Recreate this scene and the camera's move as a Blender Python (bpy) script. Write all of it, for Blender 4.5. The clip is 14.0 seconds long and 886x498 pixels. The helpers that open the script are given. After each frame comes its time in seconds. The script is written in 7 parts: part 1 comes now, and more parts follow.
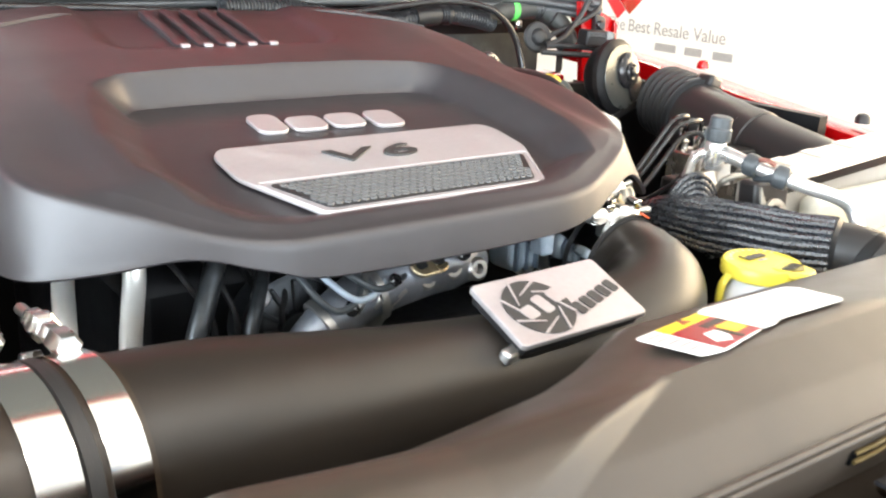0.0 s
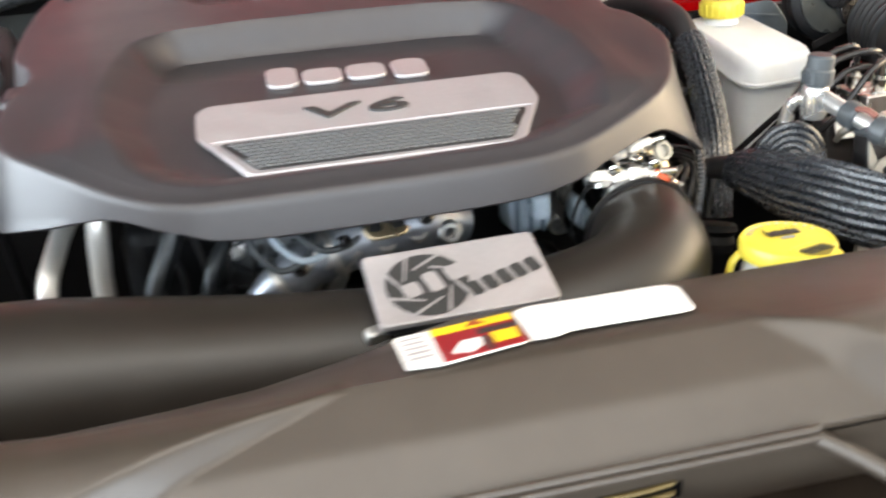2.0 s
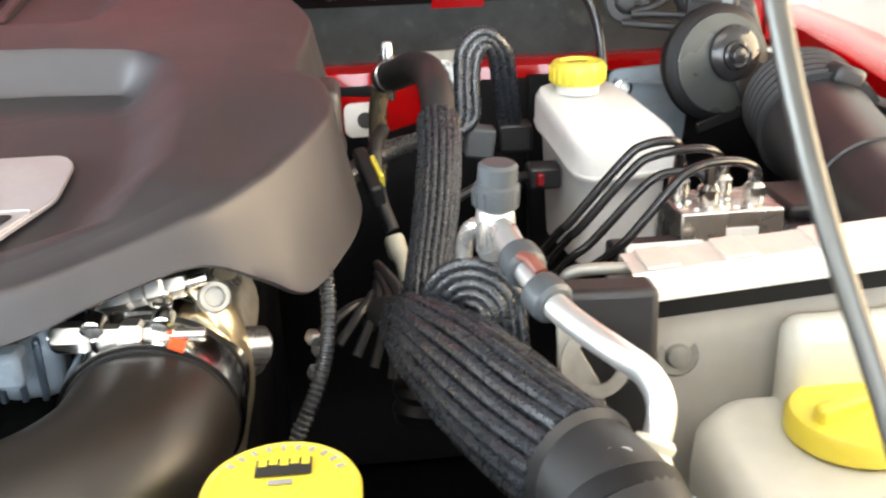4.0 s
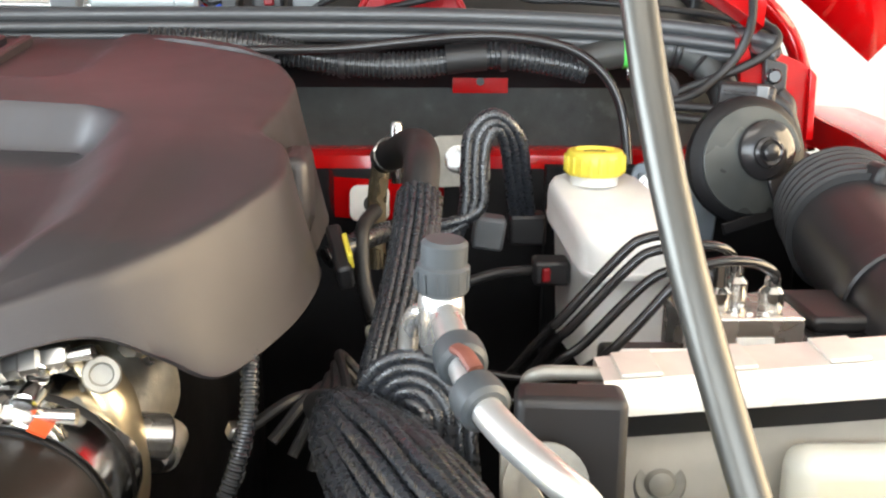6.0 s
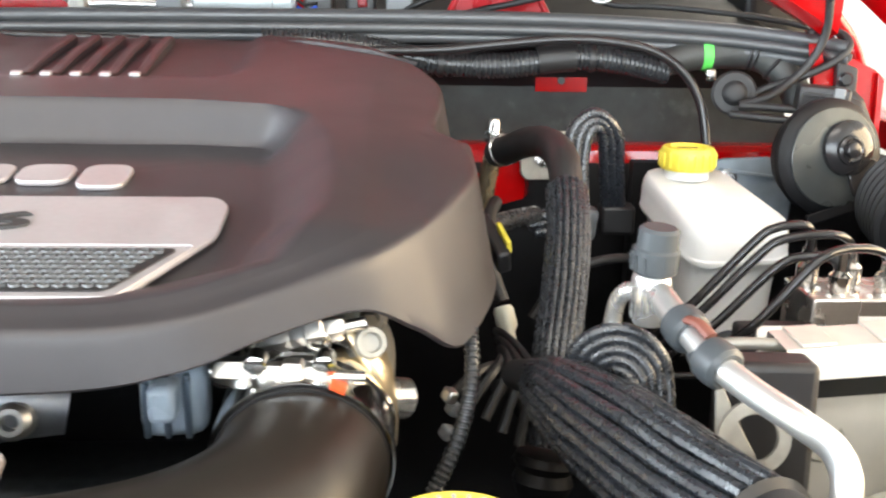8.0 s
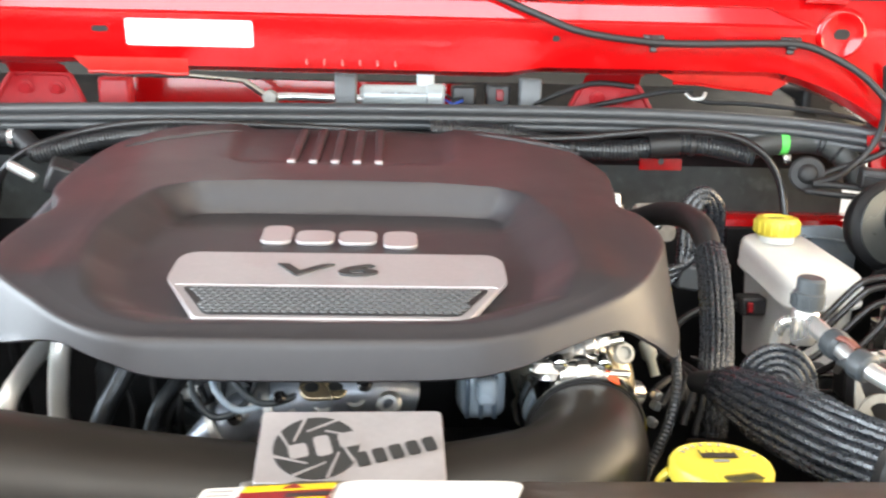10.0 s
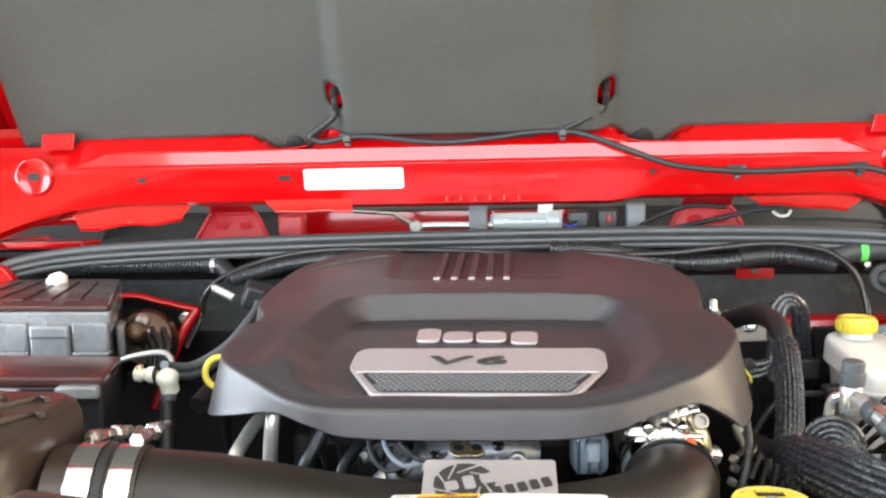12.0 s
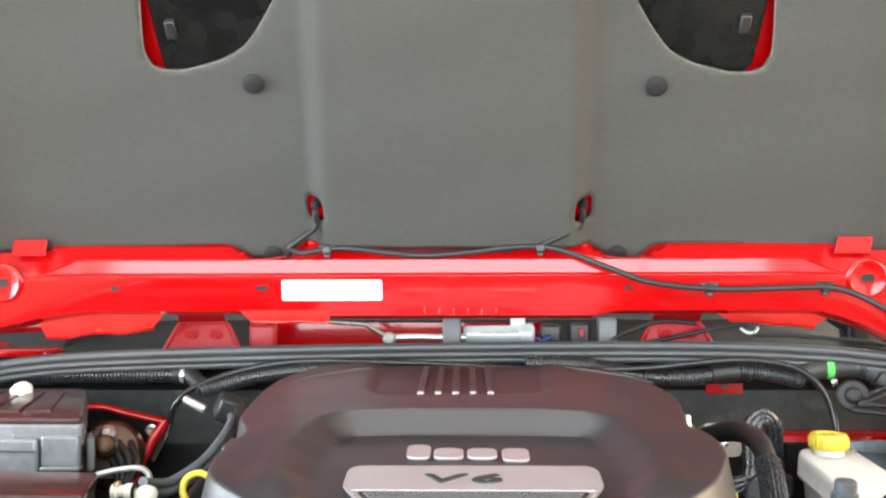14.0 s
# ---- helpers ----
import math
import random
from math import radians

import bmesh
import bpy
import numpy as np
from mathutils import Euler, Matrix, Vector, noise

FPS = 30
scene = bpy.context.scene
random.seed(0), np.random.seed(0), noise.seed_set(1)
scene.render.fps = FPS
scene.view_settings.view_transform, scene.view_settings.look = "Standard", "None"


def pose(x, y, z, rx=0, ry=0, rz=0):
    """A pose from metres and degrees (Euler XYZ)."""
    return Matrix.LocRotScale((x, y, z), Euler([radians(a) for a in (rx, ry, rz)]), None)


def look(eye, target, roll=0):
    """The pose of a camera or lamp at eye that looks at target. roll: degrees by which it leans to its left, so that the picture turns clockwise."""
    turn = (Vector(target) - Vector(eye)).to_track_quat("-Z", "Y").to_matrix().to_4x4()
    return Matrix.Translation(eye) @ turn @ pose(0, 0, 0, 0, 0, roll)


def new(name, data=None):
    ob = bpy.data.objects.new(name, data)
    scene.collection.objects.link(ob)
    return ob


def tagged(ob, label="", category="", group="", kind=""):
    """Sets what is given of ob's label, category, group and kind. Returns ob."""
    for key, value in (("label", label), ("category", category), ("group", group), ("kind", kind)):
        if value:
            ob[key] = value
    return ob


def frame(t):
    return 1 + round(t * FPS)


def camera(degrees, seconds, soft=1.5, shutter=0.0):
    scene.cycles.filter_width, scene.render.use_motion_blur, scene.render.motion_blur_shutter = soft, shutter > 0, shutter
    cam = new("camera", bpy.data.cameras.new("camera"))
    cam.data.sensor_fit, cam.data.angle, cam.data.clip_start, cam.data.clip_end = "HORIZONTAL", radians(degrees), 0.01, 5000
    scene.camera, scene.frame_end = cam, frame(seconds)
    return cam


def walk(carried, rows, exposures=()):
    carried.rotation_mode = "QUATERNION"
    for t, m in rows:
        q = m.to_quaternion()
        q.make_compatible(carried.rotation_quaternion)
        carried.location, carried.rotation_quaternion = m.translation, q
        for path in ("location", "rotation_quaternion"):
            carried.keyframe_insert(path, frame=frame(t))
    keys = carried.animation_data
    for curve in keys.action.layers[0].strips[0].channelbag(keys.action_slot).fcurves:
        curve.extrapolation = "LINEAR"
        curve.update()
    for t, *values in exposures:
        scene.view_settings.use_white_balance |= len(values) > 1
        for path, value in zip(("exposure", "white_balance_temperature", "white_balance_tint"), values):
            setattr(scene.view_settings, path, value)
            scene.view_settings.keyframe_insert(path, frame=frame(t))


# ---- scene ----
cam = camera(49.77, 14.0, soft=2.2, shutter=0.4)
PATH = [
    (0, (-0.449, 0.190, 1.310), (0.673, 1.718, 0.674), 2.62),
    (0.5, (-0.428, 0.096, 1.316), (0.551, 1.716, 0.672), 0.85),
    (1, (-0.325, -0.004, 1.333), (0.168, 1.815, 0.663), -5.18),
    (1.5, (-0.250, -0.033, 1.365), (0.097, 1.782, 0.600), -5.67),
    (2, (-0.107, 0.089, 1.334), (0.263, 1.884, 0.535), -3.91),
    (2.5, (0.135, 0.188, 1.293), (0.258, 2.026, 0.513), -6.13),
    (3, (0.290, 0.293, 1.281), (0.261, 2.127, 0.485), -6.06),
    (3.5, (0.322, 0.340, 1.278), (0.353, 2.184, 0.505), -3.94),
    (4, (0.336, 0.323, 1.284), (0.495, 2.180, 0.558), -2.02),
    (4.2, (0.348, 0.311, 1.289), (0.513, 2.175, 0.583), -1.71),
    (6.3, (0.407, 0.398, 1.245), (0.430, 2.330, 0.730), 0.60),
    (6.5, (0.403, 0.398, 1.245), (0.438, 2.328, 0.722), 1.19),
    (7, (0.377, 0.363, 1.250), (0.422, 2.290, 0.716), 1.01),
    (7.5, (0.336, 0.344, 1.242), (0.389, 2.273, 0.716), 0.36),
    (7.7, (0.306, 0.340, 1.249), (0.387, 2.263, 0.707), 0.69),
    (9.8, (0.085, 0.091, 1.314), (0.184, 2.040, 0.873), 1.24),
    (10, (0.058, 0.066, 1.320), (0.147, 2.019, 0.896), 1.30),
    (10.5, (0.013, -0.010, 1.338), (0.040, 1.954, 0.959), 1.27),
    (11, (0.048, -0.083, 1.347), (-0.100, 1.885, 1.025), -0.61),
    (11.5, (0.111, -0.138, 1.333), (-0.170, 1.828, 1.102), -1.91),
    (12, (0.069, -0.201, 1.352), (-0.117, 1.782, 1.168), -1.17),
    (12.5, (0.022, -0.205, 1.360), (-0.074, 1.788, 1.223), -0.44),
    (13, (0.017, -0.211, 1.359), (-0.055, 1.786, 1.278), -0.31),
    (13.5, (0.008, -0.213, 1.357), (-0.053, 1.786, 1.336), -0.13),
    (14, (-0.001, -0.213, 1.364), (-0.053, 1.786, 1.401), -0.19),
]
# the clip's camera closes its exposure a little where the red hood fills the view
EXPOSURES = [(0.0, 0.20), (0.5, 0.05), (1.0, -0.10), (2.0, -0.08), (4.0, 0.05), (6.5, -0.08), (7.5, 0.10), (10.0, -0.04), (10.5, -0.43), (11.0, -0.40), (12.0, -0.19), (13.0, -0.13), (14.0, -0.12)]
walk(cam, [(t, look(eye, target, roll)) for t, eye, target, roll in PATH], EXPOSURES)

# ---------------------------------------------------------------- light
world = bpy.data.worlds.new("world")
scene.world = world
world.use_nodes = True
wn = world.node_tree.nodes
sky = wn.new("ShaderNodeTexSky")
sky.sky_type = "NISHITA"
sky.sun_disc = False
SUN_EL, SUN_AZ = 42.0, 205.0
sky.sun_elevation = radians(SUN_EL)
sky.sun_rotation = radians(SUN_AZ)
world.node_tree.links.new(sky.outputs[0], wn["Background"].inputs[0])
wn["Background"].inputs[1].default_value = 0.12
sun_data = bpy.data.lights.new("sun", "SUN")
sun_data.energy = 4.0
sun_data.angle = radians(0.5)
sun_data.color = (1.0, 0.94, 0.84)
sun = new("sun", sun_data)
sun_dir = Vector((math.sin(radians(SUN_AZ)) * math.cos(radians(SUN_EL)), math.cos(radians(SUN_AZ)) * math.cos(radians(SUN_EL)), math.sin(radians(SUN_EL))))
sun.matrix_world = look(sun_dir * 20, (0, 0, 0))


def area_lamp(name, eye, target, sx, sy, watts, color):
    d = bpy.data.lights.new(name, "AREA")
    d.shape, d.size, d.size_y, d.energy, d.color = "RECTANGLE", sx, sy, watts, color
    ob = new(name, d)
    ob.matrix_world = look(eye, target)
    return ob


# daylight in the open shop door behind the camera, and the front ceiling light
area_lamp("door_daylight", (-0.2, -3.9, 1.35), (0, 1, 1.25), 4.8, 2.6, 470, (0.84, 0.93, 1.0))
area_lamp("west_door_daylight", (-4.3, 0.2, 1.45), (-0.3, 0.9, 1.2), 4.4, 2.7, 760, (0.80, 0.91, 1.0))
area_lamp("side_window", (3.10, 0.75, 1.55), (0.3, 0.9, 1.3), 2.5, 1.5, 190, (1.0, 0.78, 0.50))
area_lamp("ceiling_lamp_front", (-0.1, -1.0, 3.45), (-0.1, -0.4, 0.0), 3.4, 0.60, 48, (1.0, 0.95, 0.88))
# unseen fill lamp, added to whiten the east wall and its poster
area_lamp("wall_fill_lamp", (2.75, 3.2, 3.4), (3.15, 3.2, 0.8), 0.3, 2.4, 70, (1.0, 0.92, 0.78))
scene.view_settings.exposure = 0.0


# ---------------------------------------------------------------- materials
def material(name, color, rough=0.5, metal=0.0, var=0.12, scale=60.0, bump=0.0, bump_scale=400.0, rvar=0.1, coat=0.0, wear=None, spec=0.5, sss=0.0, trans=0.0):
    m = bpy.data.materials.new(name)
    m.use_nodes = True
    nt = m.node_tree
    n, l = nt.nodes, nt.links
    b = n["Principled BSDF"]
    b.inputs["Roughness"].default_value = rough
    b.inputs["Metallic"].default_value = metal
    b.inputs["Coat Weight"].default_value = coat
    b.inputs["Coat Roughness"].default_value = 0.06
    b.inputs["Specular IOR Level"].default_value = spec
    b.inputs["Subsurface Weight"].default_value = sss
    b.inputs["Subsurface Radius"].default_value = (0.01, 0.01, 0.008)
    b.inputs["Transmission Weight"].default_value = trans
    tc = n.new("ShaderNodeTexCoord")

    def noise_tex(sc, det):
        t = n.new("ShaderNodeTexNoise")
        t.inputs["Scale"].default_value = sc
        t.inputs["Detail"].default_value = det
        l.new(tc.outputs["Object"], t.inputs["Vector"])
        return t

    big, fine = noise_tex(scale * 0.18, 4), noise_tex(scale, 6)
    mixn = n.new("ShaderNodeMath")
    mixn.operation = "ADD"
    l.new(big.outputs["Fac"], mixn.inputs[0])
    l.new(fine.outputs["Fac"], mixn.inputs[1])
    ramp = n.new("ShaderNodeMapRange")
    ramp.inputs["From Min"].default_value, ramp.inputs["From Max"].default_value = 0.6, 1.4
    ramp.inputs["To Min"].default_value, ramp.inputs["To Max"].default_value = 1 - var, 1 + var
    l.new(mixn.outputs[0], ramp.inputs["Value"])
    hsv = n.new("ShaderNodeHueSaturation")
    hsv.inputs["Color"].default_value = (*color, 1)
    l.new(ramp.outputs[0], hsv.inputs["Value"])
    out = hsv.outputs[0]
    if wear:
        wcol, amount = wear
        wt = noise_tex(scale * 0.5, 8)
        wr = n.new("ShaderNodeMapRange")
        wr.inputs["From Min"].default_value, wr.inputs["From Max"].default_value = 1 - amount, 1 - amount + 0.15
        l.new(wt.outputs["Fac"], wr.inputs["Value"])
        mx = n.new("ShaderNodeMix")
        mx.data_type = "RGBA"
        l.new(wr.outputs[0], mx.inputs["Factor"])
        l.new(out, mx.inputs[6])
        mx.inputs[7].default_value = (*wcol, 1)
        out = mx.outputs[2]
    l.new(out, b.inputs["Base Color"])
    rr = n.new("ShaderNodeMapRange")
    rr.inputs["From Min"].default_value, rr.inputs["From Max"].default_value = 0.3, 0.7
    rr.inputs["To Min"].default_value, rr.inputs["To Max"].default_value = max(0.02, rough - rvar), min(1, rough + rvar)
    l.new(big.outputs["Fac"], rr.inputs["Value"])
    l.new(rr.outputs[0], b.inputs["Roughness"])
    if bump:
        bt = noise_tex(bump_scale, 3)
        bp = n.new("ShaderNodeBump")
        bp.inputs["Strength"].default_value = bump
        bp.inputs["Distance"].default_value = 0.0005
        l.new(bt.outputs["Fac"], bp.inputs["Height"])
        l.new(bp.outputs[0], b.inputs["Normal"])
    return m


PLASTIC = material("satin_black_plastic", (0.020, 0.019, 0.020), 0.40, var=0.12, bump=0.10, bump_scale=900, rvar=0.06)
COVER = material("grained_cover_plastic", (0.031, 0.0275, 0.030), 0.43, var=0.10, bump=0.16, bump_scale=1100, rvar=0.05, spec=0.6)
TUBE = material("rotomolded_black_plastic", (0.0145, 0.0113, 0.0088), 0.40, var=0.1, bump=0.10, bump_scale=500, rvar=0.05)
SHROUD = material("moulded_shroud_plastic", (0.040, 0.0315, 0.0245), 0.37, var=0.1, bump=0.10, bump_scale=900, rvar=0.06)
RUBBER = material("black_rubber", (0.018, 0.018, 0.019), 0.5, var=0.15, bump=0.1)
BLACKMETAL = material("black_painted_metal", (0.007, 0.007, 0.008), 0.5, var=0.2, rvar=0.1, spec=0.25)
RED = material("red_car_paint", (0.40, 0.002, 0.003), 0.14, var=0.05, scale=20, coat=0.55, rvar=0.03, spec=0.3)
# lighter red with salmon patches: sky reflection on the hems put into colour
REDDULL = material("red_paint_sky_sheen", (0.58, 0.030, 0.024), 0.22, var=0.2, scale=60, bump=0.6, bump_scale=120, wear=((0.62, 0.20, 0.14), 0.30), spec=0.3)
MAT_GREY = material("hood_insulation_felt", (0.063, 0.063, 0.0555), 0.9, var=0.14, scale=120, bump=0.8, bump_scale=700, wear=((0.13, 0.13, 0.12), 0.245))
PALEFELT = material("pale_felt_edge", (0.16, 0.148, 0.125), 0.9, var=0.3, scale=300, bump=0.6)
FELT = material("firewall_insulation", (0.030, 0.034, 0.033), 0.7, var=0.5, scale=45, bump=0.6, bump_scale=260, wear=((0.075, 0.085, 0.08), 0.40))
STEEL = material("bare_steel", (0.55, 0.54, 0.52), 0.28, 1.0, var=0.12, rvar=0.12)
CHROME = material("polished_clamp_steel", (0.78, 0.77, 0.75), 0.14, 1.0, var=0.05, rvar=0.06)
ALU = material("cast_aluminium", (0.58, 0.57, 0.55), 0.42, 1.0, var=0.15, bump=0.25, bump_scale=600)
ALUPIPE = material("aluminium_pipe", (0.80, 0.80, 0.79), 0.33, 0.85, var=0.08, bump=0.05)
CASTBRIGHT = material("bright_cast_metal", (0.70, 0.65, 0.56), 0.36, 0.75, var=0.25, scale=90, bump=0.5, bump_scale=400, wear=((0.10, 0.085, 0.06), 0.36))
PALE = material("pale_galvanised_steel", (0.72, 0.68, 0.62), 0.35, 0.35, var=0.10, scale=80)
BRIGHTPIPE = material("bright_steel_pipe", (0.80, 0.78, 0.74), 0.34, 0.55, var=0.06)
GREYCAP = material("dark_grey_cap_plastic", (0.055, 0.062, 0.068), 0.42, var=0.12)
# black moulding with the door's sheen put into a lighter grey base
SHEEN = material("sheen_lightened_moulding", (0.17, 0.177, 0.186), 0.19, var=0.25, scale=50, spec=0.9)
YELLOW = material("yellow_cap_plastic", (0.80, 0.66, 0.075), 0.35, var=0.06, rvar=0.05)
WHITEPL = material("milky_reservoir_plastic", (0.80, 0.80, 0.79), 0.38, var=0.05, sss=0.15)
TANK = material("translucent_tank_plastic", (0.66, 0.65, 0.58), 0.42, var=0.06, sss=0.2)
PLATE = material("brushed_badge_plate", (0.50, 0.47, 0.48), 0.42, 0.55, var=0.06, scale=200)
WHITE = material("white_sticker", (0.82, 0.82, 0.80), 0.4, var=0.03)
YELSTK = material("yellow_sticker", (0.85, 0.60, 0.01), 0.4, var=0.03)
REDSTK = material("red_sticker", (0.26, 0.006, 0.010), 0.4, var=0.04)
ORANGESTK = material("orange_red_sticker", (0.62, 0.10, 0.03), 0.4, var=0.05)
INK = material("dark_ink", (0.03, 0.03, 0.03), 0.5)
GREYINK = material("grey_ink", (0.35, 0.35, 0.36), 0.5)
LOOM = material("corrugated_loom", (0.034, 0.036, 0.039), 0.24, var=0.15, spec=0.8)
BRAID = material("braided_sleeve", (0.022, 0.025, 0.031), 0.29, var=0.30, scale=1500, bump=0.14, bump_scale=1800, spec=0.9)
REDMATT = material("flat_red_body_primer", (0.44, 0.016, 0.022), 0.36, var=0.15, scale=90, bump=0.3, bump_scale=300, spec=0.3)
PALEBLUE = material("pale_blue_grey_plastic", (0.40, 0.47, 0.54), 0.32, var=0.15)
DARKBLUE = material("dark_blue_grey_steel", (0.15, 0.18, 0.21), 0.42, 0.3, var=0.2)
RUNNER = material("blue_silver_cast_runner", (0.34, 0.36, 0.40), 0.44, 0.8, var=0.25, scale=90, bump=0.3, bump_scale=300)
COUPLER = material("brown_black_silicone", (0.026, 0.018, 0.012), 0.34, var=0.3, scale=60, bump=0.2, bump_scale=200)
GLOSSY = material("glossy_black_plastic", (0.018, 0.017, 0.018), 0.16, var=0.1)
RUSTY = material("rust_stained_metal", (0.075, 0.038, 0.017), 0.33, 0.4, var=0.5, scale=60, bump=0.4)
REDBROWN = material("rust_brown_strap", (0.16, 0.055, 0.04), 0.5, var=0.3)
SEAL = material("seal_rubber", (0.055, 0.058, 0.062), 0.38, var=0.15, scale=90, spec=0.7)
GREEN = material("green_tape", (0.10, 0.62, 0.10), 0.5)
CREAM = material("cream_connector", (0.72, 0.70, 0.58), 0.45, var=0.08)
BRONZE = material("zinc_plated_bracket", (0.74, 0.61, 0.40), 0.28, 0.9, var=0.18)
GRIT = material("dirty_grained_plastic", (0.060, 0.050, 0.042), 0.55, var=0.6, scale=420, bump=1.0, bump_scale=480, wear=((0.34, 0.28, 0.21), 0.44))
DUSTY = material("dusty_black_plastic", (0.007, 0.0075, 0.007), 0.28, var=0.4, scale=150, bump=0.3, bump_scale=120, wear=((0.40, 0.41, 0.39), 0.275))
PAINTWALL = material("white_wall_paint", (0.80, 0.79, 0.76), 0.7, var=0.03, scale=6, bump=0.05)
TAN = material("tan_shop_floor", (0.24, 0.175, 0.105), 0.45, var=0.12, scale=8, bump=0.05)
CEIL = material("ceiling_paint", (0.62, 0.60, 0.57), 0.8, var=0.05, scale=5)


# ---------------------------------------------------------------- builders
def part(name, bm, mat, parent=None, label="", smooth=True, bevel=0.0, segs=2, flip=True, sharp=38):
    if flip:
        bmesh.ops.recalc_face_normals(bm, faces=bm.faces)
    me = bpy.data.meshes.new(name)
    bm.to_mesh(me)
    bm.free()
    if smooth:
        me.shade_smooth()
        me.set_sharp_from_angle(angle=radians(sharp))
    me.materials.append(mat)
    ob = new(name, me)
    if parent:
        ob.parent = parent
        ob.matrix_parent_inverse = parent.matrix_world.inverted()
    if bevel:
        mod = ob.modifiers.new("bevel", "BEVEL")
        mod.width, mod.segments, mod.limit_method, mod.angle_limit = bevel, segs, "ANGLE", radians(40)
    if label:
        tagged(ob, label)
    return ob


def thing(name, at, label, category, group="", kind=""):
    ob = new(name)
    ob.empty_display_size = 0.02
    ob.location = at
    bpy.context.view_layer.update()
    ob.matrix_world = Matrix.Translation(at)
    return tagged(ob, label, category, group, kind)


def box(sx, sy, sz, m=Matrix(), bm=None):
    bm = bm or bmesh.new()
    bmesh.ops.create_cube(bm, size=1, matrix=m @ Matrix.Diagonal((sx, sy, sz, 1)))
    return bm


def lathe(profile, m=Matrix(), n=32, bm=None, close=True):
    """profile: (radius, height) pairs turned about z."""
    bm = bm or bmesh.new()
    rings = []
    for r, h in profile:
        rings.append([bm.verts.new(m @ Vector((r * math.cos(2 * math.pi * k / n), r * math.sin(2 * math.pi * k / n), h))) for k in range(n)])
    for a, b in zip(rings, rings[1:]):
        for k in range(n):
            bm.faces.new((a[k], a[(k + 1) % n], b[(k + 1) % n], b[k]))
    if close:
        bm.faces.new(rings[0][::-1])
        bm.faces.new(rings[-1])
    return bm


def spline(points, steps=8):
    """A smooth line through the points (Catmull-Rom)."""
    p = [Vector(q) for q in points]
    p = [p[0] * 2 - p[1]] + p + [p[-1] * 2 - p[-2]]
    out = []
    for i in range(1, len(p) - 2):
        a, b, c, d = p[i - 1 : i + 3]
        for s in range(steps):
            t = s / steps
            out.append(0.5 * ((2 * b) + (c - a) * t + (2 * a - 5 * b + 4 * c - d) * t * t + (3 * b - a - 3 * c + d) * t**3))
    out.append(p[-2])
    return out


def sweep(points, radius, n=14, steps=8, bm=None, ribs=0.0, pitch=0.006, flat=1.0, caps=True, smooth_path=True, lobes=0, lobe_depth=0.0, twist=0.0):
    """A round (or lobed) tube along a path. radius: a number, or one per given point."""
    bm = bm or bmesh.new()
    if smooth_path:
        line = spline(points, steps)
    else:
        line = [Vector(q) for q in points]
    m = len(line)
    if isinstance(radius, (int, float)):
        radii = [radius] * m
    else:
        radii = [np.interp(k / (m - 1) * (len(radius) - 1), range(len(radius)), radius) for k in range(m)]
    if ribs:
        # resample finely so that each rib has a crest and a groove
        length = [0]
        for a, b in zip(line, line[1:]):
            length.append(length[-1] + (b - a).length)
        count = max(4, int(length[-1] / pitch) * 4)
        fine, fr = [], []
        for k in range(count + 1):
            s = length[-1] * k / count
            fine.append(Vector([np.interp(s, length, [v[i] for v in line]) for i in range(3)]))
            fr.append(np.interp(s, length, radii) + (ribs if k % 4 in (0, 1) else -ribs))
        line, radii, m = fine, fr, count + 1
    up = Vector((0, 0, 1))
    rings, side = [], None
    for k, p in enumerate(line):
        d = (line[min(k + 1, m - 1)] - line[max(k - 1, 0)]).normalized()
        if side is None:
            side = d.cross(up) if abs(d.dot(up)) < 0.9 else d.cross(Vector((1, 0, 0)))
        side = (side - d * side.dot(d)).normalized()
        top = side.cross(d)
        ring = []
        for q in range(n):
            a = 2 * math.pi * q / n + twist * k / max(1, m - 1)
            r = radii[k] * (1 + lobe_depth * math.cos(lobes * 2 * math.pi * q / n) if lobes else 1)
            ring.append(bm.verts.new(p + side * math.cos(a) * r + top * math.sin(a) * r * flat))
        rings.append(ring)
    for a, b in zip(rings, rings[1:]):
        for q in range(n):
            bm.faces.new((a[q], a[(q + 1) % n], b[(q + 1) % n], b[q]))
    if caps:
        bm.faces.new(rings[0][::-1])
        bm.faces.new(rings[-1])
    return bm


def prism(poly, height, m=Matrix(), bm=None):
    """A flat polygon (x, y) raised by height along z."""
    bm = bm or bmesh.new()
    lo = [bm.verts.new(m @ Vector((x, y, 0))) for x, y in poly]
    hi = [bm.verts.new(m @ Vector((x, y, height))) for x, y in poly]
    bm.faces.new(lo[::-1])
    bm.faces.new(hi)
    for k in range(len(poly)):
        j = (k + 1) % len(poly)
        bm.faces.new((lo[k], lo[j], hi[j], hi[k]))
    return bm


def rounded(w, h, r, n=6, cx=0.0, cy=0.0):
    """The outline of a rectangle with round corners."""
    out = []
    for sx, sy, a0 in ((1, 1, 0), (-1, 1, 90), (-1, -1, 180), (1, -1, 270)):
        for k in range(n + 1):
            a = radians(a0 + 90 * k / n)
            out.append((cx + sx * (w / 2 - r) + r * math.cos(a), cy + sy * (h / 2 - r) + r * math.sin(a)))
    return out


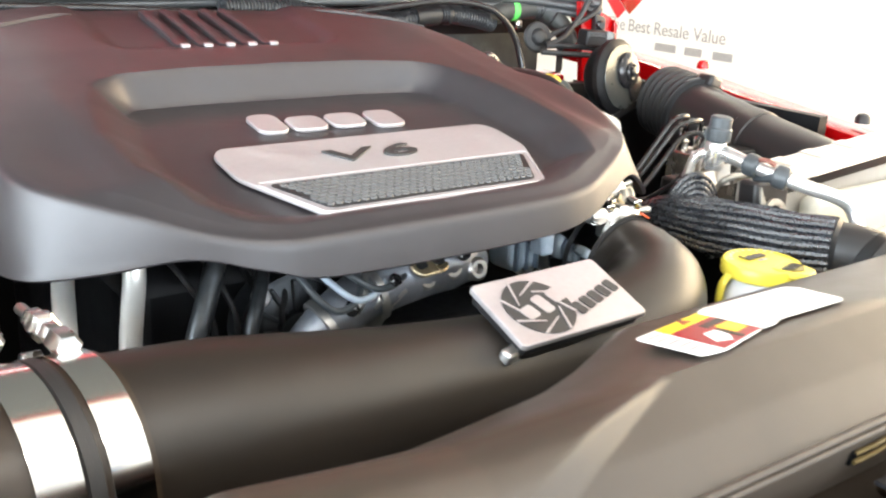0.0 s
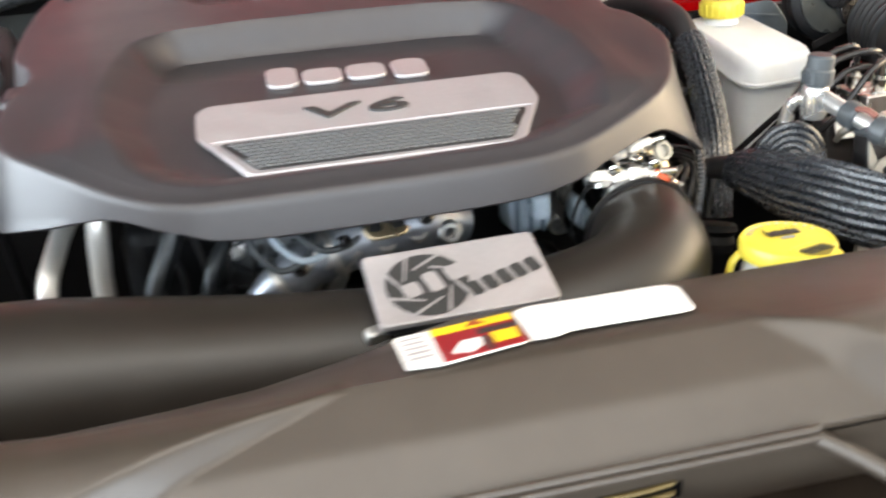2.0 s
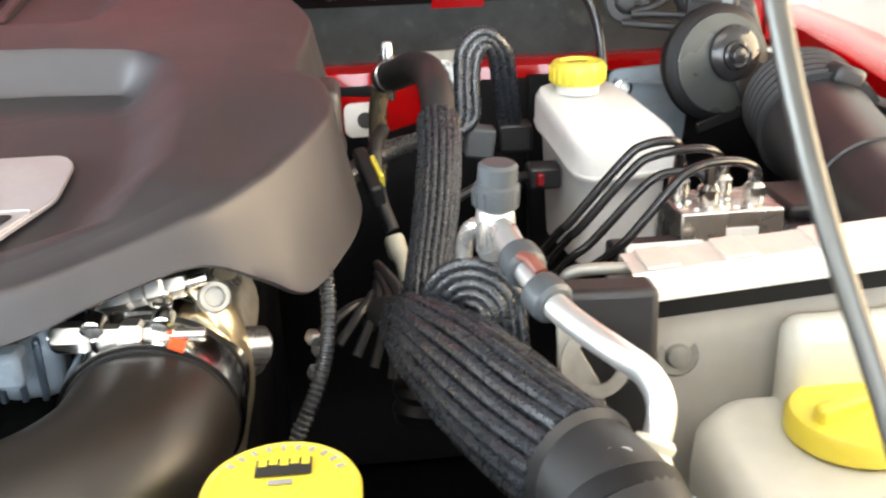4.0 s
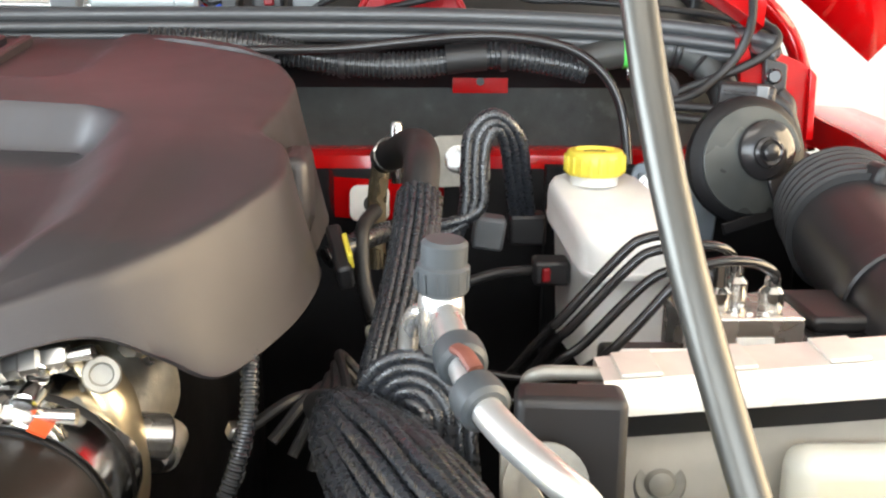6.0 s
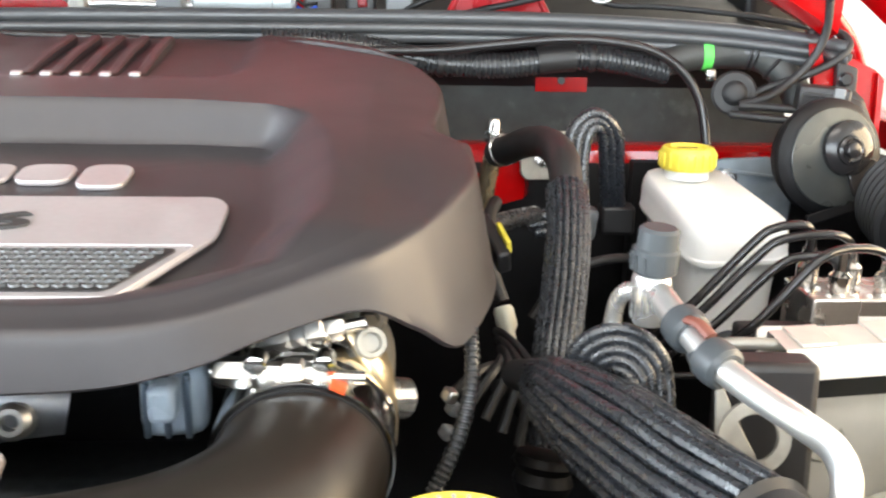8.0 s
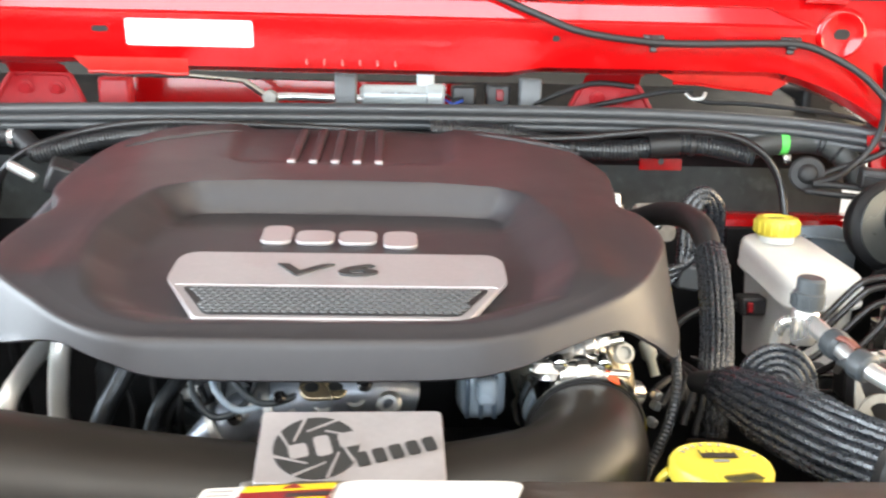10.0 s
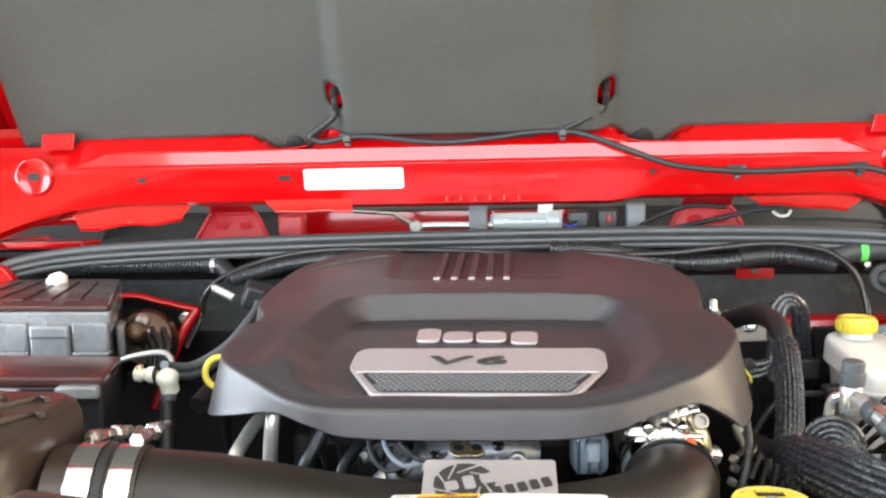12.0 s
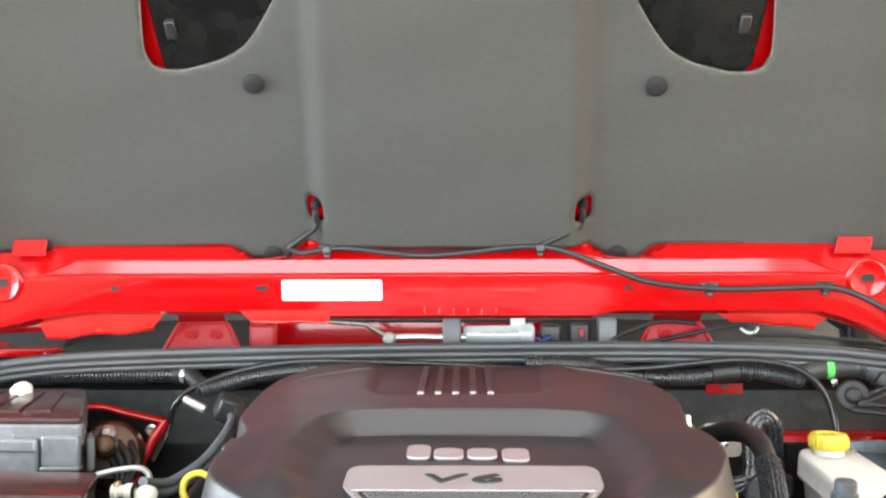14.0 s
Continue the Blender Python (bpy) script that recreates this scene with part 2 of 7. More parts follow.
def soften(poly, r, n=4):
    """Rounds the corners of a polygon with arcs of about r."""
    out = []
    k = len(poly)
    for i in range(k):
        a, b, c = (Vector(poly[(i + j) % k]) for j in (-1, 0, 1))
        u, v = (a - b), (c - b)
        d = min(r, u.length * 0.45, v.length * 0.45)
        p, q = b + u.normalized() * d, b + v.normalized() * d
        for s in range(n + 1):
            t = s / n
            out.append(tuple((1 - t) ** 2 * p + 2 * t * (1 - t) * b + t * t * q))
    return out


def loft(sections, bm=None, closed=False, caps=False):
    """Skins a row of sections with equal numbers of points."""
    bm = bm or bmesh.new()
    rows = [[bm.verts.new(p) for p in s] for s in sections]
    for a, b in zip(rows, rows[1:]):
        for k in range(len(a) if closed else len(a) - 1):
            j = (k + 1) % len(a)
            bm.faces.new((a[k], a[j], b[j], b[k]))
    if caps:
        bm.faces.new(rows[0][::-1])
        bm.faces.new(rows[-1])
    return bm


def along(eye, target):
    """A pose whose z axis runs from eye to target."""
    return Matrix.Translation(eye) @ (Vector(target) - Vector(eye)).to_track_quat("Z", "Y").to_matrix().to_4x4()


def bolt(name, eye, target, r, length, mat, parent, flange=True):
    m = along(eye, target)
    bm = lathe([(r * 0.001, length), (r * 0.9, length), (r, length * 0.9), (r, 0)], m, 6)
    if flange:
        lathe([(r * 1.5, 0), (r * 1.5, length * 0.25), (r * 1.2, length * 0.32)], m, 16, bm)
    return part(name, bm, mat, parent)


def facing(at, normal):
    """A pose whose z runs along normal, with x level and y up."""
    z = Vector(normal).normalized()
    x = Vector((0, 0, 1)).cross(z).normalized()
    y = z.cross(x)
    return Matrix.Translation(at) @ Matrix((x, y, z)).transposed().to_4x4()


def single(name, bm, mat, label, category, group="", kind="", **kw):
    return tagged(part(name, bm, mat, None, **kw), label, category, group, kind)


# ---------------------------------------------------------------- the shop
def structure(name, bm, mat, label, **kw):
    return single(name, bm, mat, label, name.split("_")[0], kind="structure", **kw)


structure("floor", box(9.0, 10.0, 0.1, pose(0, 1.0, -0.05)), TAN, "tan sealed concrete shop floor", smooth=False)
structure("ceiling", box(9.0, 10.0, 0.1, pose(0, 1.0, 3.75)), CEIL, "painted shop ceiling", smooth=False)
def side_wall(x, y0, y1, z0, z1):
    """A shop wall with one opening in it."""
    bm = box(0.15, y0 + 4.0, 3.7, pose(x, (y0 - 4.0) / 2, 1.85))
    box(0.15, 6.0 - y1, 3.7, pose(x, (y1 + 6.0) / 2, 1.85), bm)
    box(0.15, y1 - y0, 3.7 - z1, pose(x, (y0 + y1) / 2, (z1 + 3.7) / 2), bm)
    if z0 > 0:
        box(0.15, y1 - y0, z0, pose(x, (y0 + y1) / 2, z0 / 2), bm)
    return bm


structure("wall_east", side_wall(3.2, -0.5, 2.0, 0.8, 2.3), PAINTWALL, "white painted shop wall", smooth=False)
structure("wall_west", side_wall(-4.4, -2.0, 2.4, 0.0, 2.8), PAINTWALL, "white painted shop wall", smooth=False)
structure("wall_north", box(9.0, 0.15, 3.7, pose(0, 6.0, 1.85)), PAINTWALL, "white painted shop wall behind the car", smooth=False)
# the wall with the wide shop door stands behind the camera
wall = box(1.9, 0.15, 3.7, pose(-3.5, -4.0, 1.85))
box(0.6, 0.15, 3.7, pose(3.0, -4.0, 1.85), wall)
box(5.25, 0.15, 0.5, pose(0.075, -4.0, 3.45), wall)
structure("wall_south", wall, PAINTWALL, "white wall round the open shop door", smooth=False)
structure("ground", box(60, 60, 0.1, pose(0, -8.0, -0.06)), TAN, "pale yard outside the shop door", smooth=False)


# ---------------------------------------------------------------- car body
def cowl_seal():
    path = [(-0.890, 1.395, 1.160), (-0.855, 1.43, 1.187), (-0.72, 1.472, 1.204), (-0.40, 1.495, 1.214), (0.0, 1.505, 1.220), (0.40, 1.505, 1.221), (0.62, 1.495, 1.214), (0.74, 1.47, 1.203), (0.785, 1.44, 1.195)]
    t = thing("cowl_seal", (0, 1.5, 1.2), "grey ribbed rubber seal along the cowl edge", "seal")
    part("bulb", sweep(path, 0.0085, 12, 10), SEAL, t)
    for dy, dz, r in ((-0.006, -0.013, 0.006), (0.002, -0.024, 0.007), (0.03, -0.004, 0.005)):
        part("rib", sweep([(x, y + dy, z + dz) for x, y, z in path], r, 10, 10), SEAL, t)
    return t


cowl_seal()


def firewall():
    t = thing("firewall", (0, 1.58, 0.6), "dark insulated firewall behind the engine", "firewall", kind="structure")
    part("insulation", box(1.78, 0.03, 0.75, pose(-0.11, 1.60, 0.82)), FELT, t, bevel=0.004)
    # lower red sheet-metal ledge
    bm = loft([[(x, 1.585, 1.060), (x, 1.54, 1.060), (x, 1.531, 1.056), (x, 1.528, 1.041)] for x in (0.24, 0.4, 0.6, 0.80)])
    part("ledge", bm, RED, t, "red sheet-metal ledge")
    part("lower_panel", loft([[(x, 1.529, 1.042), (x, 1.52, 0.90), (x, 1.50, 0.5)] for x in (-1.0, 0.0, 0.80)]), BLACKMETAL, t)
    bm = loft([[(x, 1.585, 1.19), (x, 1.53, 1.195), (x, 1.525, 1.185)] for x in (-1.0, -0.4, 0.4, 0.78)])
    part("flange", bm, BLACKMETAL, t, "dark flange under the seal")
    return t


firewall()


def cowl():
    t = thing("cowl", (0, 1.8, 1.1), "red cowl trough below the windscreen", "cowl", kind="structure")
    prof = [(1.53, 1.200), (1.56, 1.185), (1.60, 1.10), (1.72, 1.09), (1.74, 1.19), (1.80, 1.23), (1.92, 1.25)]
    part("trough", loft([[(x, y, z) for y, z in prof] for x in (-0.95, -0.5, 0, 0.5, 0.80)]), BLACKMETAL, t)
    part("back_wall", box(0.60, 0.006, 0.13, pose(-0.14, 1.733, 1.185)), RED, t, "red back wall")
    part("inner_side", box(0.20, 0.10, 0.05, pose(-0.90, 1.62, 1.185)), RED, t, bevel=0.01)
    part("gusset", prism(soften([(-0.915, 1.04), (-0.835, 1.04), (-0.838, 1.150), (-0.862, 1.183), (-0.915, 1.188)], 0.012), 0.02, pose(0, 1.415, 0, 90)), RED, t, "red gusset at the end of the seal", bevel=0.004)
    part("side_roll", sweep([(-0.735, 1.52, 1.258), (-0.80, 1.51, 1.259), (-0.875, 1.50, 1.252), (-0.935, 1.49, 1.226), (-0.965, 1.47, 1.18), (-0.975, 1.44, 1.12)], 0.012, 14, 8), RED, t, "red rolled edge beside the cowl")
    for x, w in ((-1.10, 0.30),):
        part("fender_end", box(w, 0.75, 0.30, pose(x, 1.86, 1.06)), RED, t, "red fender end beside the cowl", bevel=0.02, segs=3)
    part("corner", box(0.11, 0.14, 0.10, pose(0.835, 1.84, 1.205)), BLACKMETAL, t, "dark corner at the end of the trough", bevel=0.012, segs=3)
    part("side", sweep([(0.790, 1.62, 1.262), (0.824, 1.60, 1.235), (0.856, 1.60, 1.201), (0.870, 1.59, 1.166), (0.874, 1.57, 1.12), (0.874, 1.55, 1.06)], 0.011, 14, 8), RED, t, "red rolled edge beside the cowl")
    part("side_lining", loft([[(x, 1.63, z), (x - 0.01, 1.60, z - 0.004), (x - 0.045, 1.58, z - 0.03)] for x, z in ((0.785, 1.262), (0.822, 1.234), (0.853, 1.200), (0.866, 1.166), (0.868, 1.06))]), BLACKMETAL, t, "dark lining inside the rolled edge")
    return t


cowl()


def windscreen():
    t = thing("windscreen", (0, 1.95, 1.2), "dark windscreen in a black frame behind the hood", "windscreen", kind="structure")
    part("pane", prism([(-0.75, 0), (0.68, 0), (0.64, 0.62), (-0.71, 0.62)], 0.006, pose(0, 1.90, 1.24, 62)), GLASS, t)
    part("frame", loft([[(-0.85, 1.88, 1.22), (0.78, 1.88, 1.22)], [(-0.85, 1.92, 1.26), (0.78, 1.92, 1.26)]]), BLACKMETAL, t)
    part("pillar", box(0.30, 0.08, 0.9, pose(-0.97, 1.93, 1.45, -28)), BLACKMETAL, t, "black windscreen pillar", bevel=0.02)
    part("cabin", box(1.6, 1.2, 1.2, pose(-0.035, 2.75, 0.9)), BLACKMETAL, t, "dark cabin behind the glass", bevel=0.05)
    return t


GLASS = material("dark_windscreen_glass", (0.02, 0.022, 0.022), 0.06, var=0.02)
windscreen()

HX = -0.035  # the hood's middle
HOOD_TILT = 50.0
HY, HZ = 1.450, 1.390  # a point of the lining's plane
HD = Vector((0, -math.cos(radians(HOOD_TILT)), math.sin(radians(HOOD_TILT))))
HN = Vector((0, -math.sin(radians(HOOD_TILT)), -math.cos(radians(HOOD_TILT))))  # towards the engine


def on_hood(x, s, out=0.0):
    """A point of the lining: x from the hood's middle, s metres up the slope, out towards the engine."""
    return Vector((HX + x, HY, HZ)) + HD * s + HN * out


def hood_pose(x, s, out=0.0):
    m = Matrix((Vector((1, 0, 0)), HD, HN)).transposed()
    if m.determinant() < 0:
        m = Matrix((Vector((-1, 0, 0)), HD, HN)).transposed()
    return Matrix.Translation(on_hood(x, s, out)) @ m.to_4x4()


def hood_sheet(outline, holes, cell, level, s_max):
    """A felt sheet on the hood's slope, cut along its outline and round its holes."""
    def nearest(p, poly):
        best = None
        for a, b in zip(poly, poly[1:] + poly[:1]):
            f = max(0.0, min(1.0, (p - a).dot(b - a) / max(1e-12, (b - a).length_squared)))
            q = a + (b - a) * f
            if best is None or (q - p).length < (best - p).length:
                best = q
        return best

    def inside(p, poly):
        c = False
        for a, b in zip(poly, poly[1:] + poly[:1]):
            if (a.y > p.y) != (b.y > p.y) and p.x < (b.x - a.x) * (p.y - a.y) / (b.y - a.y) + a.x:
                c = not c
        return c

    rings = [[Vector(q) for q in outline]] + [[Vector(q) for q in h] for h in holes]
    xs = [q.x for q in rings[0]]
    ss = [q.y for q in rings[0]]
    nx, ns = int((max(xs) - min(xs)) / cell) + 1, int((max(ss) - min(ss)) / cell) + 1
    pts = {(i, j): Vector((min(xs) + (max(xs) - min(xs)) * i / nx, min(ss) + (max(ss) - min(ss)) * j / ns)) for i in range(nx + 1) for j in range(ns + 1)}
    boxes = [(min(q.x for q in r) - cell, max(q.x for q in r) + cell, min(q.y for q in r) - cell, max(q.y for q in r) + cell) for r in rings]

    def kept(p):
        if not inside(p, rings[0]):
            return False
        return not any(b[0] < p.x < b[1] and b[2] < p.y < b[3] and inside(p, r) for r, b in zip(rings[1:], boxes[1:]))

    cells = [(i, j) for i in range(nx) for j in range(ns) if kept((pts[i, j] + pts[i + 1, j + 1]) / 2)]
    count = {}
    for i, j in cells:
        for k in ((i, j), (i + 1, j), (i + 1, j + 1), (i, j + 1)):
            count[k] = count.get(k, 0) + 1
    bm = bmesh.new()
    vs = {}
    for k, c in count.items():
        p = pts[k]
        if c < 4:
            p = min((nearest(p, r) for r in rings), key=lambda q: (q - p).length)
        vs[k] = bm.verts.new(on_hood(p.x, p.y, level(p.x, p.y)))
    for i, j in cells:
        bm.faces.new((vs[i, j], vs[i + 1, j], vs[i + 1, j + 1], vs[i, j + 1]))
    return bm


def slot_outline(x, s, w, h):
    return rounded(w, h, min(w, h) * 0.45, 4, x, s)


CUT = [(-0.44, 0.47), (-0.448, 0.417), (-0.45, 0.385), (-0.442, 0.364), (-0.425, 0.357), (-0.392, 0.357), (-0.338, 0.372), (-0.30, 0.393), (-0.27, 0.429), (-0.245, 0.468), (-0.24, 0.62), (-0.43, 0.64)]


def hood():
    t = thing("hood", (HX, 1.5, 1.27), "open red steel hood propped over the engine", "hood")
    W = 0.87
    xs = [-W - 0.03, -W - 0.015, -W, -0.3, 0, 0.3, W, W + 0.015, W + 0.03]
    drop = [0.15, 0.05, 0.0, -0.008, -0.012, -0.008, 0.0, 0.05, 0.15]
    bm = bmesh.new()
    rows = [[on_hood(x * (1 - 0.10 * max(0, s) / 1.15), s, -0.075 + d) for x, d in zip(xs, drop)] for s in (-0.10, 0.3, 0.7, 1.13)]
    rows.append([on_hood(x * 0.9, 1.16, 0.03 + max(0, d)) for x, d in zip(xs, drop)])
    loft(rows, bm)
    part("skin", bm, RED, t)

    # inner rear panel, drawn as a section along the width
    def section(x):
        u = x - HX
        a = abs(u)
        lip = 0.030 if a < 0.245 else 0.020 if 0.37 < a < 0.70 else -0.010 if 0.27 < a < 0.345 else 0.004
        e = 0.60 if u > 0 else 0.635
        fade = 1.0 if a < e else max(0.0, 1 - (a - e) / 0.078)
        dip = 0.006 + 0.008 * max(0.0, min(1.0, (0.29 - a) / 0.05))
        fall = max(0.0, a - 0.62)  # the ends sweep down to the fenders
        sweep_down = (1.2 * fall * fall + 0.15 * fall) * (0.45 if u < 0 else 1.0)
        return [
            on_hood(u, lip + 0.03, -0.012),
            on_hood(u, lip - 0.004, -0.006),
            Vector((x, HY - 0.016, HZ - 0.004 + min(lip, 0.012))),
            Vector((x, HY - 0.0340 + 0.0030 * fade, HZ - 0.037 + 0.023 * fade)),
            Vector((x, HY - 0.0345 + 0.0020 * fade, HZ - 0.0385 + 0.0025 * fade)),
            Vector((x, HY - 0.0350 - 0.0015 * fade, HZ - 0.0405)),
            Vector((x, HY - 0.0355 - 0.0015 * fade, HZ - 0.0425)),
            Vector((x, HY - 0.036, HZ - 0.049)),
            Vector((x, HY - 0.0285, HZ - 0.088 - sweep_down)),
            Vector((x, HY - 0.024, HZ - 0.096 - dip - sweep_down * 1.15)),
            Vector((x, HY + 0.000, HZ - 0.102 - dip - sweep_down * 1.2)),
            Vector((x, HY + 0.03, HZ - 0.104 - dip - sweep_down * 1.1)),
            Vector((x, HY + 0.06, HZ - 0.085 - sweep_down)),
        ]

    part("inner_rear_panel", loft([section(x) for x in np.linspace(HX - W, HX + 0.80, 150)]), RED, t, "glossy red inner panel along the hinge edge", sharp=9)
    # the hood's folded side flange, ending in a pointed corner over the fender
    flange = [[Vector((0.905, 1.480, 1.173)), Vector((0.850, 1.470, 1.214)), Vector((0.800, 1.462, 1.252)), Vector((0.790, 1.440, 1.34))], [Vector((0.925, 1.470, 1.200)), Vector((0.900, 1.460, 1.235)), Vector((0.880, 1.450, 1.27)), Vector((0.875, 1.430, 1.35))], [Vector((1.00, 1.42, 1.32)), Vector((0.97, 1.40, 1.36)), Vector((0.95, 1.39, 1.40)), Vector((0.94, 1.37, 1.46))]]
    fl = part("side_flange", loft(flange), RED, t, "red folded side flange with a pointed corner")
    mod = fl.modifiers.new("thick", "SOLIDIFY")
    mod.thickness, mod.offset = 0.004, 0
    # rolled edges of the pressed band
    low = [(HX + u, HY - 0.0366 + (0.0012 if abs(u) > 0.62 else 0), HZ - 0.0412) for u in np.linspace(-0.712, 0.664, 40)]
    part("pressed_edge", sweep(low, 0.0014, 8, 2), RED, t, "rolled edge of the pressed band")
    for sgn in (-1, 1):
        top = [(HX + sgn * (u if sgn > 0 else u * 1.062), HY - 0.0315 - 0.0004 * k, HZ - 0.0135 - d) for k, (u, d) in enumerate(((0.262, -0.006), (0.295, -0.001), (0.36, 0.0), (0.46, 0.0), (0.595, 0.000), (0.61, 0.004), (0.664, 0.0245)))]
        part("pressed_edge", sweep(top, 0.0014, 8, 5), RED, t, "rolled edge of the pressed band")
    part("pressed_edge", sweep([(HX + 0.205, HY - 0.021, HZ + 0.004), (HX + 0.228, HY - 0.027, HZ - 0.006), (HX + 0.262, HY - 0.031, HZ - 0.013)], 0.0016, 8, 5), RED, t, "rolled edge of the pressed band")
    # two bolted-on lips and spot-weld folds along the lower edge
    for x0, x1, b0, b1, z0, z1, zt, dy in ((-0.768, -0.535, -0.7525, -0.560, 1.239, 1.2535, 1.284, 0.010), (-0.393, -0.238, -0.3775, -0.240, 1.269, 1.269, 1.290, -0.028), (0.420, 0.6395, 0.454, 0.602, 1.270, 1.256, 1.287, 0.010)):
        cols, edge = [], []
        for k in range(13):
            f = k / 12
            wob = 0.0014 * math.sin(5.3 * k + 40 * x0) + 0.0008 * math.sin(11.7 * k)
            xt, xb, zb = x0 + (x1 - x0) * f, b0 + (b1 - b0) * f, z0 + (z1 - z0) * f + wob
            cols.append([(xt, HY + dy, zt), (xt * 0.6 + xb * 0.4, HY + dy + 0.002, zt * 0.6 + zb * 0.4), (xb, HY + dy + 0.010 + wob, zb + 0.003), (xb, HY + dy + 0.013 + wob, zb)])
            edge.append((xb, HY + dy + 0.011 + wob, zb))
        hem = part("hem", loft(cols), REDDULL, t, "folded red hem")
        part("hem_bead", sweep(edge, 0.0022, 8, 2), RED, hem, "glossy rolled edge")
    for k in range(6):
        part("weld_fold", box(0.004, 0.006, 0.014, pose(-0.075 + 0.0245 * k, HY - 0.025, HZ - 0.101, -20)), RED, t, bevel=0.0012)
    # tabs at the lining's ends
    for x in (-0.76, 0.648):
        bm = prism([(-0.030, 0), (0.030, 0), (0.034, 0.029), (-0.024, 0.029)], 0.003, pose(x, HY - 0.030, HZ - 0.006, 96))
        part("tab", bm, RED, t, bevel=0.001)
    # round bosses at the panel's ends with a dark hole
    for x, z in ((-0.803, 1.3385), (0.671, 1.3425)):
        m = along((x, HY - 0.0372, z), (x, HY - 0.9, z - 0.16))
        part("boss", lathe([(0.036, 0), (0.034, 0.0025), (0.030, 0.004), (0.024, 0.002), (0.012, 0.0005), (0.0001, 0.0005)], m, 32), RED, t, "shallow pressed dish")
        part("hole", prism(rounded(0.022, 0.014, 0.0068), 0.0015, m @ Matrix.Translation((0, 0, 0.0005))), HOLE, t)
    for x, w in ((-0.608, 0.014), (-0.354, 0.022), (0.270, 0.010), (0.500, 0.016)):
        m = Matrix.Translation((x, HY - 0.0345, HZ - 0.062)) @ pose(0, 0, 0, 102)
        part("hole", prism(rounded(w, 0.008, 0.0039), 0.0015, m), HOLE, t)
        if w > 0.02:
            ring = prism(rounded(w + 0.010, 0.016, 0.0078), 0.0007, m)
            part("hole_rim", ring, RED, t)
    # thin plate for the slot; its depth is only a darker red
    part("long_slot", prism(rounded(0.222, 0.019, 0.004), 0.002, pose(-0.035, HY - 0.0200, HZ - 0.0005, 63)), DARKRED, t, "long slot in the panel, its shade painted dark red")
    m = pose(-0.035, HY - 0.043, HZ - 0.0505, 100)
    part("dimple", prism(rounded(0.045, 0.004, 0.002), 0.0015, m), RED, t)

    cut_r = [(-x + 0.035, s - 0.012) for x, s in CUT]
    slots = [slot_outline(-0.221, 0.099, 0.030, 0.050), slot_outline(0.226, 0.099, 0.030, 0.052)]
    lower = [(-0.80, 0.002), (-0.687, 0.010), (-0.486, 0.016), (-0.385, 0.020), (-0.360, 0.004), (-0.341, -0.010), (-0.320, -0.013), (-0.282, -0.012), (-0.262, 0.014), (-0.248, 0.027),
             (0.23, 0.027), (0.255, 0.010), (0.282, -0.015), (0.300, -0.018), (0.325, -0.016), (0.357, 0.016), (0.50, 0.012), (0.639, 0.006), (0.80, 0.0)]
    outline = lower + [(0.70, 1.06), (-0.70, 1.06)]

    def level(x, s):
        lean = 0.06 * s  # the pressed steps close in a little towards the front
        u0 = 0.226 - lean
        step = max(0.0, min(1.0, (abs(x - 0.005) - u0 + 0.019) / 0.038))
        return 0.018 - 0.020 * step * step * (3 - 2 * step) + 0.0015 * math.sin(9 * x + 4 * s) + 0.001 * math.sin(31 * s - 7 * x)

    lin = part("lining", hood_sheet(outline, [CUT, cut_r] + slots, 0.0085, level, 1.06), MAT_GREY, t, "grey felt hood lining with pressed grooves")
    mod = lin.modifiers.new("thick", "SOLIDIFY")
    mod.thickness, mod.offset = 0.006, 0
    for ring in (CUT, cut_r):
        edge = [on_hood(x, s, level(x, s) + 0.002) for x, s in ring[:10]]
        part("lining_edge", sweep(edge, 0.0012, 8, 3), PALEFELT, t, "pale cut edge of the lining")
    for x, s in ((-0.292, 0.335), (0.321, 0.325), (-0.305, 0.0), (0.292, -0.001)):
        bm = lathe([(0.0165, 0.0), (0.0165, 0.0025), (0.013, 0.005), (0.005, 0.006), (0.0001, 0.0055)], hood_pose(x, s, 0.004), 24)
        part("push_pin", bm, HOLE, t, "black plastic push pin")
    # steel behind the openings, and a black vent tray in each
    for sgn in (-1, 1):
        cx = -0.35 if sgn < 0 else 0.385
        bm = prism([(-0.13, -0.02), (0.13, -0.02), (0.13, 0.34), (-0.13, 0.34)], 0.004, hood_pose(cx, 0.33, -0.03))
        part("inner_brace", bm, RED, t, "red steel behind the lining")
        bm = prism(soften([(-0.105, 0.0), (0.105, 0.0), (0.115, 0.30), (-0.115, 0.30)], 0.03), 0.012, hood_pose(cx - 0.026 * sgn, 0.335, -0.024))
        part("vent_tray", bm, DUSTY, t, "dusty black plastic vent tray", bevel=0.003)
        m = hood_pose(cx + sgn * 0.055, 0.42, -0.010)
        part("vent_clip", box(0.016, 0.03, 0.014, m), PLASTIC, t, bevel=0.003)
    return t


HOLE = material("matte_black_plastic", (0.010, 0.010, 0.010), 0.75, var=0.2)
# the panel's red darkened to paint shade into the long slot
DARKRED = material("shadowed_red_primer", (0.10, 0.004, 0.006), 0.6)
hood_ob = hood()


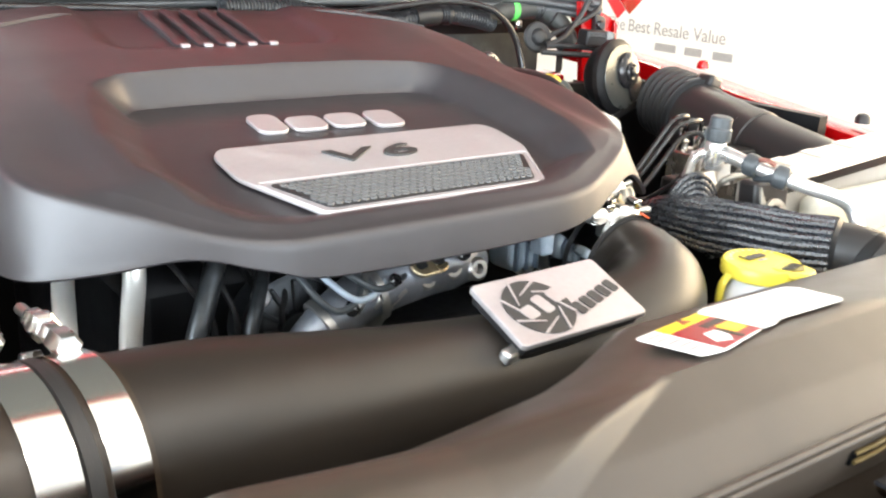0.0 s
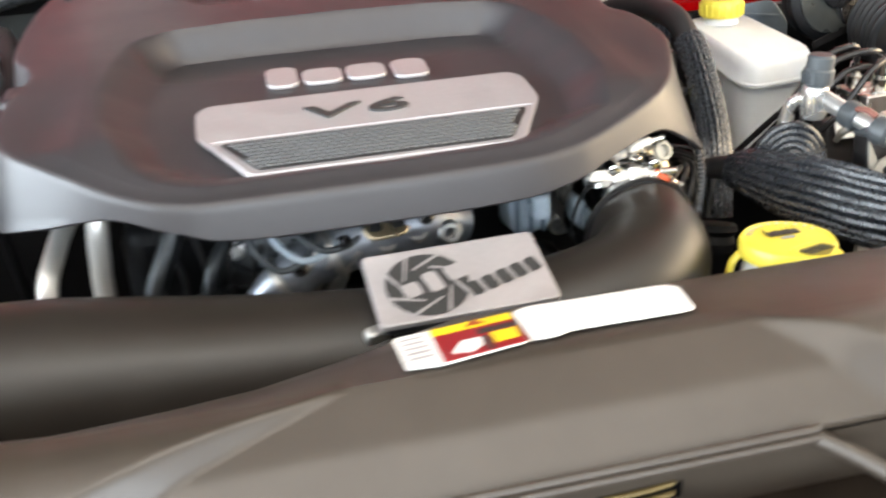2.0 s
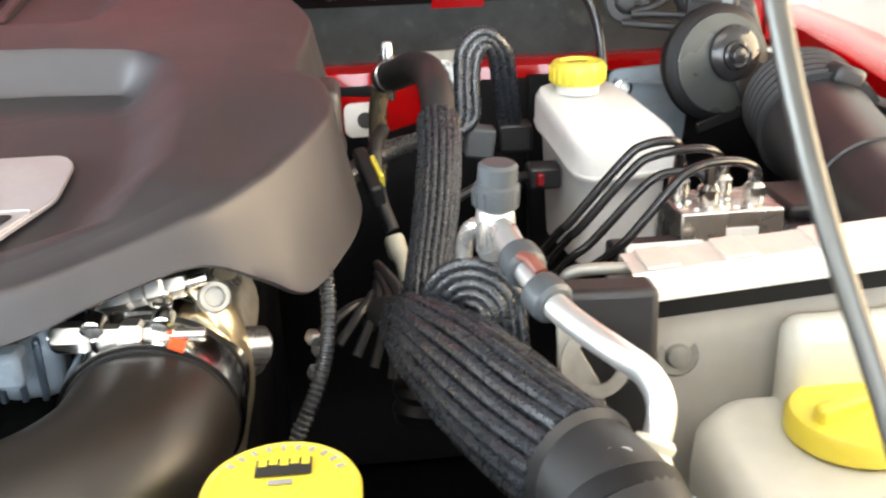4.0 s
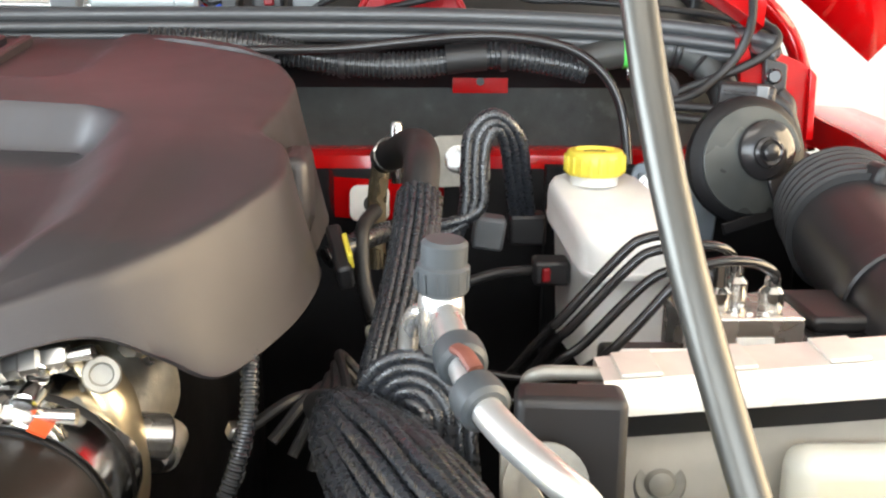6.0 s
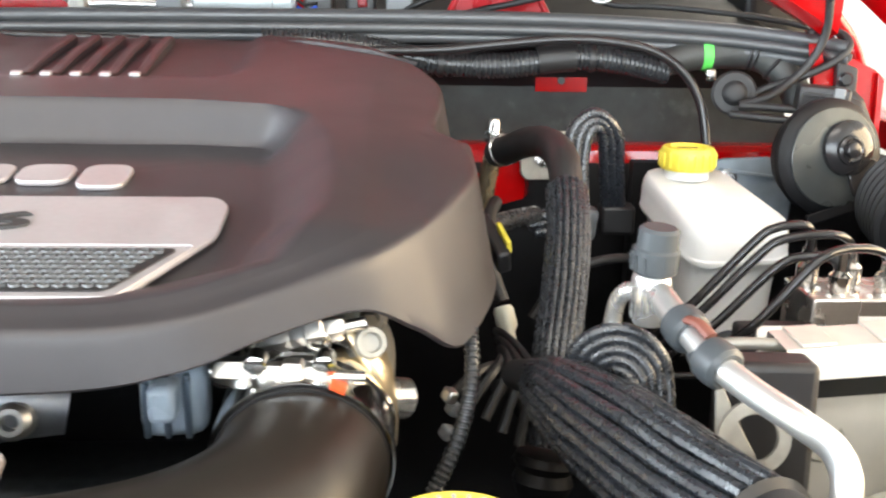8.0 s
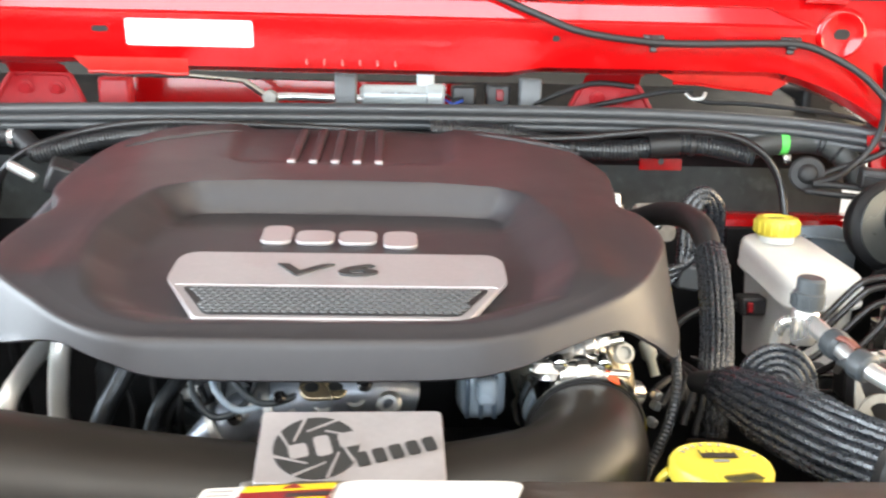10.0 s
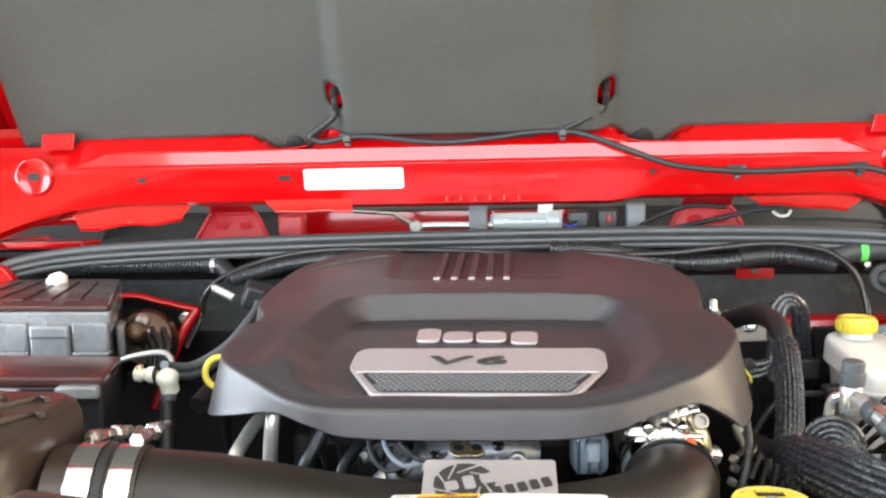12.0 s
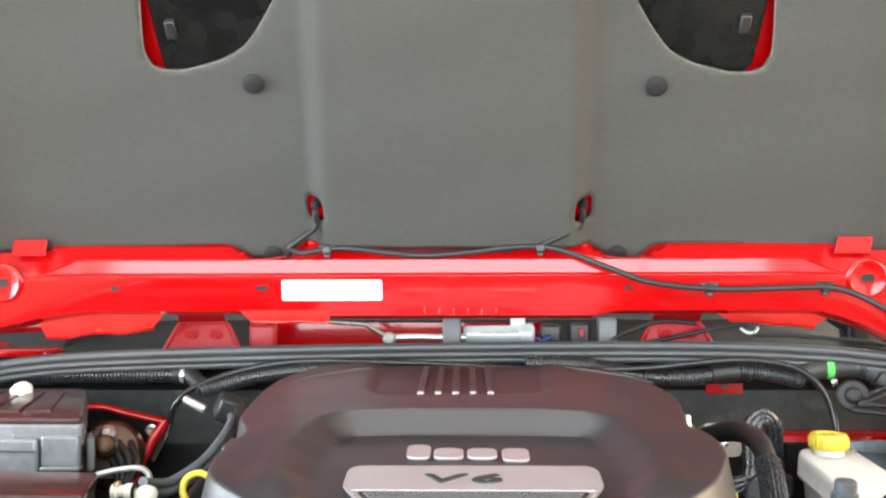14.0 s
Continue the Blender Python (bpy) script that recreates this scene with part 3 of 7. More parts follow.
# ---------------------------------------------------------------- engine cover
def cover_top(x, y):
    front = max(0.0, min(1.0, (0.875 - y) / 0.10))
    # a shallow pocket with round corners at the back, where the five ribs stand
    away = math.hypot(max(0.0, abs(x + 0.014) - 0.108), max(0.0, 1.212 - y))
    pocket = max(0.0, min(1.0, (0.034 - away) / 0.022))
    # the shoulders dish a little between the recess and the hips
    dish = 0.0045 * math.exp(-(((abs(x) - 0.262) / 0.028) ** 2) - ((y - 0.925) / 0.07) ** 2)
    return 1.139 + 0.17 * (y - 0.94) - 0.10 * max(0.0, abs(x) - 0.24) - 0.017 * front * front * (3 - 2 * front) - 0.0065 * pocket * pocket * (3 - 2 * pocket) - dish


COVER_EDGE = [(-0.165, 0.782), (-0.11, 0.777), (0.08, 0.777), (0.145, 0.786), (0.19, 0.806), (0.234, 0.831), (0.257, 0.850), (0.280, 0.882), (0.306, 0.94), (0.318, 0.985), (0.312, 1.035), (0.292, 1.065), (0.298, 1.13),
              (0.298, 1.195), (0.263, 1.270), (0.195, 1.322), (0.09, 1.345), (-0.12, 1.352), (-0.22, 1.335), (-0.298, 1.27), (-0.318, 1.12), (-0.298, 1.06), (-0.295, 1.03), (-0.308, 0.99), (-0.312, 0.93), (-0.298, 0.885), (-0.263, 0.846), (-0.214, 0.806)]
COVER_FOOT = [(-0.168, 0.779, 1.071), (-0.11, 0.7715, 1.0605), (0.08, 0.7715, 1.0605), (0.149, 0.781, 1.067), (0.195, 0.801, 1.079), (0.243, 0.825, 1.086), (0.276, 0.838, 1.070), (0.301, 0.858, 1.052), (0.325, 0.930, 1.052), (0.334, 0.985, 1.055), (0.332, 1.05, 1.052), (0.322, 1.09, 1.05), (0.322, 1.14, 1.05),
              (0.322, 1.200, 1.06), (0.288, 1.285, 1.08), (0.20, 1.342, 1.10), (0.09, 1.36, 1.11), (-0.12, 1.365, 1.11), (-0.22, 1.35, 1.10), (-0.315, 1.29, 1.07), (-0.338, 1.12, 1.05), (-0.318, 1.06, 1.05), (-0.314, 1.03, 1.05), (-0.325, 0.99, 1.055), (-0.329, 0.93, 1.055), (-0.313, 0.874, 1.058), (-0.270, 0.836, 1.068), (-0.216, 0.803, 1.080)]
RECESS = [(-0.160, 0.79), (0.155, 0.79), (0.200, 0.83), (0.221, 0.90), (0.221, 0.97), (0.211, 1.03), (0.194, 1.074), (0.165, 1.098), (0.10, 1.110), (0.0, 1.114), (-0.10, 1.112), (-0.170, 1.103), (-0.202, 1.078), (-0.219, 1.03), (-0.229, 0.97), (-0.226, 0.90), (-0.203, 0.83)]
CC = Vector((0.0, 0.98))


def polar(points):
    """For an outline round CC: a function from angle to (radius, further values)."""
    rows = sorted((math.atan2(p[1] - CC.y, p[0] - CC.x), math.hypot(p[0] - CC.x, p[1] - CC.y), *p[2:]) for p in points)
    # dense, straight-sided sampling
    out = []
    k = len(points)
    for i in range(k):
        a, b = points[i], points[(i + 1) % k]
        for s in range(10):
            q = [u + (v - u) * s / 10 for u, v in zip(a, b)]
            out.append((math.atan2(q[1] - CC.y, q[0] - CC.x), math.hypot(q[0] - CC.x, q[1] - CC.y), *q[2:]))
    out.sort()
    arr = np.array(out)
    arr = np.concatenate([arr - [2 * math.pi] + [0] * 0 if arr.shape[1] == 1 else np.column_stack([arr[:, 0] - 2 * math.pi, arr[:, 1:]]), arr, np.column_stack([arr[:, 0] + 2 * math.pi, arr[:, 1:]])])
    # smooth a little
    grid = np.linspace(-math.pi, math.pi, 721)
    cols = []
    for c in range(1, arr.shape[1]):
        v = np.interp(grid, arr[:, 0], arr[:, c])
        w = np.concatenate([v[-9:-1], v, v[1:9]])
        v = np.convolve(w, np.ones(9) / 9, "same")[8:-8]
        cols.append(v)
    return lambda a: [np.interp(a, grid, c) for c in cols]


def engine_cover():
    t = thing("engine_cover", (0, 0.98, 1.06), "dark grey moulded plastic engine cover with silver badge", "engine cover")
    rec = polar(RECESS)
    SUB = 14
    wrap = lambda pts: spline([pts[-2], pts[-1], *pts, pts[0], pts[1]], SUB)[2 * SUB : 2 * SUB + len(pts) * SUB]
    edge = wrap([(x, y, 0) for x, y in COVER_EDGE])
    feet = wrap(COVER_FOOT)
    N = len(edge)
    rings = []
    bm = bmesh.new()
    for k in range(N):
        e = edge[k]
        d = edge[(k + 3) % N] - edge[(k - 3) % N]
        out = Vector((d.y, -d.x, 0)).normalized()  # the edge runs anticlockwise
        c = Vector((e.x - CC.x, e.y - CC.y, 0)).normalized()
        re = math.hypot(e.x - CC.x, e.y - CC.y)
        (rr,) = rec(math.atan2(c.y, c.x))
        rr = min(rr, re - 0.02)
        foot = feet[k]
        zf, flare = foot.z, Vector((foot.x - e.x, foot.y - e.y, 0))

        def pt(r, z):
            return Vector((CC.x + c.x * r, CC.y + c.y * r, z))

        def top(r):
            return cover_top(c.x * r, CC.y + c.y * r)

        def floor(r):
            y = CC.y + c.y * r
            return 1.1165 + 0.17 * (y - 0.94) - 0.13 * max(0.0, y - 1.02)

        # the recess wall is a wide soft slope, steeper at the front
        rear = max(0.0, min(1.0, (c.y - 0.30) / 0.28))
        wide = 0.020 + 0.024 * abs(c.x) if c.y < 0 else 0.044 - 0.026 * rear * rear * (3 - 2 * rear)
        fl = rr - wide
        col = [pt(fl * f, floor(fl * f)) for f in (0.25, 0.5, 0.75, 0.95)]
        for f in (0.0, 0.10, 0.22, 0.36, 0.50, 0.64, 0.78, 0.90, 1.0):
            r = fl + wide * f
            g = f * f * (3 - 2 * f)
            g = 0.6 * g + 0.4 * f
            col.append(pt(r, top(r) * g + floor(r) * (1 - g)))
        for f in np.linspace(0.04, 0.9, 22):
            r = rr + (re - 0.014 - rr) * f
            col.append(pt(r, top(r) - 0.001 * f))
        zt = top(re)
        for o, h in ((-0.008, 0.0004), (-0.004, 0.0010), (-0.0015, 0.0022), (0.0, 0.0042), (0.0010, 0.0075)):
            col.append(Vector((e.x, e.y, zt - h)) + out * o)
        drop = zt - 0.0075 - zf
        for f in (0.15, 0.35, 0.55, 0.75, 0.94):
            col.append(Vector((e.x, e.y, zt - 0.0075 - drop * f)) + out * 0.001 * (1 - f) + flare * f**1.05)
        col += [foot + Vector((0, 0, 0.0015)), foot - c * 0.0012, foot - c * 0.0035, foot - c * 0.012 + Vector((0, 0, 0.012))]
        rings.append([bm.verts.new(v) for v in col])
    cz = sum((r[0].co.z for r in rings)) / N
    mid = bm.verts.new((CC.x, CC.y, cz))
    for k in range(N):
        A, B = rings[k], rings[(k + 1) % N]
        bm.faces.new((mid, A[0], B[0]))
        for i in range(len(A) - 1):
            bm.faces.new((A[i], A[i + 1], B[i + 1], B[i]))
    part("shell", bm, COVER, t)
    return t


cover_ob = engine_cover()


# ---------------------------------------------------------------- radiator cover
def radiator_cover():
    t = thing("radiator_cover", (0.1, 0.5, 0.95), "long black moulded plastic radiator cover", "radiator cover")

    crest = [(0.606, 1.030), (0.604, 1.047), (0.598, 1.058), (0.582, 1.0690), (0.550, 1.0780), (0.510, 1.0870), (0.489, 1.0910)]
    nose = spline([(0.486, 1.0912, 0), (0.475, 1.0918, 0), (0.464, 1.0900, 0), (0.452, 1.0835, 0), (0.4415, 1.0705, 0), (0.4360, 1.0580, 0), (0.4385, 1.0460, 0), (0.4460, 1.0360, 0), (0.4560, 1.0290, 0)], 12)

    def sec(x, under):
        """The rounded nose, pared down to a flat slope in the middle part."""
        end = 0.012 * max(0.0, -x - 0.22) / 0.1
        back = np.interp(x, [-0.335, -0.25, -0.19, -0.12, -0.07, 0.0], [0.526, 0.532, 0.540, 0.552, 0.572, 0.606])
        pts = [(0.489 + (y - 0.489) * (back - 0.489) / 0.117, z) for y, z in crest]
        for p in nose:
            y, z = p.x, p.y
            away = max(0.0, -0.078 - (0.487 - y) * 2.7 - x, x - 0.138 - (0.487 - y) * 1.0)
            d = 0.487 - y
            flat = 1.0902 - 0.49 * d - 0.45 * 0.0015 * math.log(1 + math.exp((d - 0.030) / 0.0015)) + 0.50 * away
            z = -0.0008 * math.log(math.exp(-(z - 1.0) / 0.0008) + math.exp(-(min(flat, z + 0.02) - 1.0) / 0.0008)) + 1.0
            if under and z < 1.0515:
                y = 0.4475
            pts.append((y, z))
        pts += [(0.4475, 1.004), (0.447, 1.0), (0.446, 0.98)] if under else [(0.4045, 1.0255), (0.401, 1.019), (0.400, 0.98)]
        return [Vector((x, y, z + end)) for y, z in pts]

    first = sec(-0.325, False)
    rows = [[Vector((-0.332, v.y, min(v.z, 0.99))) for v in first], [Vector((-0.334, v.y, v.z - 0.010)) for v in first], [Vector((-0.333, v.y, v.z - 0.0045)) for v in first], [Vector((-0.330, v.y, v.z - 0.001)) for v in first]]
    rows += [sec(x, False) for x in np.linspace(-0.325, -0.1145, 100)]
    rows += [sec(x, True) for x in np.linspace(-0.1135, 0.78, 260)]
    bm = loft(rows, caps=False)
    body = part("body", bm, SHROUD, t, flip=True)
    mod = body.modifiers.new("thick", "SOLIDIFY")
    mod.thickness, mod.offset = 0.004, -1
    return t


radiator_cover()
single("grille_header", loft([[(x, 0.425, 1.012), (x, 0.405, 1.010), (x, 0.38, 1.004), (x, 0.30, 0.985), (x, 0.22, 0.94), (x, 0.2, 0.80), (x, 0.24, 0.5)] for x in np.linspace(-0.8, 0.75, 20)]), GRIT, "dirty grained black plastic panel above the grille", "grille")


# ---------------------------------------------------------------- intake
def intake_tube():
    t = thing("intake_tube", (0, 0.7, 0.9), "matt black moulded plastic cold-air intake tube", "intake tube")
    pts = [(-0.340, 0.688, 1.0105), (-0.25, 0.690, 1.0065), (-0.12, 0.695, 0.9935), (0.0, 0.700, 0.986), (0.09, 0.702, 0.990), (0.16, 0.714, 0.997), (0.20, 0.745, 1.003), (0.212, 0.79, 1.008), (0.210, 0.83, 1.010)]
    part("tube", sweep(pts, [0.0635, 0.0615, 0.0530, 0.047, 0.046, 0.047, 0.048, 0.047, 0.046], 40, 8), TUBE, t)
    part("collar", lathe([(0.0630, -0.006), (0.0655, -0.004), (0.0655, 0.004), (0.0630, 0.006)], along((-0.322, 0.688, 1.0098), (-0.25, 0.690, 1.0065)), 48, close=False), TUBE, t, "raised collar at the tube's end")
    part("badge_mount", sweep([(-0.03, 0.672, 1.022), (0.02, 0.676, 1.026), (0.08, 0.680, 1.022)], [0.012, 0.016, 0.012], 12, 5), TUBE, t, "moulded boss under the plate")
    return t


intake_tube()


def reservoir():
    t = thing("brake_fluid_reservoir", (0.58, 1.28, 0.9), "white plastic brake fluid reservoir with yellow cap", "reservoir")
    top = [(0.527, 1.372), (0.622, 1.378), (0.662, 1.222), (0.548, 1.208)]
    secs = []
    for z, k in ((0.90, 0.78), (0.97, 0.83), (1.0205, 0.87), (1.0225, 0.885), (1.0245, 0.985), (1.0275, 1.0), (1.0300, 1.0), (1.0315, 0.985), (1.049, 0.985), (1.0575, 0.965), (1.0625, 0.925), (1.064, 0.88)):
        c = Vector((0.59, 1.295))
        lean = max(0.0, min(1.0, (z - 0.93) / 0.05))
        secs.append([(c + (Vector(p) - c) * k).to_3d() + Vector((0, 0, z + lean * 0.20 * (p[1] - 1.36))) for p in soften(top, 0.03)])
    part("body", loft(secs, closed=True, caps=True), WHITEPL, t)
    m = Matrix.Translation((0.577, 1.342, 1.064))
    part("neck", lathe([(0.024, -0.004), (0.024, 0.012)], m, 32), WHITEPL, t)
    bm = lathe([(0.028, 0.006), (0.0295, 0.008), (0.0295, 0.026), (0.027, 0.030), (0.02, 0.031), (0.018, 0.028), (0.001, 0.028)], m, 40)
    part("cap", bm, YELLOW, t, "yellow screw cap")
    return t


reservoir()


def coolant_bottle():
    t = thing("coolant_filler", (0.286, 0.68, 0.9), "white coolant filler neck with yellow pressure cap", "coolant filler")
    m = Matrix.Translation((0.290, 0.694, -0.0085))
    part("neck", lathe([(0.034, 0.80), (0.034, 1.012), (0.031, 1.016), (0.031, 1.026)], m, 32), WHITEPL, t)
    part("cap", lathe([(0.034, 1.0245), (0.0365, 1.026), (0.0370, 1.035), (0.0350, 1.0385), (0.0335, 1.0388), (0.0325, 1.0375), (0.001, 1.0385)], m, 48), YELLOW, t, "round yellow pressure cap")
    return t


coolant_bottle()


RODSTEEL = material("dark_polished_rod", (0.085, 0.083, 0.076), 0.40, 0.85, var=0.08)


def prop_rod():
    t = thing("prop_rod", (0.478, 0.475, 1.06), "slim bare steel hood prop rod", "prop rod")
    part("rod", sweep([(0.4783, 0.4662, 1.06), (0.459, 0.509, 1.155), (0.4396, 0.5518, 1.25), (0.436, 0.66, 1.45), (0.455, 0.83, 1.80), (0.47, 0.935, 2.02)], 0.0030, 16, 8), RODSTEEL, t)
    part("pivot", lathe([(0.0001, -0.012), (0.010, -0.010), (0.010, 0.004), (0.006, 0.012), (0.0031, 0.014)], along((0.4783, 0.4662, 1.078), (0.4396, 0.5518, 1.25)), 16), RUBBER, t, "rubber pivot grommet")
    return t


prop_rod()
MACHINED = material("machined_aluminium", (0.66, 0.62, 0.58), 0.25, 0.9, var=0.08, scale=200)
CANFACE = material("grey_pressed_steel", (0.060, 0.066, 0.066), 0.26, 0.5, var=0.2)
ZINC = material("dull_zinc_plate", (0.34, 0.33, 0.30), 0.5, 0.6, var=0.25, scale=90)
PALEGREY = material("grey_primer_panel", (0.42, 0.40, 0.36), 0.5, 0.0, var=0.1, scale=60)
BLUEGREY = material("blue_grey_steel", (0.24, 0.30, 0.37), 0.32, 0.7)



# ---------------------------------------------------------------- cover badge and details
def text_mesh(body, size, depth, m, shear=0.0, width=1.0, gap=1.0, bold=0.0):
    cu = bpy.data.curves.new("text", "FONT")
    cu.body, cu.size, cu.extrude, cu.align_x, cu.align_y, cu.shear = body, size, depth, "CENTER", "CENTER", shear
    cu.bevel_depth, cu.space_character, cu.offset = depth * 0.25, gap, bold
    ob = bpy.data.objects.new("text", cu)
    scene.collection.objects.link(ob)
    bpy.context.view_layer.update()
    me = bpy.data.meshes.new_from_object(ob.evaluated_get(bpy.context.evaluated_depsgraph_get()))
    bpy.data.objects.remove(ob)
    me.transform(m @ Matrix.Diagonal((width, 1, 1, 1)))
    bm = bmesh.new()
    bm.from_mesh(me)
    bpy.data.meshes.remove(me)
    return bm


BADGE = Matrix.Translation((0.004, 0.9375, 1.1185)) @ pose(0, 0, 0, math.degrees(math.atan(0.17)))


CELLS = material("embossed_cell_plastic", (0.085, 0.09, 0.095), 0.35, var=0.15)


def cover_details():
    t = cover_ob
    plate = [(-0.140, 0.010), (0.140, 0.010), (0.150, -0.004), (0.150, -0.052), (0.112, -0.132), (0.098, -0.138), (-0.098, -0.138), (-0.112, -0.132), (-0.150, -0.052), (-0.150, -0.004)]
    part("badge_plate", prism(soften(plate, 0.008), 0.0035, BADGE), PLATE, t, "brushed silver badge plate", bevel=0.0008)
    ins = [(-0.132, -0.072), (0.132, -0.072), (0.104, -0.125), (-0.104, -0.125)]
    up = BADGE @ Matrix.Translation((0, 0, 0.0037))
    frame_poly = [(-0.141, -0.066), (0.141, -0.066), (0.110, -0.131), (-0.110, -0.131)]
    badge_ins = part("mesh_insert", prism(soften(ins, 0.006), 0.0008, up), PLASTIC, t, "dark embossed honeycomb insert")
    # rows of flat-topped cells
    bm = bmesh.new()
    row = 0
    y = -0.0765
    while y > -0.1230:
        f = (-0.072 - y) / 0.053
        half = 0.1275 - 0.028 * f
        x = -0.1287 + (0.0039 if row % 2 else 0.0)
        while x < half:
            if x < -half:
                x += 0.0078
                continue
            lathe([(0.0038, 0.0), (0.0030, 0.0013), (0.0020, 0.0006)], up @ Matrix.Translation((x, y, 0.0007)) @ pose(0, 0, 0, 0, 0, 30), 6, bm)
            x += 0.0078
        y -= 0.0060
        row += 1
    part("honeycomb", bm, CELLS, badge_ins, smooth=False, flip=False)
    # bright rim of the insert
    rim = soften(frame_poly, 0.006)
    bm = bmesh.new()
    line = [up @ Vector((x, y, 0.0001)) for x, y in rim]
    sweep(line + [line[0], line[1]], 0.0007, 8, 1, bm, smooth_path=False)
    part("rim", bm, PLATE, badge_ins)
    part("numeral", text_mesh("V6", 0.034, 0.0012, BADGE @ Matrix.Translation((-0.014, -0.034, 0.0040)), 0.12, 2.3, 1.22, 0.0003), INK, t, "dark slanted V6 lettering")
    # the maker's mark as plain raised shapes
    for x, y, w, h in ((-0.064, 0.064, 0.030, 0.046), (-0.026, 0.058, 0.038, 0.034), (0.016, 0.058, 0.038, 0.034), (0.058, 0.054, 0.034, 0.042)):
        part("emblem", prism(rounded(w, h, 0.011), 0.0042, BADGE @ Matrix.Translation((x - 0.004, y, -0.0025))), PLATE, t, "plain raised silver emblem shape", bevel=0.0012)
    # five tapered ribs in the pocket towards the windscreen, each with a bright tip
    slope = math.degrees(math.atan(0.17))
    for k in range(5):
        x = -0.0705 + 0.0255 * k
        rows = []
        for f in np.linspace(0, 1, 9):
            y = 1.184 + 0.138 * f
            z = cover_top(x, y)
            h = 0.0018 + 0.0062 * min(1.0, f * 1.8)
            w = 0.0046 + 0.0012 * f
            xx = x * (1 - 0.05 * f)
            rows.append([Vector((xx - w, y, z - 0.004)), Vector((xx - w, y, z + h * 0.75)), Vector((xx - w * 0.62, y, z + h)), Vector((xx + w * 0.62, y, z + h)), Vector((xx + w, y, z + h * 0.75)), Vector((xx + w, y, z - 0.004))])
        part("rib", loft(rows, closed=True, caps=True), COVER, t, sharp=25)
        m = Matrix.Translation((x, 1.1825, cover_top(x, 1.1825) - 0.0004)) @ pose(0, 0, 0, slope)
        part("rib_tip", prism(rounded(0.0095, 0.0075, 0.002), 0.0030, m), PLATE, t, "bright rib tip", bevel=0.0006)
    for k in range(2):
        for sgn in (-1, 1):
            rows = []
            for f in np.linspace(0, 1, 8):
                x, y = sgn * (0.150 + 0.055 * k + (0.122 - 0.048 * k) * f), 1.318 - 0.030 * k - (0.062 - 0.022 * k) * f
                z = cover_top(x, y)
                h = 0.0026 * math.sin(math.pi * min(1.0, f * 1.15) ** 0.7) if f < 0.87 else 0.0008
                rows.append([Vector((x, y + 0.005, z - 0.002)), Vector((x, y + 0.0015, z + h)), Vector((x, y - 0.0015, z + h * 0.9)), Vector((x, y - 0.0032, z - 0.002))])
            part("shoulder_rib", loft(rows), COVER, t)
    # notch lugs on the sides
    for x, y in ((0.312, 1.085), (-0.312, 1.045)):
        part("lug", box(0.022, 0.05, 0.06, pose(x, y, 1.105, 4, 0, 0)), COVER, t, bevel=0.008, segs=3)


cover_details()


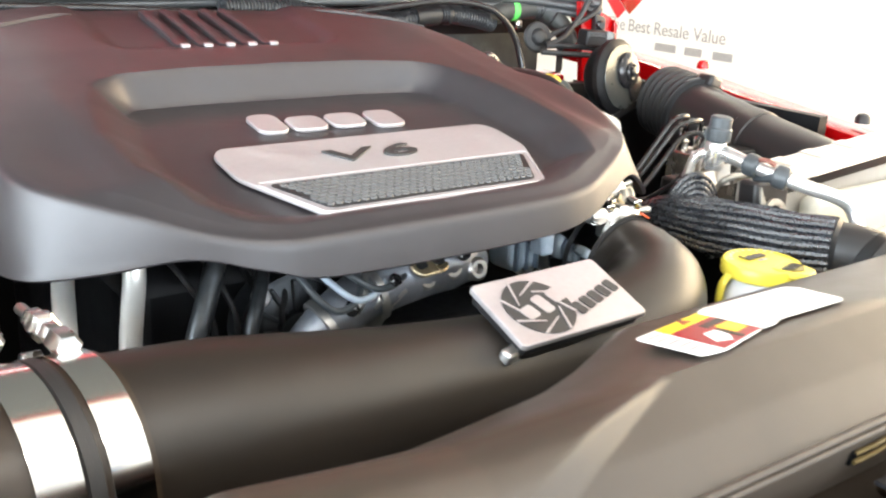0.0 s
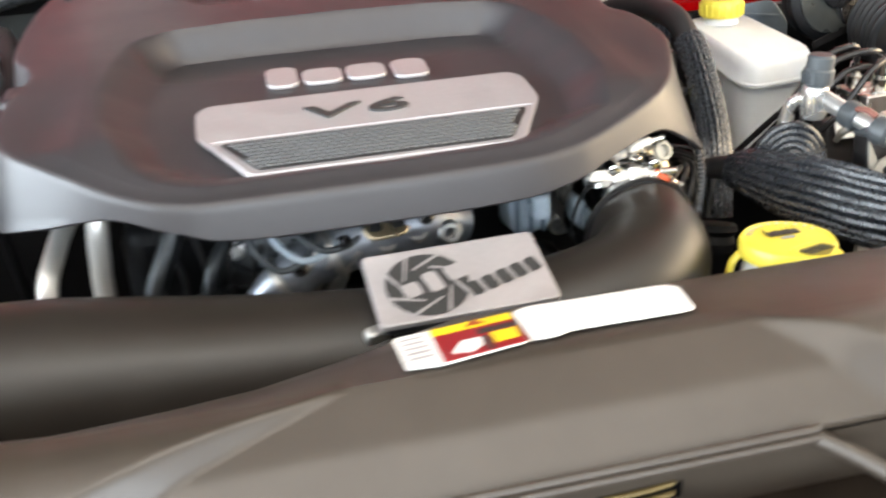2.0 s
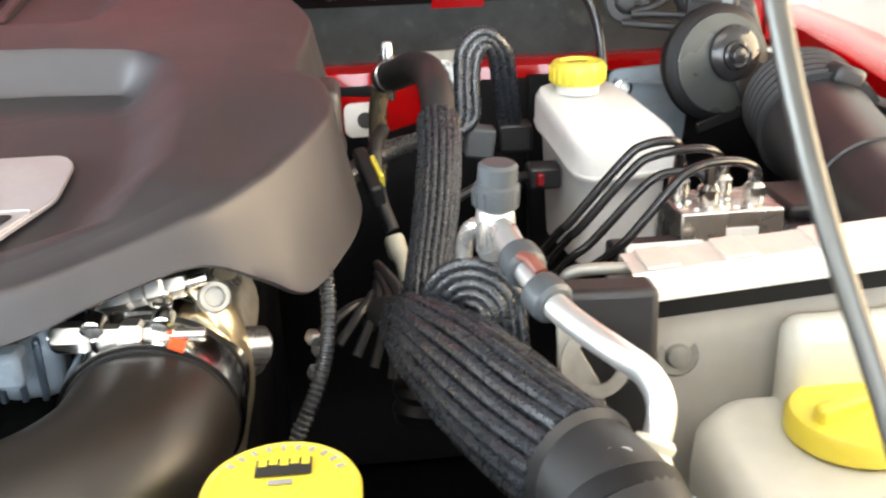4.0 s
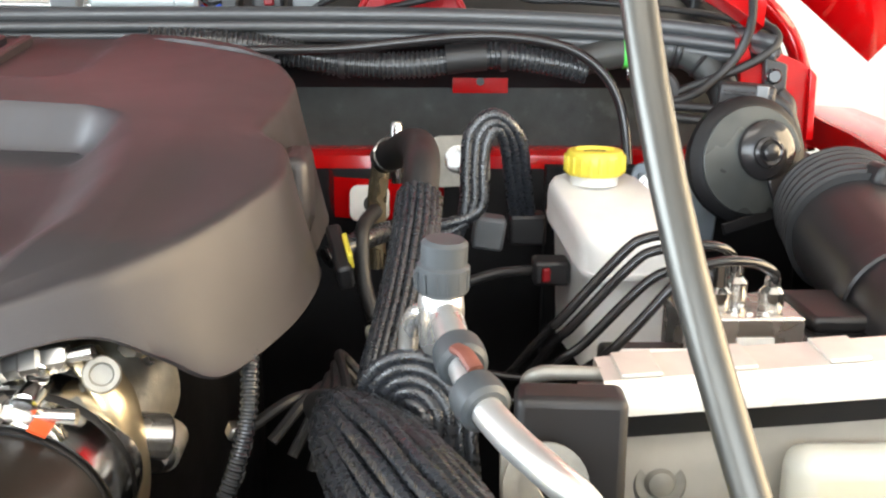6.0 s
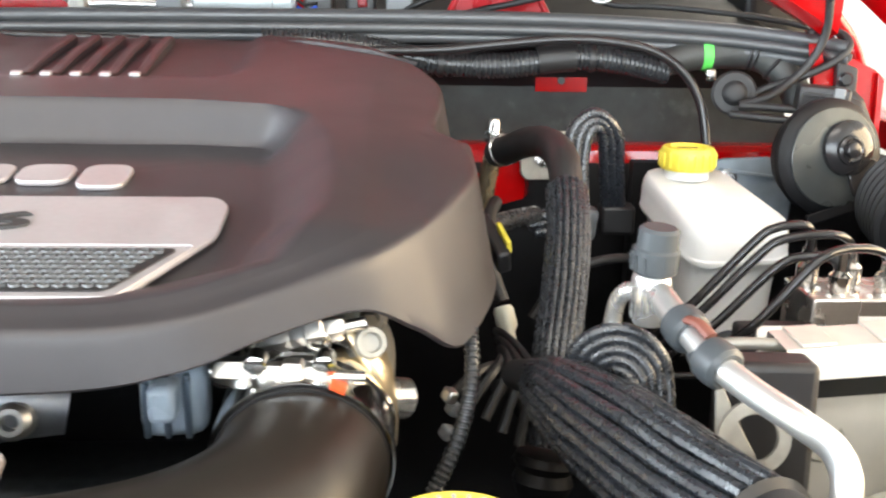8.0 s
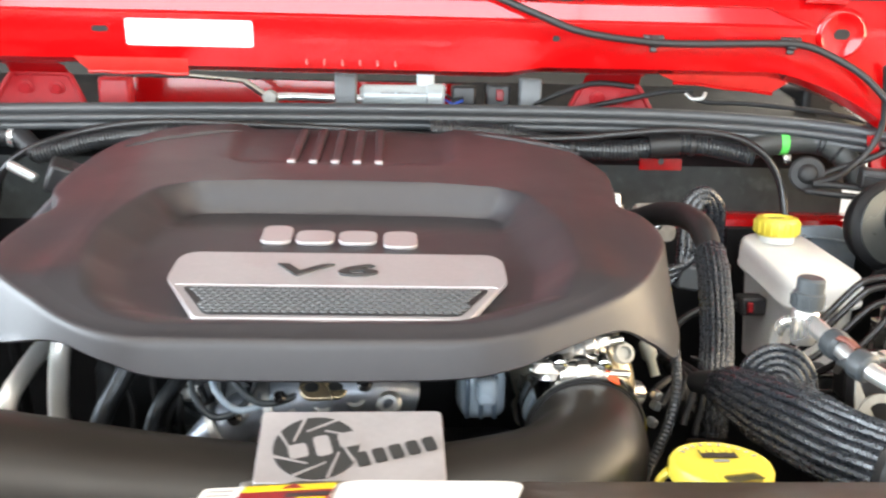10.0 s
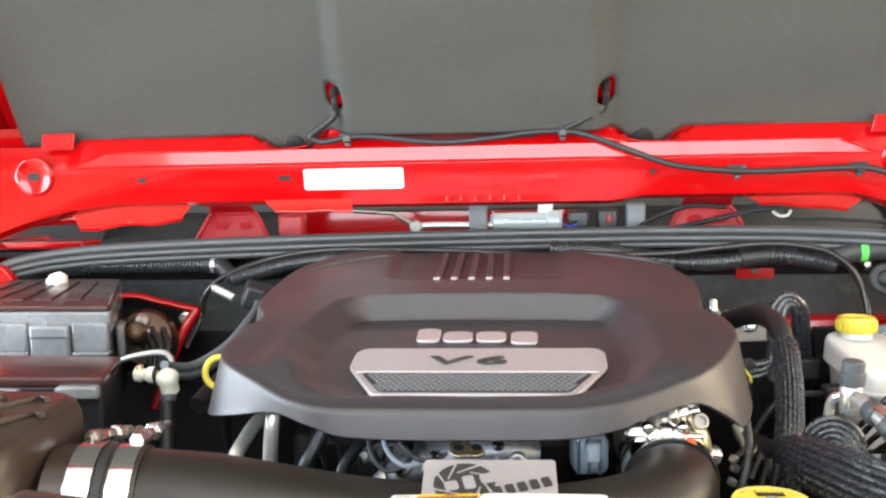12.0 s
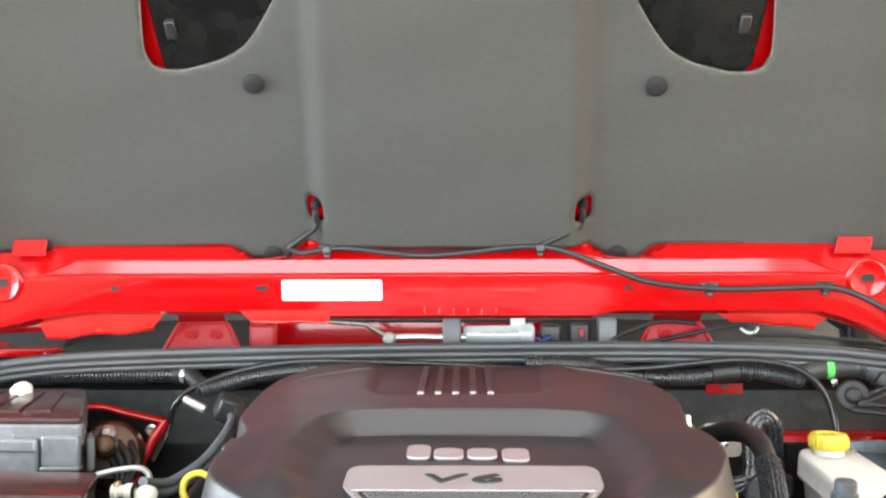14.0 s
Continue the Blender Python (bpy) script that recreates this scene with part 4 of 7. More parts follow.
# ---------------------------------------------------------------- bay: engine and inner panels
def engine():
    t = thing("engine", (0, 1.1, 0.55), "grimy V6 engine block under the plastic cover", "engine")
    part("block", box(0.46, 0.46, 0.42, pose(0.0, 1.15, 0.82)), BLACKMETAL, t, bevel=0.02)
    part("front_case", box(0.36, 0.10, 0.36, pose(0.0, 0.90, 0.78)), GRIME, t, bevel=0.02)
    # cast manifold between the tube and the cover
    pts = [(-0.120, 0.842, 0.965), (-0.092, 0.838, 0.992), (-0.055, 0.838, 1.012), (-0.015, 0.838, 1.024), (0.03, 0.840, 1.028), (0.070, 0.850, 1.020)]
    casting = part("manifold", sweep(pts, [0.016, 0.020, 0.023, 0.026, 0.027, 0.018], 18, 6), RUNNER, t, "dull cast-aluminium manifold")
    for k in range(3):
        part("coolant_pipe", sweep([(-0.100 + 0.020 * k, 0.850, 0.950), (-0.082 + 0.020 * k, 0.826, 0.995 + 0.004 * k), (-0.066 + 0.022 * k, 0.822, 1.018 + 0.004 * k), (-0.045 + 0.022 * k, 0.850, 1.050)], 0.0055 + 0.001 * k, 12, 6), ALU, t, "thin silver metal pipe")
    for x, z, a in ((-0.005, 1.035, 20), (0.022, 1.040, -10), (0.05, 1.034, 30)):
        part("boss", lathe([(0.011, 0), (0.011, 0.010), (0.008, 0.013), (0.005, 0.013), (0.005, 0.004), (0.0001, 0.004)], along((x, 0.826, z - 0.012), (x, 0.70, z + 0.02)), 16), ALU, casting)
    for k, (p, q) in enumerate((((-0.092, 0.838, 0.992), (-0.055, 0.838, 1.012)), ((-0.048, 0.838, 1.0145), (-0.015, 0.838, 1.024)))):
        part("runner_collar", lathe([(0.0215 + 0.003 * k, -0.004), (0.0245 + 0.003 * k, -0.003), (0.0245 + 0.003 * k, 0.003), (0.0215 + 0.003 * k, 0.004)], along(p, q), 24, close=False), ALU, casting, "cast collar")
    for x, y, z, w in ((-0.078, 0.8185, 1.010, 0.012), (-0.040, 0.8135, 1.030, 0.010), (0.030, 0.814, 1.042, 0.012)):
        part("port_plug", lathe([(w * 0.55, 0), (w * 0.55, 0.004), (w * 0.35, 0.006), (w * 0.30, 0.002), (0.0001, 0.002)], along((x, y, z), (x, y - 0.07, z + 0.07)), 14), GLOSSY, casting, "black plug in the casting")
    for k in range(3):
        part("vacuum_line", sweep([(-0.118 + 0.016 * k, 0.850, 1.048), (-0.112 + 0.018 * k, 0.822, 1.030 + 0.004 * k), (-0.094 + 0.020 * k, 0.812, 1.014 + 0.006 * k), (-0.070 + 0.022 * k, 0.818, 1.022 + 0.005 * k), (-0.060 + 0.022 * k, 0.845, 1.045)], 0.0030, 10, 6), PALEBLUE if k == 1 else GREYCAP, t, "thin bent vacuum line")
    fl = part("runner_flange", prism(rounded(0.040, 0.022, 0.010), 0.004, facing((-0.004, 0.8165, 1.037), (0.1, -0.65, 0.75))), BRONZE, t, "brass-toned flange with two holes", bevel=0.0015)
    for dx in (-0.010, 0.010):
        part("flange_hole", prism(rounded(0.012, 0.008, 0.0039), 0.0015, facing((-0.004, 0.8165, 1.037), (0.1, -0.65, 0.75)) @ Matrix.Translation((dx, 0, 0.0035))), HOLE, fl)
    part("dark_hose", sweep([(-0.160, 0.900, 1.068), (-0.170, 0.875, 1.052), (-0.184, 0.862, 1.025), (-0.198, 0.852, 0.995), (-0.208, 0.850, 0.95)], 0.0088, 14), GRIME, t)
    part("dark_hose", sweep([(-0.122, 0.890, 1.045), (-0.136, 0.866, 1.026), (-0.150, 0.850, 1.005), (-0.160, 0.845, 0.97)], 0.0062, 12), GRIME, t)
    for pts in ([(-0.255, 0.985, 1.048), (-0.266, 0.955, 1.042), (-0.275, 0.930, 1.032), (-0.282, 0.903, 1.018), (-0.288, 0.880, 1.000), (-0.291, 0.872, 0.96)], [(-0.232, 0.93, 1.080), (-0.235, 0.885, 1.070), (-0.2365, 0.872, 1.052), (-0.240, 0.872, 1.020), (-0.242, 0.874, 0.995), (-0.243, 0.876, 0.95)]):
        part("steel_pipe", sweep(pts, 0.0088, 18, 8), BRIGHTPIPE, t, "bent bright steel pipe")
    for k in range(4):
        part("wire", sweep([(-0.20 + 0.03 * k, 0.93, 1.05), (-0.19 + 0.028 * k, 0.885, 1.03 - 0.006 * k), (-0.175 + 0.02 * k, 0.87, 0.99), (-0.19 + 0.03 * k, 0.88, 0.93)], 0.0026, 8), RUBBER, t)
    return t


GRIME = material("grimy_metal", (0.06, 0.065, 0.07), 0.4, 0.7, var=0.4, scale=120, bump=0.4)
engine()


def alternator():
    t = thing("alternator", (-0.11, 0.86, 0.96), "grey finned alternator below the engine cover", "alternator")
    m = along((-0.098, 0.885, 0.975), (-0.108, 0.81, 0.99))
    part("housing", lathe([(0.045, -0.04), (0.050, -0.03), (0.050, 0.0), (0.044, 0.010), (0.018, 0.014), (0.016, 0.024), (0.0001, 0.024)], m, 36), GRIME, t)
    for k in range(12):
        a = 2 * math.pi * k / 12
        part("fin", box(0.004, 0.026, 0.012, m @ pose(0, 0, 0, 0, 0, math.degrees(a)) @ Matrix.Translation((0, 0.030, 0.012))), GRIME, t, bevel=0.001)
    part("ring", lathe([(0.046, 0.006), (0.049, 0.010), (0.049, 0.018), (0.045, 0.018), (0.044, 0.010)], m, 36, close=False), GRIME, t)
    bolt("bolt", m @ Vector((0.038, 0.02, 0.012)), m @ Vector((0.038, 0.02, 0.05)), 0.006, 0.010, STEEL, t)
    bolt("bolt", m @ Vector((-0.030, 0.032, 0.012)), m @ Vector((-0.030, 0.032, 0.05)), 0.006, 0.010, STEEL, t)
    return t


alternator()


def inner_panels():
    for name, x, sgn in (("inner_fender_left", -0.92, 1), ("inner_fender_right", 0.90, -1)):
        t = thing(name, (x, 1.0, 0.5), "black inner fender with a red painted top rail", "inner fender", kind="structure")
        part("panel", loft([[(x, y, 0.45), (x, y, 0.98), (x - 0.01 * sgn, y, 1.03)] for y in (0.3, 0.8, 1.2, 1.62)]), BLACKMETAL, t)
        bm = loft([[(x + 0.03 * sgn, y, z - 0.035), (x + 0.028 * sgn, y, z - 0.002), (x + 0.024 * sgn, y, z), (x - 0.06 * sgn, y, z - 0.006), (x - 0.16 * sgn, y, z - 0.08), (x - 0.2 * sgn, y, z - 0.2)] for y, z in ((0.3, 0.985), (0.93, 1.040), (1.2, 1.073), (1.43, 1.100), (1.62, 1.11))])
        part("rail", bm, RED, t, "red painted rail")
        for y, z in ((0.75, 1.028), (1.0, 1.052), (1.32, 1.092)):
            part("bump_stop", lathe([(0.012, 0), (0.012, 0.008), (0.008, 0.014), (0.0001, 0.016)], Matrix.Translation((x - 0.04 * sgn, y, z)), 16), RED if y != 1.0 else RUBBER, t)
    structure("bay_floor", box(1.9, 1.4, 0.04, pose(0, 1.0, 0.46)), BLACKMETAL, "dark underside of the engine bay", smooth=False)
    structure("bay_front", box(1.6, 0.03, 0.40, pose(0, 0.52, 0.72)), BLACKMETAL, "black radiator panel", smooth=False)


inner_panels()


# ---------------------------------------------------------------- intake details
def clamp(parent, centre, axis, r, width, bolt_angle, k=1.0, mat=None, ends=None):
    """A bright T-bolt hose clamp: band, barrel, bolt and nut."""
    mat = mat or CHROME
    m = along(centre, Vector(centre) + Vector(axis))
    h = width / 2
    band = part("clamp_band", lathe([(r, -h), (r + 0.0012, -h), (r + 0.0016, 0), (r + 0.0012, h), (r, h)], m, 48, close=False), mat, parent, "polished steel clamp band")
    a = radians(bolt_angle)
    radial = Vector((math.cos(a), math.sin(a), 0))
    tangent = Vector((-math.sin(a), math.cos(a), 0))
    at = radial * (r + 0.008 * k)
    e0, e1 = m @ (at - tangent * 0.026 * k), m @ (at + tangent * 0.030 * k)
    if ends:
        e0, e1 = ends
    part("bolt", sweep([e0, e1], 0.0029 * k, 10, 1, smooth_path=False), STEEL, band)
    for f, rr, ln in ((0.02, 0.0066, 0.016), (0.30, 0.0052, 0.012), (0.46, 0.0072, 0.009), (0.60, 0.0056, 0.011)):
        rr, ln = rr * k, ln * k
        p = Vector(e0).lerp(Vector(e1), f)
        d = (Vector(e1) - Vector(e0)).normalized()
        part("nut", lathe([(rr * 0.8, 0), (rr, ln * 0.15), (rr, ln * 0.85), (rr * 0.8, ln)], along(p, p + d), 6), STEEL, band)
    for f in (-0.018, 0.010):
        part("loop", lathe([(0.0034 * k, -0.0068), (0.0048 * k, -0.0058), (0.0048 * k, 0.0058), (0.0034 * k, 0.0068)], m @ pose(0, 0, 0, 0, 0, bolt_angle) @ Matrix.Translation((r + 0.005 * k, f * k, 0)), 18), mat, band)
    return band


def intake_details():
    t = thing("left_coupler", (-0.38, 0.72, 0.94), "black silicone hose coupler with two polished clamps", "hose coupler")
    ax = Vector((-0.1, -0.016, 0.005))
    c = Vector((-0.322, 0.6885, 1.0105))
    pts = [c + ax * f for f in (-0.06, 0.2, 0.5, 0.8)]
    part("sleeve", sweep(pts, [0.0655, 0.0658, 0.0662, 0.0665], 44, 4), COUPLER, t)
    clamp(t, c + ax * 0.09, ax, 0.0662, 0.022, 165, 1.35, None, ((-0.328, 0.700, 1.0795), (-0.333, 0.798, 1.0700)))
    clamp(t, c + ax * 0.46, ax, 0.0670, 0.024, 165, 1.35, None, ((-0.376, 0.698, 1.0815), (-0.354, 0.774, 1.0700)))
    for f, r in ((0.26, 0.0680), (0.30, 0.0680)):
        part("ridge", lathe([(r - 0.002, -0.003), (r, -0.002), (r, 0.002), (r - 0.002, 0.003)], along(c + ax * f, c + ax * (f + 1)), 44, close=False), RUBBER, t)

    t = thing("throttle_coupler", (0.212, 0.81, 0.96), "hose coupler with bright T-bolt clamps at the throttle", "hose coupler")
    c = Vector((0.2115, 0.795, 1.009))
    ax = Vector((0.0, 0.1, 0.012))
    part("sleeve", sweep([c - ax * 0.02, c + ax * 0.15, c + ax * 0.40, c + ax * 0.55], [0.0480, 0.0488, 0.0488, 0.0475], 40, 3), RUBBER, t)
    clamp(t, c + ax * 0.12, ax, 0.0496, 0.024, 90, 1.3, None, ((0.164, 0.800, 1.0615), (0.246, 0.800, 1.0575)))
    clamp(t, c + ax * 0.39, ax, 0.0496, 0.018, 86, 1.3, None, ((0.182, 0.828, 1.0665), (0.246, 0.828, 1.0785)))

    t = thing("throttle_assembly", (0.21, 0.87, 0.93), "cast aluminium throttle body behind the coupler", "throttle")
    m = along((0.2115, 0.845, 1.015), (0.2115, 0.945, 1.027))
    part("bore", lathe([(0.040, 0.0), (0.048, 0.004), (0.048, 0.05), (0.050, 0.054), (0.050, 0.075), (0.02, 0.075)], m, 36), CASTBRIGHT, t)
    for a in (40, 130, 220, 310):
        part("ear", lathe([(0.012, 0.050), (0.012, 0.072)], m @ Matrix.Translation((0.053 * math.cos(radians(a)), 0.053 * math.sin(radians(a)), 0)), 16), CASTBRIGHT, t)
        bolt("bolt", m @ Vector((0.053 * math.cos(radians(a)), 0.053 * math.sin(radians(a)), 0.050)), m @ Vector((0.053 * math.cos(radians(a)), 0.053 * math.sin(radians(a)), 0.0)), 0.0065, 0.010, STEEL, t)
    part("motor_housing", box(0.040, 0.04, 0.045, pose(0.130, 0.862, 1.022, 0, 0, 8)), PALEBLUE, t, "blue-grey motor housing", bevel=0.010, segs=3)
    for k in range(3):
        part("motor_rib", box(0.004, 0.006, 0.040, pose(0.117 + 0.012 * k, 0.842, 1.022, 0, 0, 8)), BLUEGREY, t, bevel=0.0012)
    part("connector", box(0.016, 0.02, 0.022, pose(0.132, 0.824, 1.034)), PALEBLUE, t, bevel=0.004)
    br = [(0.236, 0.842, 1.072), (0.251, 0.838, 1.050), (0.256, 0.838, 1.022), (0.2575, 0.840, 1.000), (0.2530, 0.842, 0.975), (0.248, 0.846, 0.95)]
    part("bracket", sweep(br, [0.011, 0.0135, 0.0135, 0.0105, 0.0085, 0.007], 14, 8, flat=0.5), BRONZE, t, "brass-toned bracket")
    part("rib_plate", box(0.030, 0.006, 0.012, pose(0.232, 0.838, 1.040, 0, 50, 0)), BRONZE, t, bevel=0.002)
    part("link", sweep([(0.200, 0.836, 1.066), (0.222, 0.832, 1.052), (0.238, 0.834, 1.036)], 0.006, 10, 5), BRONZE, t)
    part("stud_boss", lathe([(0.0125, 0), (0.0125, 0.026), (0.0105, 0.028), (0.0075, 0.028), (0.007, 0.024), (0.0001, 0.024)], along((0.246, 0.848, 1.025), (0.272, 0.862, 1.017)), 28), MACHINED, t, "short silver stud boss")
    part("ring_boss", lathe([(0.0095, -0.012), (0.0095, 0.003), (0.0085, 0.0045), (0.0060, 0.0045), (0.0052, 0.001), (0.0001, 0.001)], along((0.2475, 0.832, 1.0650), (0.262, 0.79, 1.085)), 24), ZINC, t, "cast ring boss")
    part("sticker", box(0.009, 0.011, 0.0012, pose(0.2320, 0.7930, 1.0560, 12, 25, 0)), ORANGESTK, t)

    # the maker's plate on the tube
    t = thing("intake_badge", (0.026, 0.683, 1.02), "silver plate with a dark shutter emblem on the intake tube", "badge")
    m = Matrix.Translation((0.026, 0.683, 1.0465)) @ pose(0, 0, 0, 20.5, 0, 1.5)
    part("backing", prism(rounded(0.122, 0.064, 0.004), 0.008, m @ Matrix.Translation((0, 0, -0.0135))), PLASTIC, t, "black mounting block", bevel=0.0015)
    part("foot", box(0.016, 0.010, 0.010, pose(-0.039, 0.662, 1.0235, 20, 0, 20)), ALU, t, "bare metal mounting foot", bevel=0.002)
    part("plate", prism(rounded(0.128, 0.069, 0.004), 0.005, m @ Matrix.Translation((0, 0, -0.0050))), PLATE, t, bevel=0.0008)
    pin = m @ Matrix.Translation((-0.024, -0.002, 0.0))
    part("emblem_disc", prism([(0.0295 * math.cos(2 * math.pi * k / 40), 0.0295 * math.sin(2 * math.pi * k / 40)) for k in range(40)], 0.0008, pin), INK, t, "dark round emblem")
    for k in range(8):
        # slim silver shutter lines
        a = 2 * math.pi * k / 8 + 0.3
        p, q = Vector((0.030 * math.cos(a), 0.030 * math.sin(a))), Vector((0.0165 * math.cos(a + 0.95), 0.0165 * math.sin(a + 0.95)))
        n = Vector((-(q - p).y, (q - p).x)).normalized() * 0.0011
        part("shutter_line", prism([tuple(p - n), tuple(p + n), tuple(q + n * 0.5), tuple(q - n * 0.5)], 0.0008, pin @ Matrix.Translation((0, 0, 0.0006))), PLATE, t)
    for x, y, w, h in ((-0.036, -0.006, 0.013, 0.013), (-0.0195, -0.001, 0.011, 0.019), (-0.002, 0.005, 0.014, 0.014)):
        part("emblem_bar", prism(rounded(w, h, 0.003), 0.0010, m @ pose(x, y, 0.0004, 0, 0, 14)), PLATE, t, "silver emblem shape")
    for k in range(5):
        x = 0.008 + 0.0115 * k
        part("emblem_bar", prism(rounded(0.0085, 0.013, 0.002), 0.0008, m @ pose(x, -0.0135 + 0.30 * (x - 0.008), 0.0004, 0, 0, 17)), INK, t)

intake_details()


def stickers():
    m = Matrix.Translation((0.0, 0.5335, 1.0845)) @ pose(0, 0, 0, -11.0)
    t = thing("warning_sticker", (0.0, 0.533, 1.083), "white, yellow and red warning sticker on the radiator cover", "sticker")
    part("base", prism(soften([(-0.045, 0.010), (0.025, 0.023), (0.021, -0.031), (-0.028, -0.0435), (-0.046, -0.041)], 0.003), 0.0006, m), WHITE, t)
    up = m @ Matrix.Translation((0, 0, 0.0006))
    part("stripe", prism([(-0.024, 0.0130), (0.0245, 0.0222), (0.0238, 0.0105), (-0.0245, 0.0010)], 0.0004, up), YELSTK, t, "yellow band")
    part("panel", prism([(-0.0245, 0.0002), (0.0237, 0.0097), (0.0205, -0.0300), (-0.0265, -0.0415)], 0.0004, up), REDSTK, t, "dark red panel")
    part("pictogram", prism([(-0.020, -0.030), (-0.012, -0.014), (0.000, -0.013), (-0.003, -0.026), (-0.010, -0.034)], 0.0003, m @ Matrix.Translation((0, 0, 0.001))), WHITE, t, "white pictogram")
    part("inset", prism([(0.0055, -0.008), (0.0205, -0.006), (0.0185, -0.022), (0.0045, -0.025)], 0.0003, m @ Matrix.Translation((0, 0, 0.001))), YELSTK, t, "yellow inset")
    part("dark_block", prism([(0.000, -0.0005), (0.0230, 0.0040), (0.0222, -0.0030), (-0.0005, -0.0075)], 0.0003, m @ Matrix.Translation((0, 0, 0.001))), INK, t, "dark printed strip")
    part("dark_block", prism([(-0.0010, -0.0130), (0.0030, -0.0120), (0.0020, -0.0330), (-0.0015, -0.0345)], 0.0003, m @ Matrix.Translation((0, 0, 0.0011))), INK, t, "dark printed strip")
    part("warning_mark", prism([(-0.004, 0.0085), (0.002, 0.0190), (0.007, 0.0108)], 0.0003, m @ Matrix.Translation((0, 0, 0.001))), REDSTK, t, "small red warning triangle")
    for k in range(5):
        part("print_bar", prism([(-0.0425, 0.004 - 0.008 * k), (-0.029, 0.0065 - 0.008 * k), (-0.0292, 0.0035 - 0.008 * k), (-0.0427, 0.001 - 0.008 * k)], 0.0003, up), GREYINK, t)
    single("white_label", prism(soften([(0.0265, 0.0240), (0.038, 0.0290), (0.122, 0.0270), (0.128, 0.0200), (0.117, -0.0240), (0.110, -0.0260), (0.046, -0.0245), (0.036, -0.0300), (0.0225, -0.0300)], 0.004), 0.0005, m), WHITE, "blank white paper label on the radiator cover", "label")


stickers()


# ---------------------------------------------------------------- left side of the bay
def radiator_cap():
    t = thing("pressure_cap", (-0.374, 0.458, 1.02), "round pressed-metal radiator cap, lightly stained", "cap")
    m = Matrix.Translation((-0.378, 0.469, 1.065)) @ pose(0, 0, 0, 4, -4, 25) @ Matrix.Scale(0.94, 4)
    part("neck", lathe([(0.027, -0.08), (0.027, -0.004), (0.033, -0.002), (0.033, 0.002)], m, 32), BLACKMETAL, t)
    bm = bmesh.new()
    n = 48
    rings = []
    for r, h, lob in ((0.034, 0.000, 0), (0.0365, 0.003, 1), (0.0375, 0.012, 1), (0.036, 0.018, 1), (0.033, 0.021, 0.5), (0.026, 0.021, 0), (0.0245, 0.0225, 0), (0.020, 0.0225, 0), (0.0185, 0.020, 0), (0.013, 0.020, 0), (0.0115, 0.022, 0), (0.008, 0.022, 0), (0.007, 0.0205, 0), (0.0005, 0.0205, 0)):
        ring = []
        for k in range(n):
            a = 2 * math.pi * k / n
            bulge = 1 + 0.10 * lob * (max(0, math.cos(a)) ** 8 + max(0, -math.cos(a)) ** 8) + 0.012 * lob * math.cos(10 * a)
            ring.append(bm.verts.new(m @ Vector((r * bulge * math.cos(a), r * bulge * math.sin(a), h))))
        rings.append(ring)
    for A, B in zip(rings, rings[1:]):
        for k in range(n):
            bm.faces.new((A[k], A[(k + 1) % n], B[(k + 1) % n], B[k]))
    bm.faces.new(rings[0][::-1])
    bm.faces.new(rings[-1])
    part("cap", bm, STAINED, t)
    lobed = [(0.0400 * (1 + 0.045 * math.cos(6 * a)) * math.cos(a), 0.0400 * (1 + 0.045 * math.cos(6 * a)) * math.sin(a)) for a in (2 * math.pi * k / 60 for k in range(60))]
    part("cap_rim", prism(lobed, 0.008, m @ Matrix.Translation((0, 0, -0.002))), ALU, t, "bright lobed rim of the cap", bevel=0.002)
    for a in (20, 200):
        part("ear", box(0.020, 0.026, 0.012, m @ pose(0, 0, 0, 0, 0, a) @ Matrix.Translation((0.036, 0, 0.010))), STAINED, t, "rounded grip ear", bevel=0.005, segs=3)


STAINED = material("stained_zinc", (0.42, 0.37, 0.33), 0.38, 0.85, var=0.25, scale=150, wear=((0.16, 0.09, 0.06), 0.42))
radiator_cap()


def air_box():
    t = thing("air_filter_box", (-0.55, 0.65, 0.85), "black moulded air filter box with raised chevron ribs", "air filter box")
    top = [(-0.80, 0.53), (-0.43, 0.545), (-0.402, 0.60), (-0.398, 0.755), (-0.80, 0.775)]
    secs = []
    c = Vector((-0.60, 0.66))
    for z, k, dy in ((0.90, 1.0, -0.03), (1.05, 1.0, -0.02), (1.092, 0.995, -0.006), (1.105, 0.97, 0.0), (1.109, 0.93, 0.004)):
        secs.append([Vector(((c.x + (p[0] - c.x) * k), c.y + (p[1] - c.y) * k + (dy if p[1] < 0.65 else 0), z + (0.08 * (p[1] - 0.66)))) for p in soften(top, 0.03)])
    part("body", loft(secs, closed=True, caps=True), BROWNED, t)
    face = Matrix.Translation((-0.50, 0.66, 1.110)) @ pose(0, 0, 0, 4.6)
    for i in range(4):
        for j in range(4):
            x, y = -0.085 + 0.046 * i + (0.0 if j % 2 else 0.020), -0.085 + 0.048 * j
            arms = [(-0.022, -0.020), (0.006, 0.015), (0.021, 0.003), (0.017, -0.002), (0.007, 0.007), (-0.018, -0.024)]
            part("chevron", prism([(x + u, y + v) for u, v in arms], 0.0055, face @ Matrix.Translation((0, 0, -0.001))), BROWNED, t, "small raised chevron", bevel=0.0008)
    return t


BROWNED = material("brown_dusted_plastic", (0.034, 0.0235, 0.019), 0.30, rvar=0.03, var=0.25, scale=140, bump=0.10, bump_scale=700)
air_box()


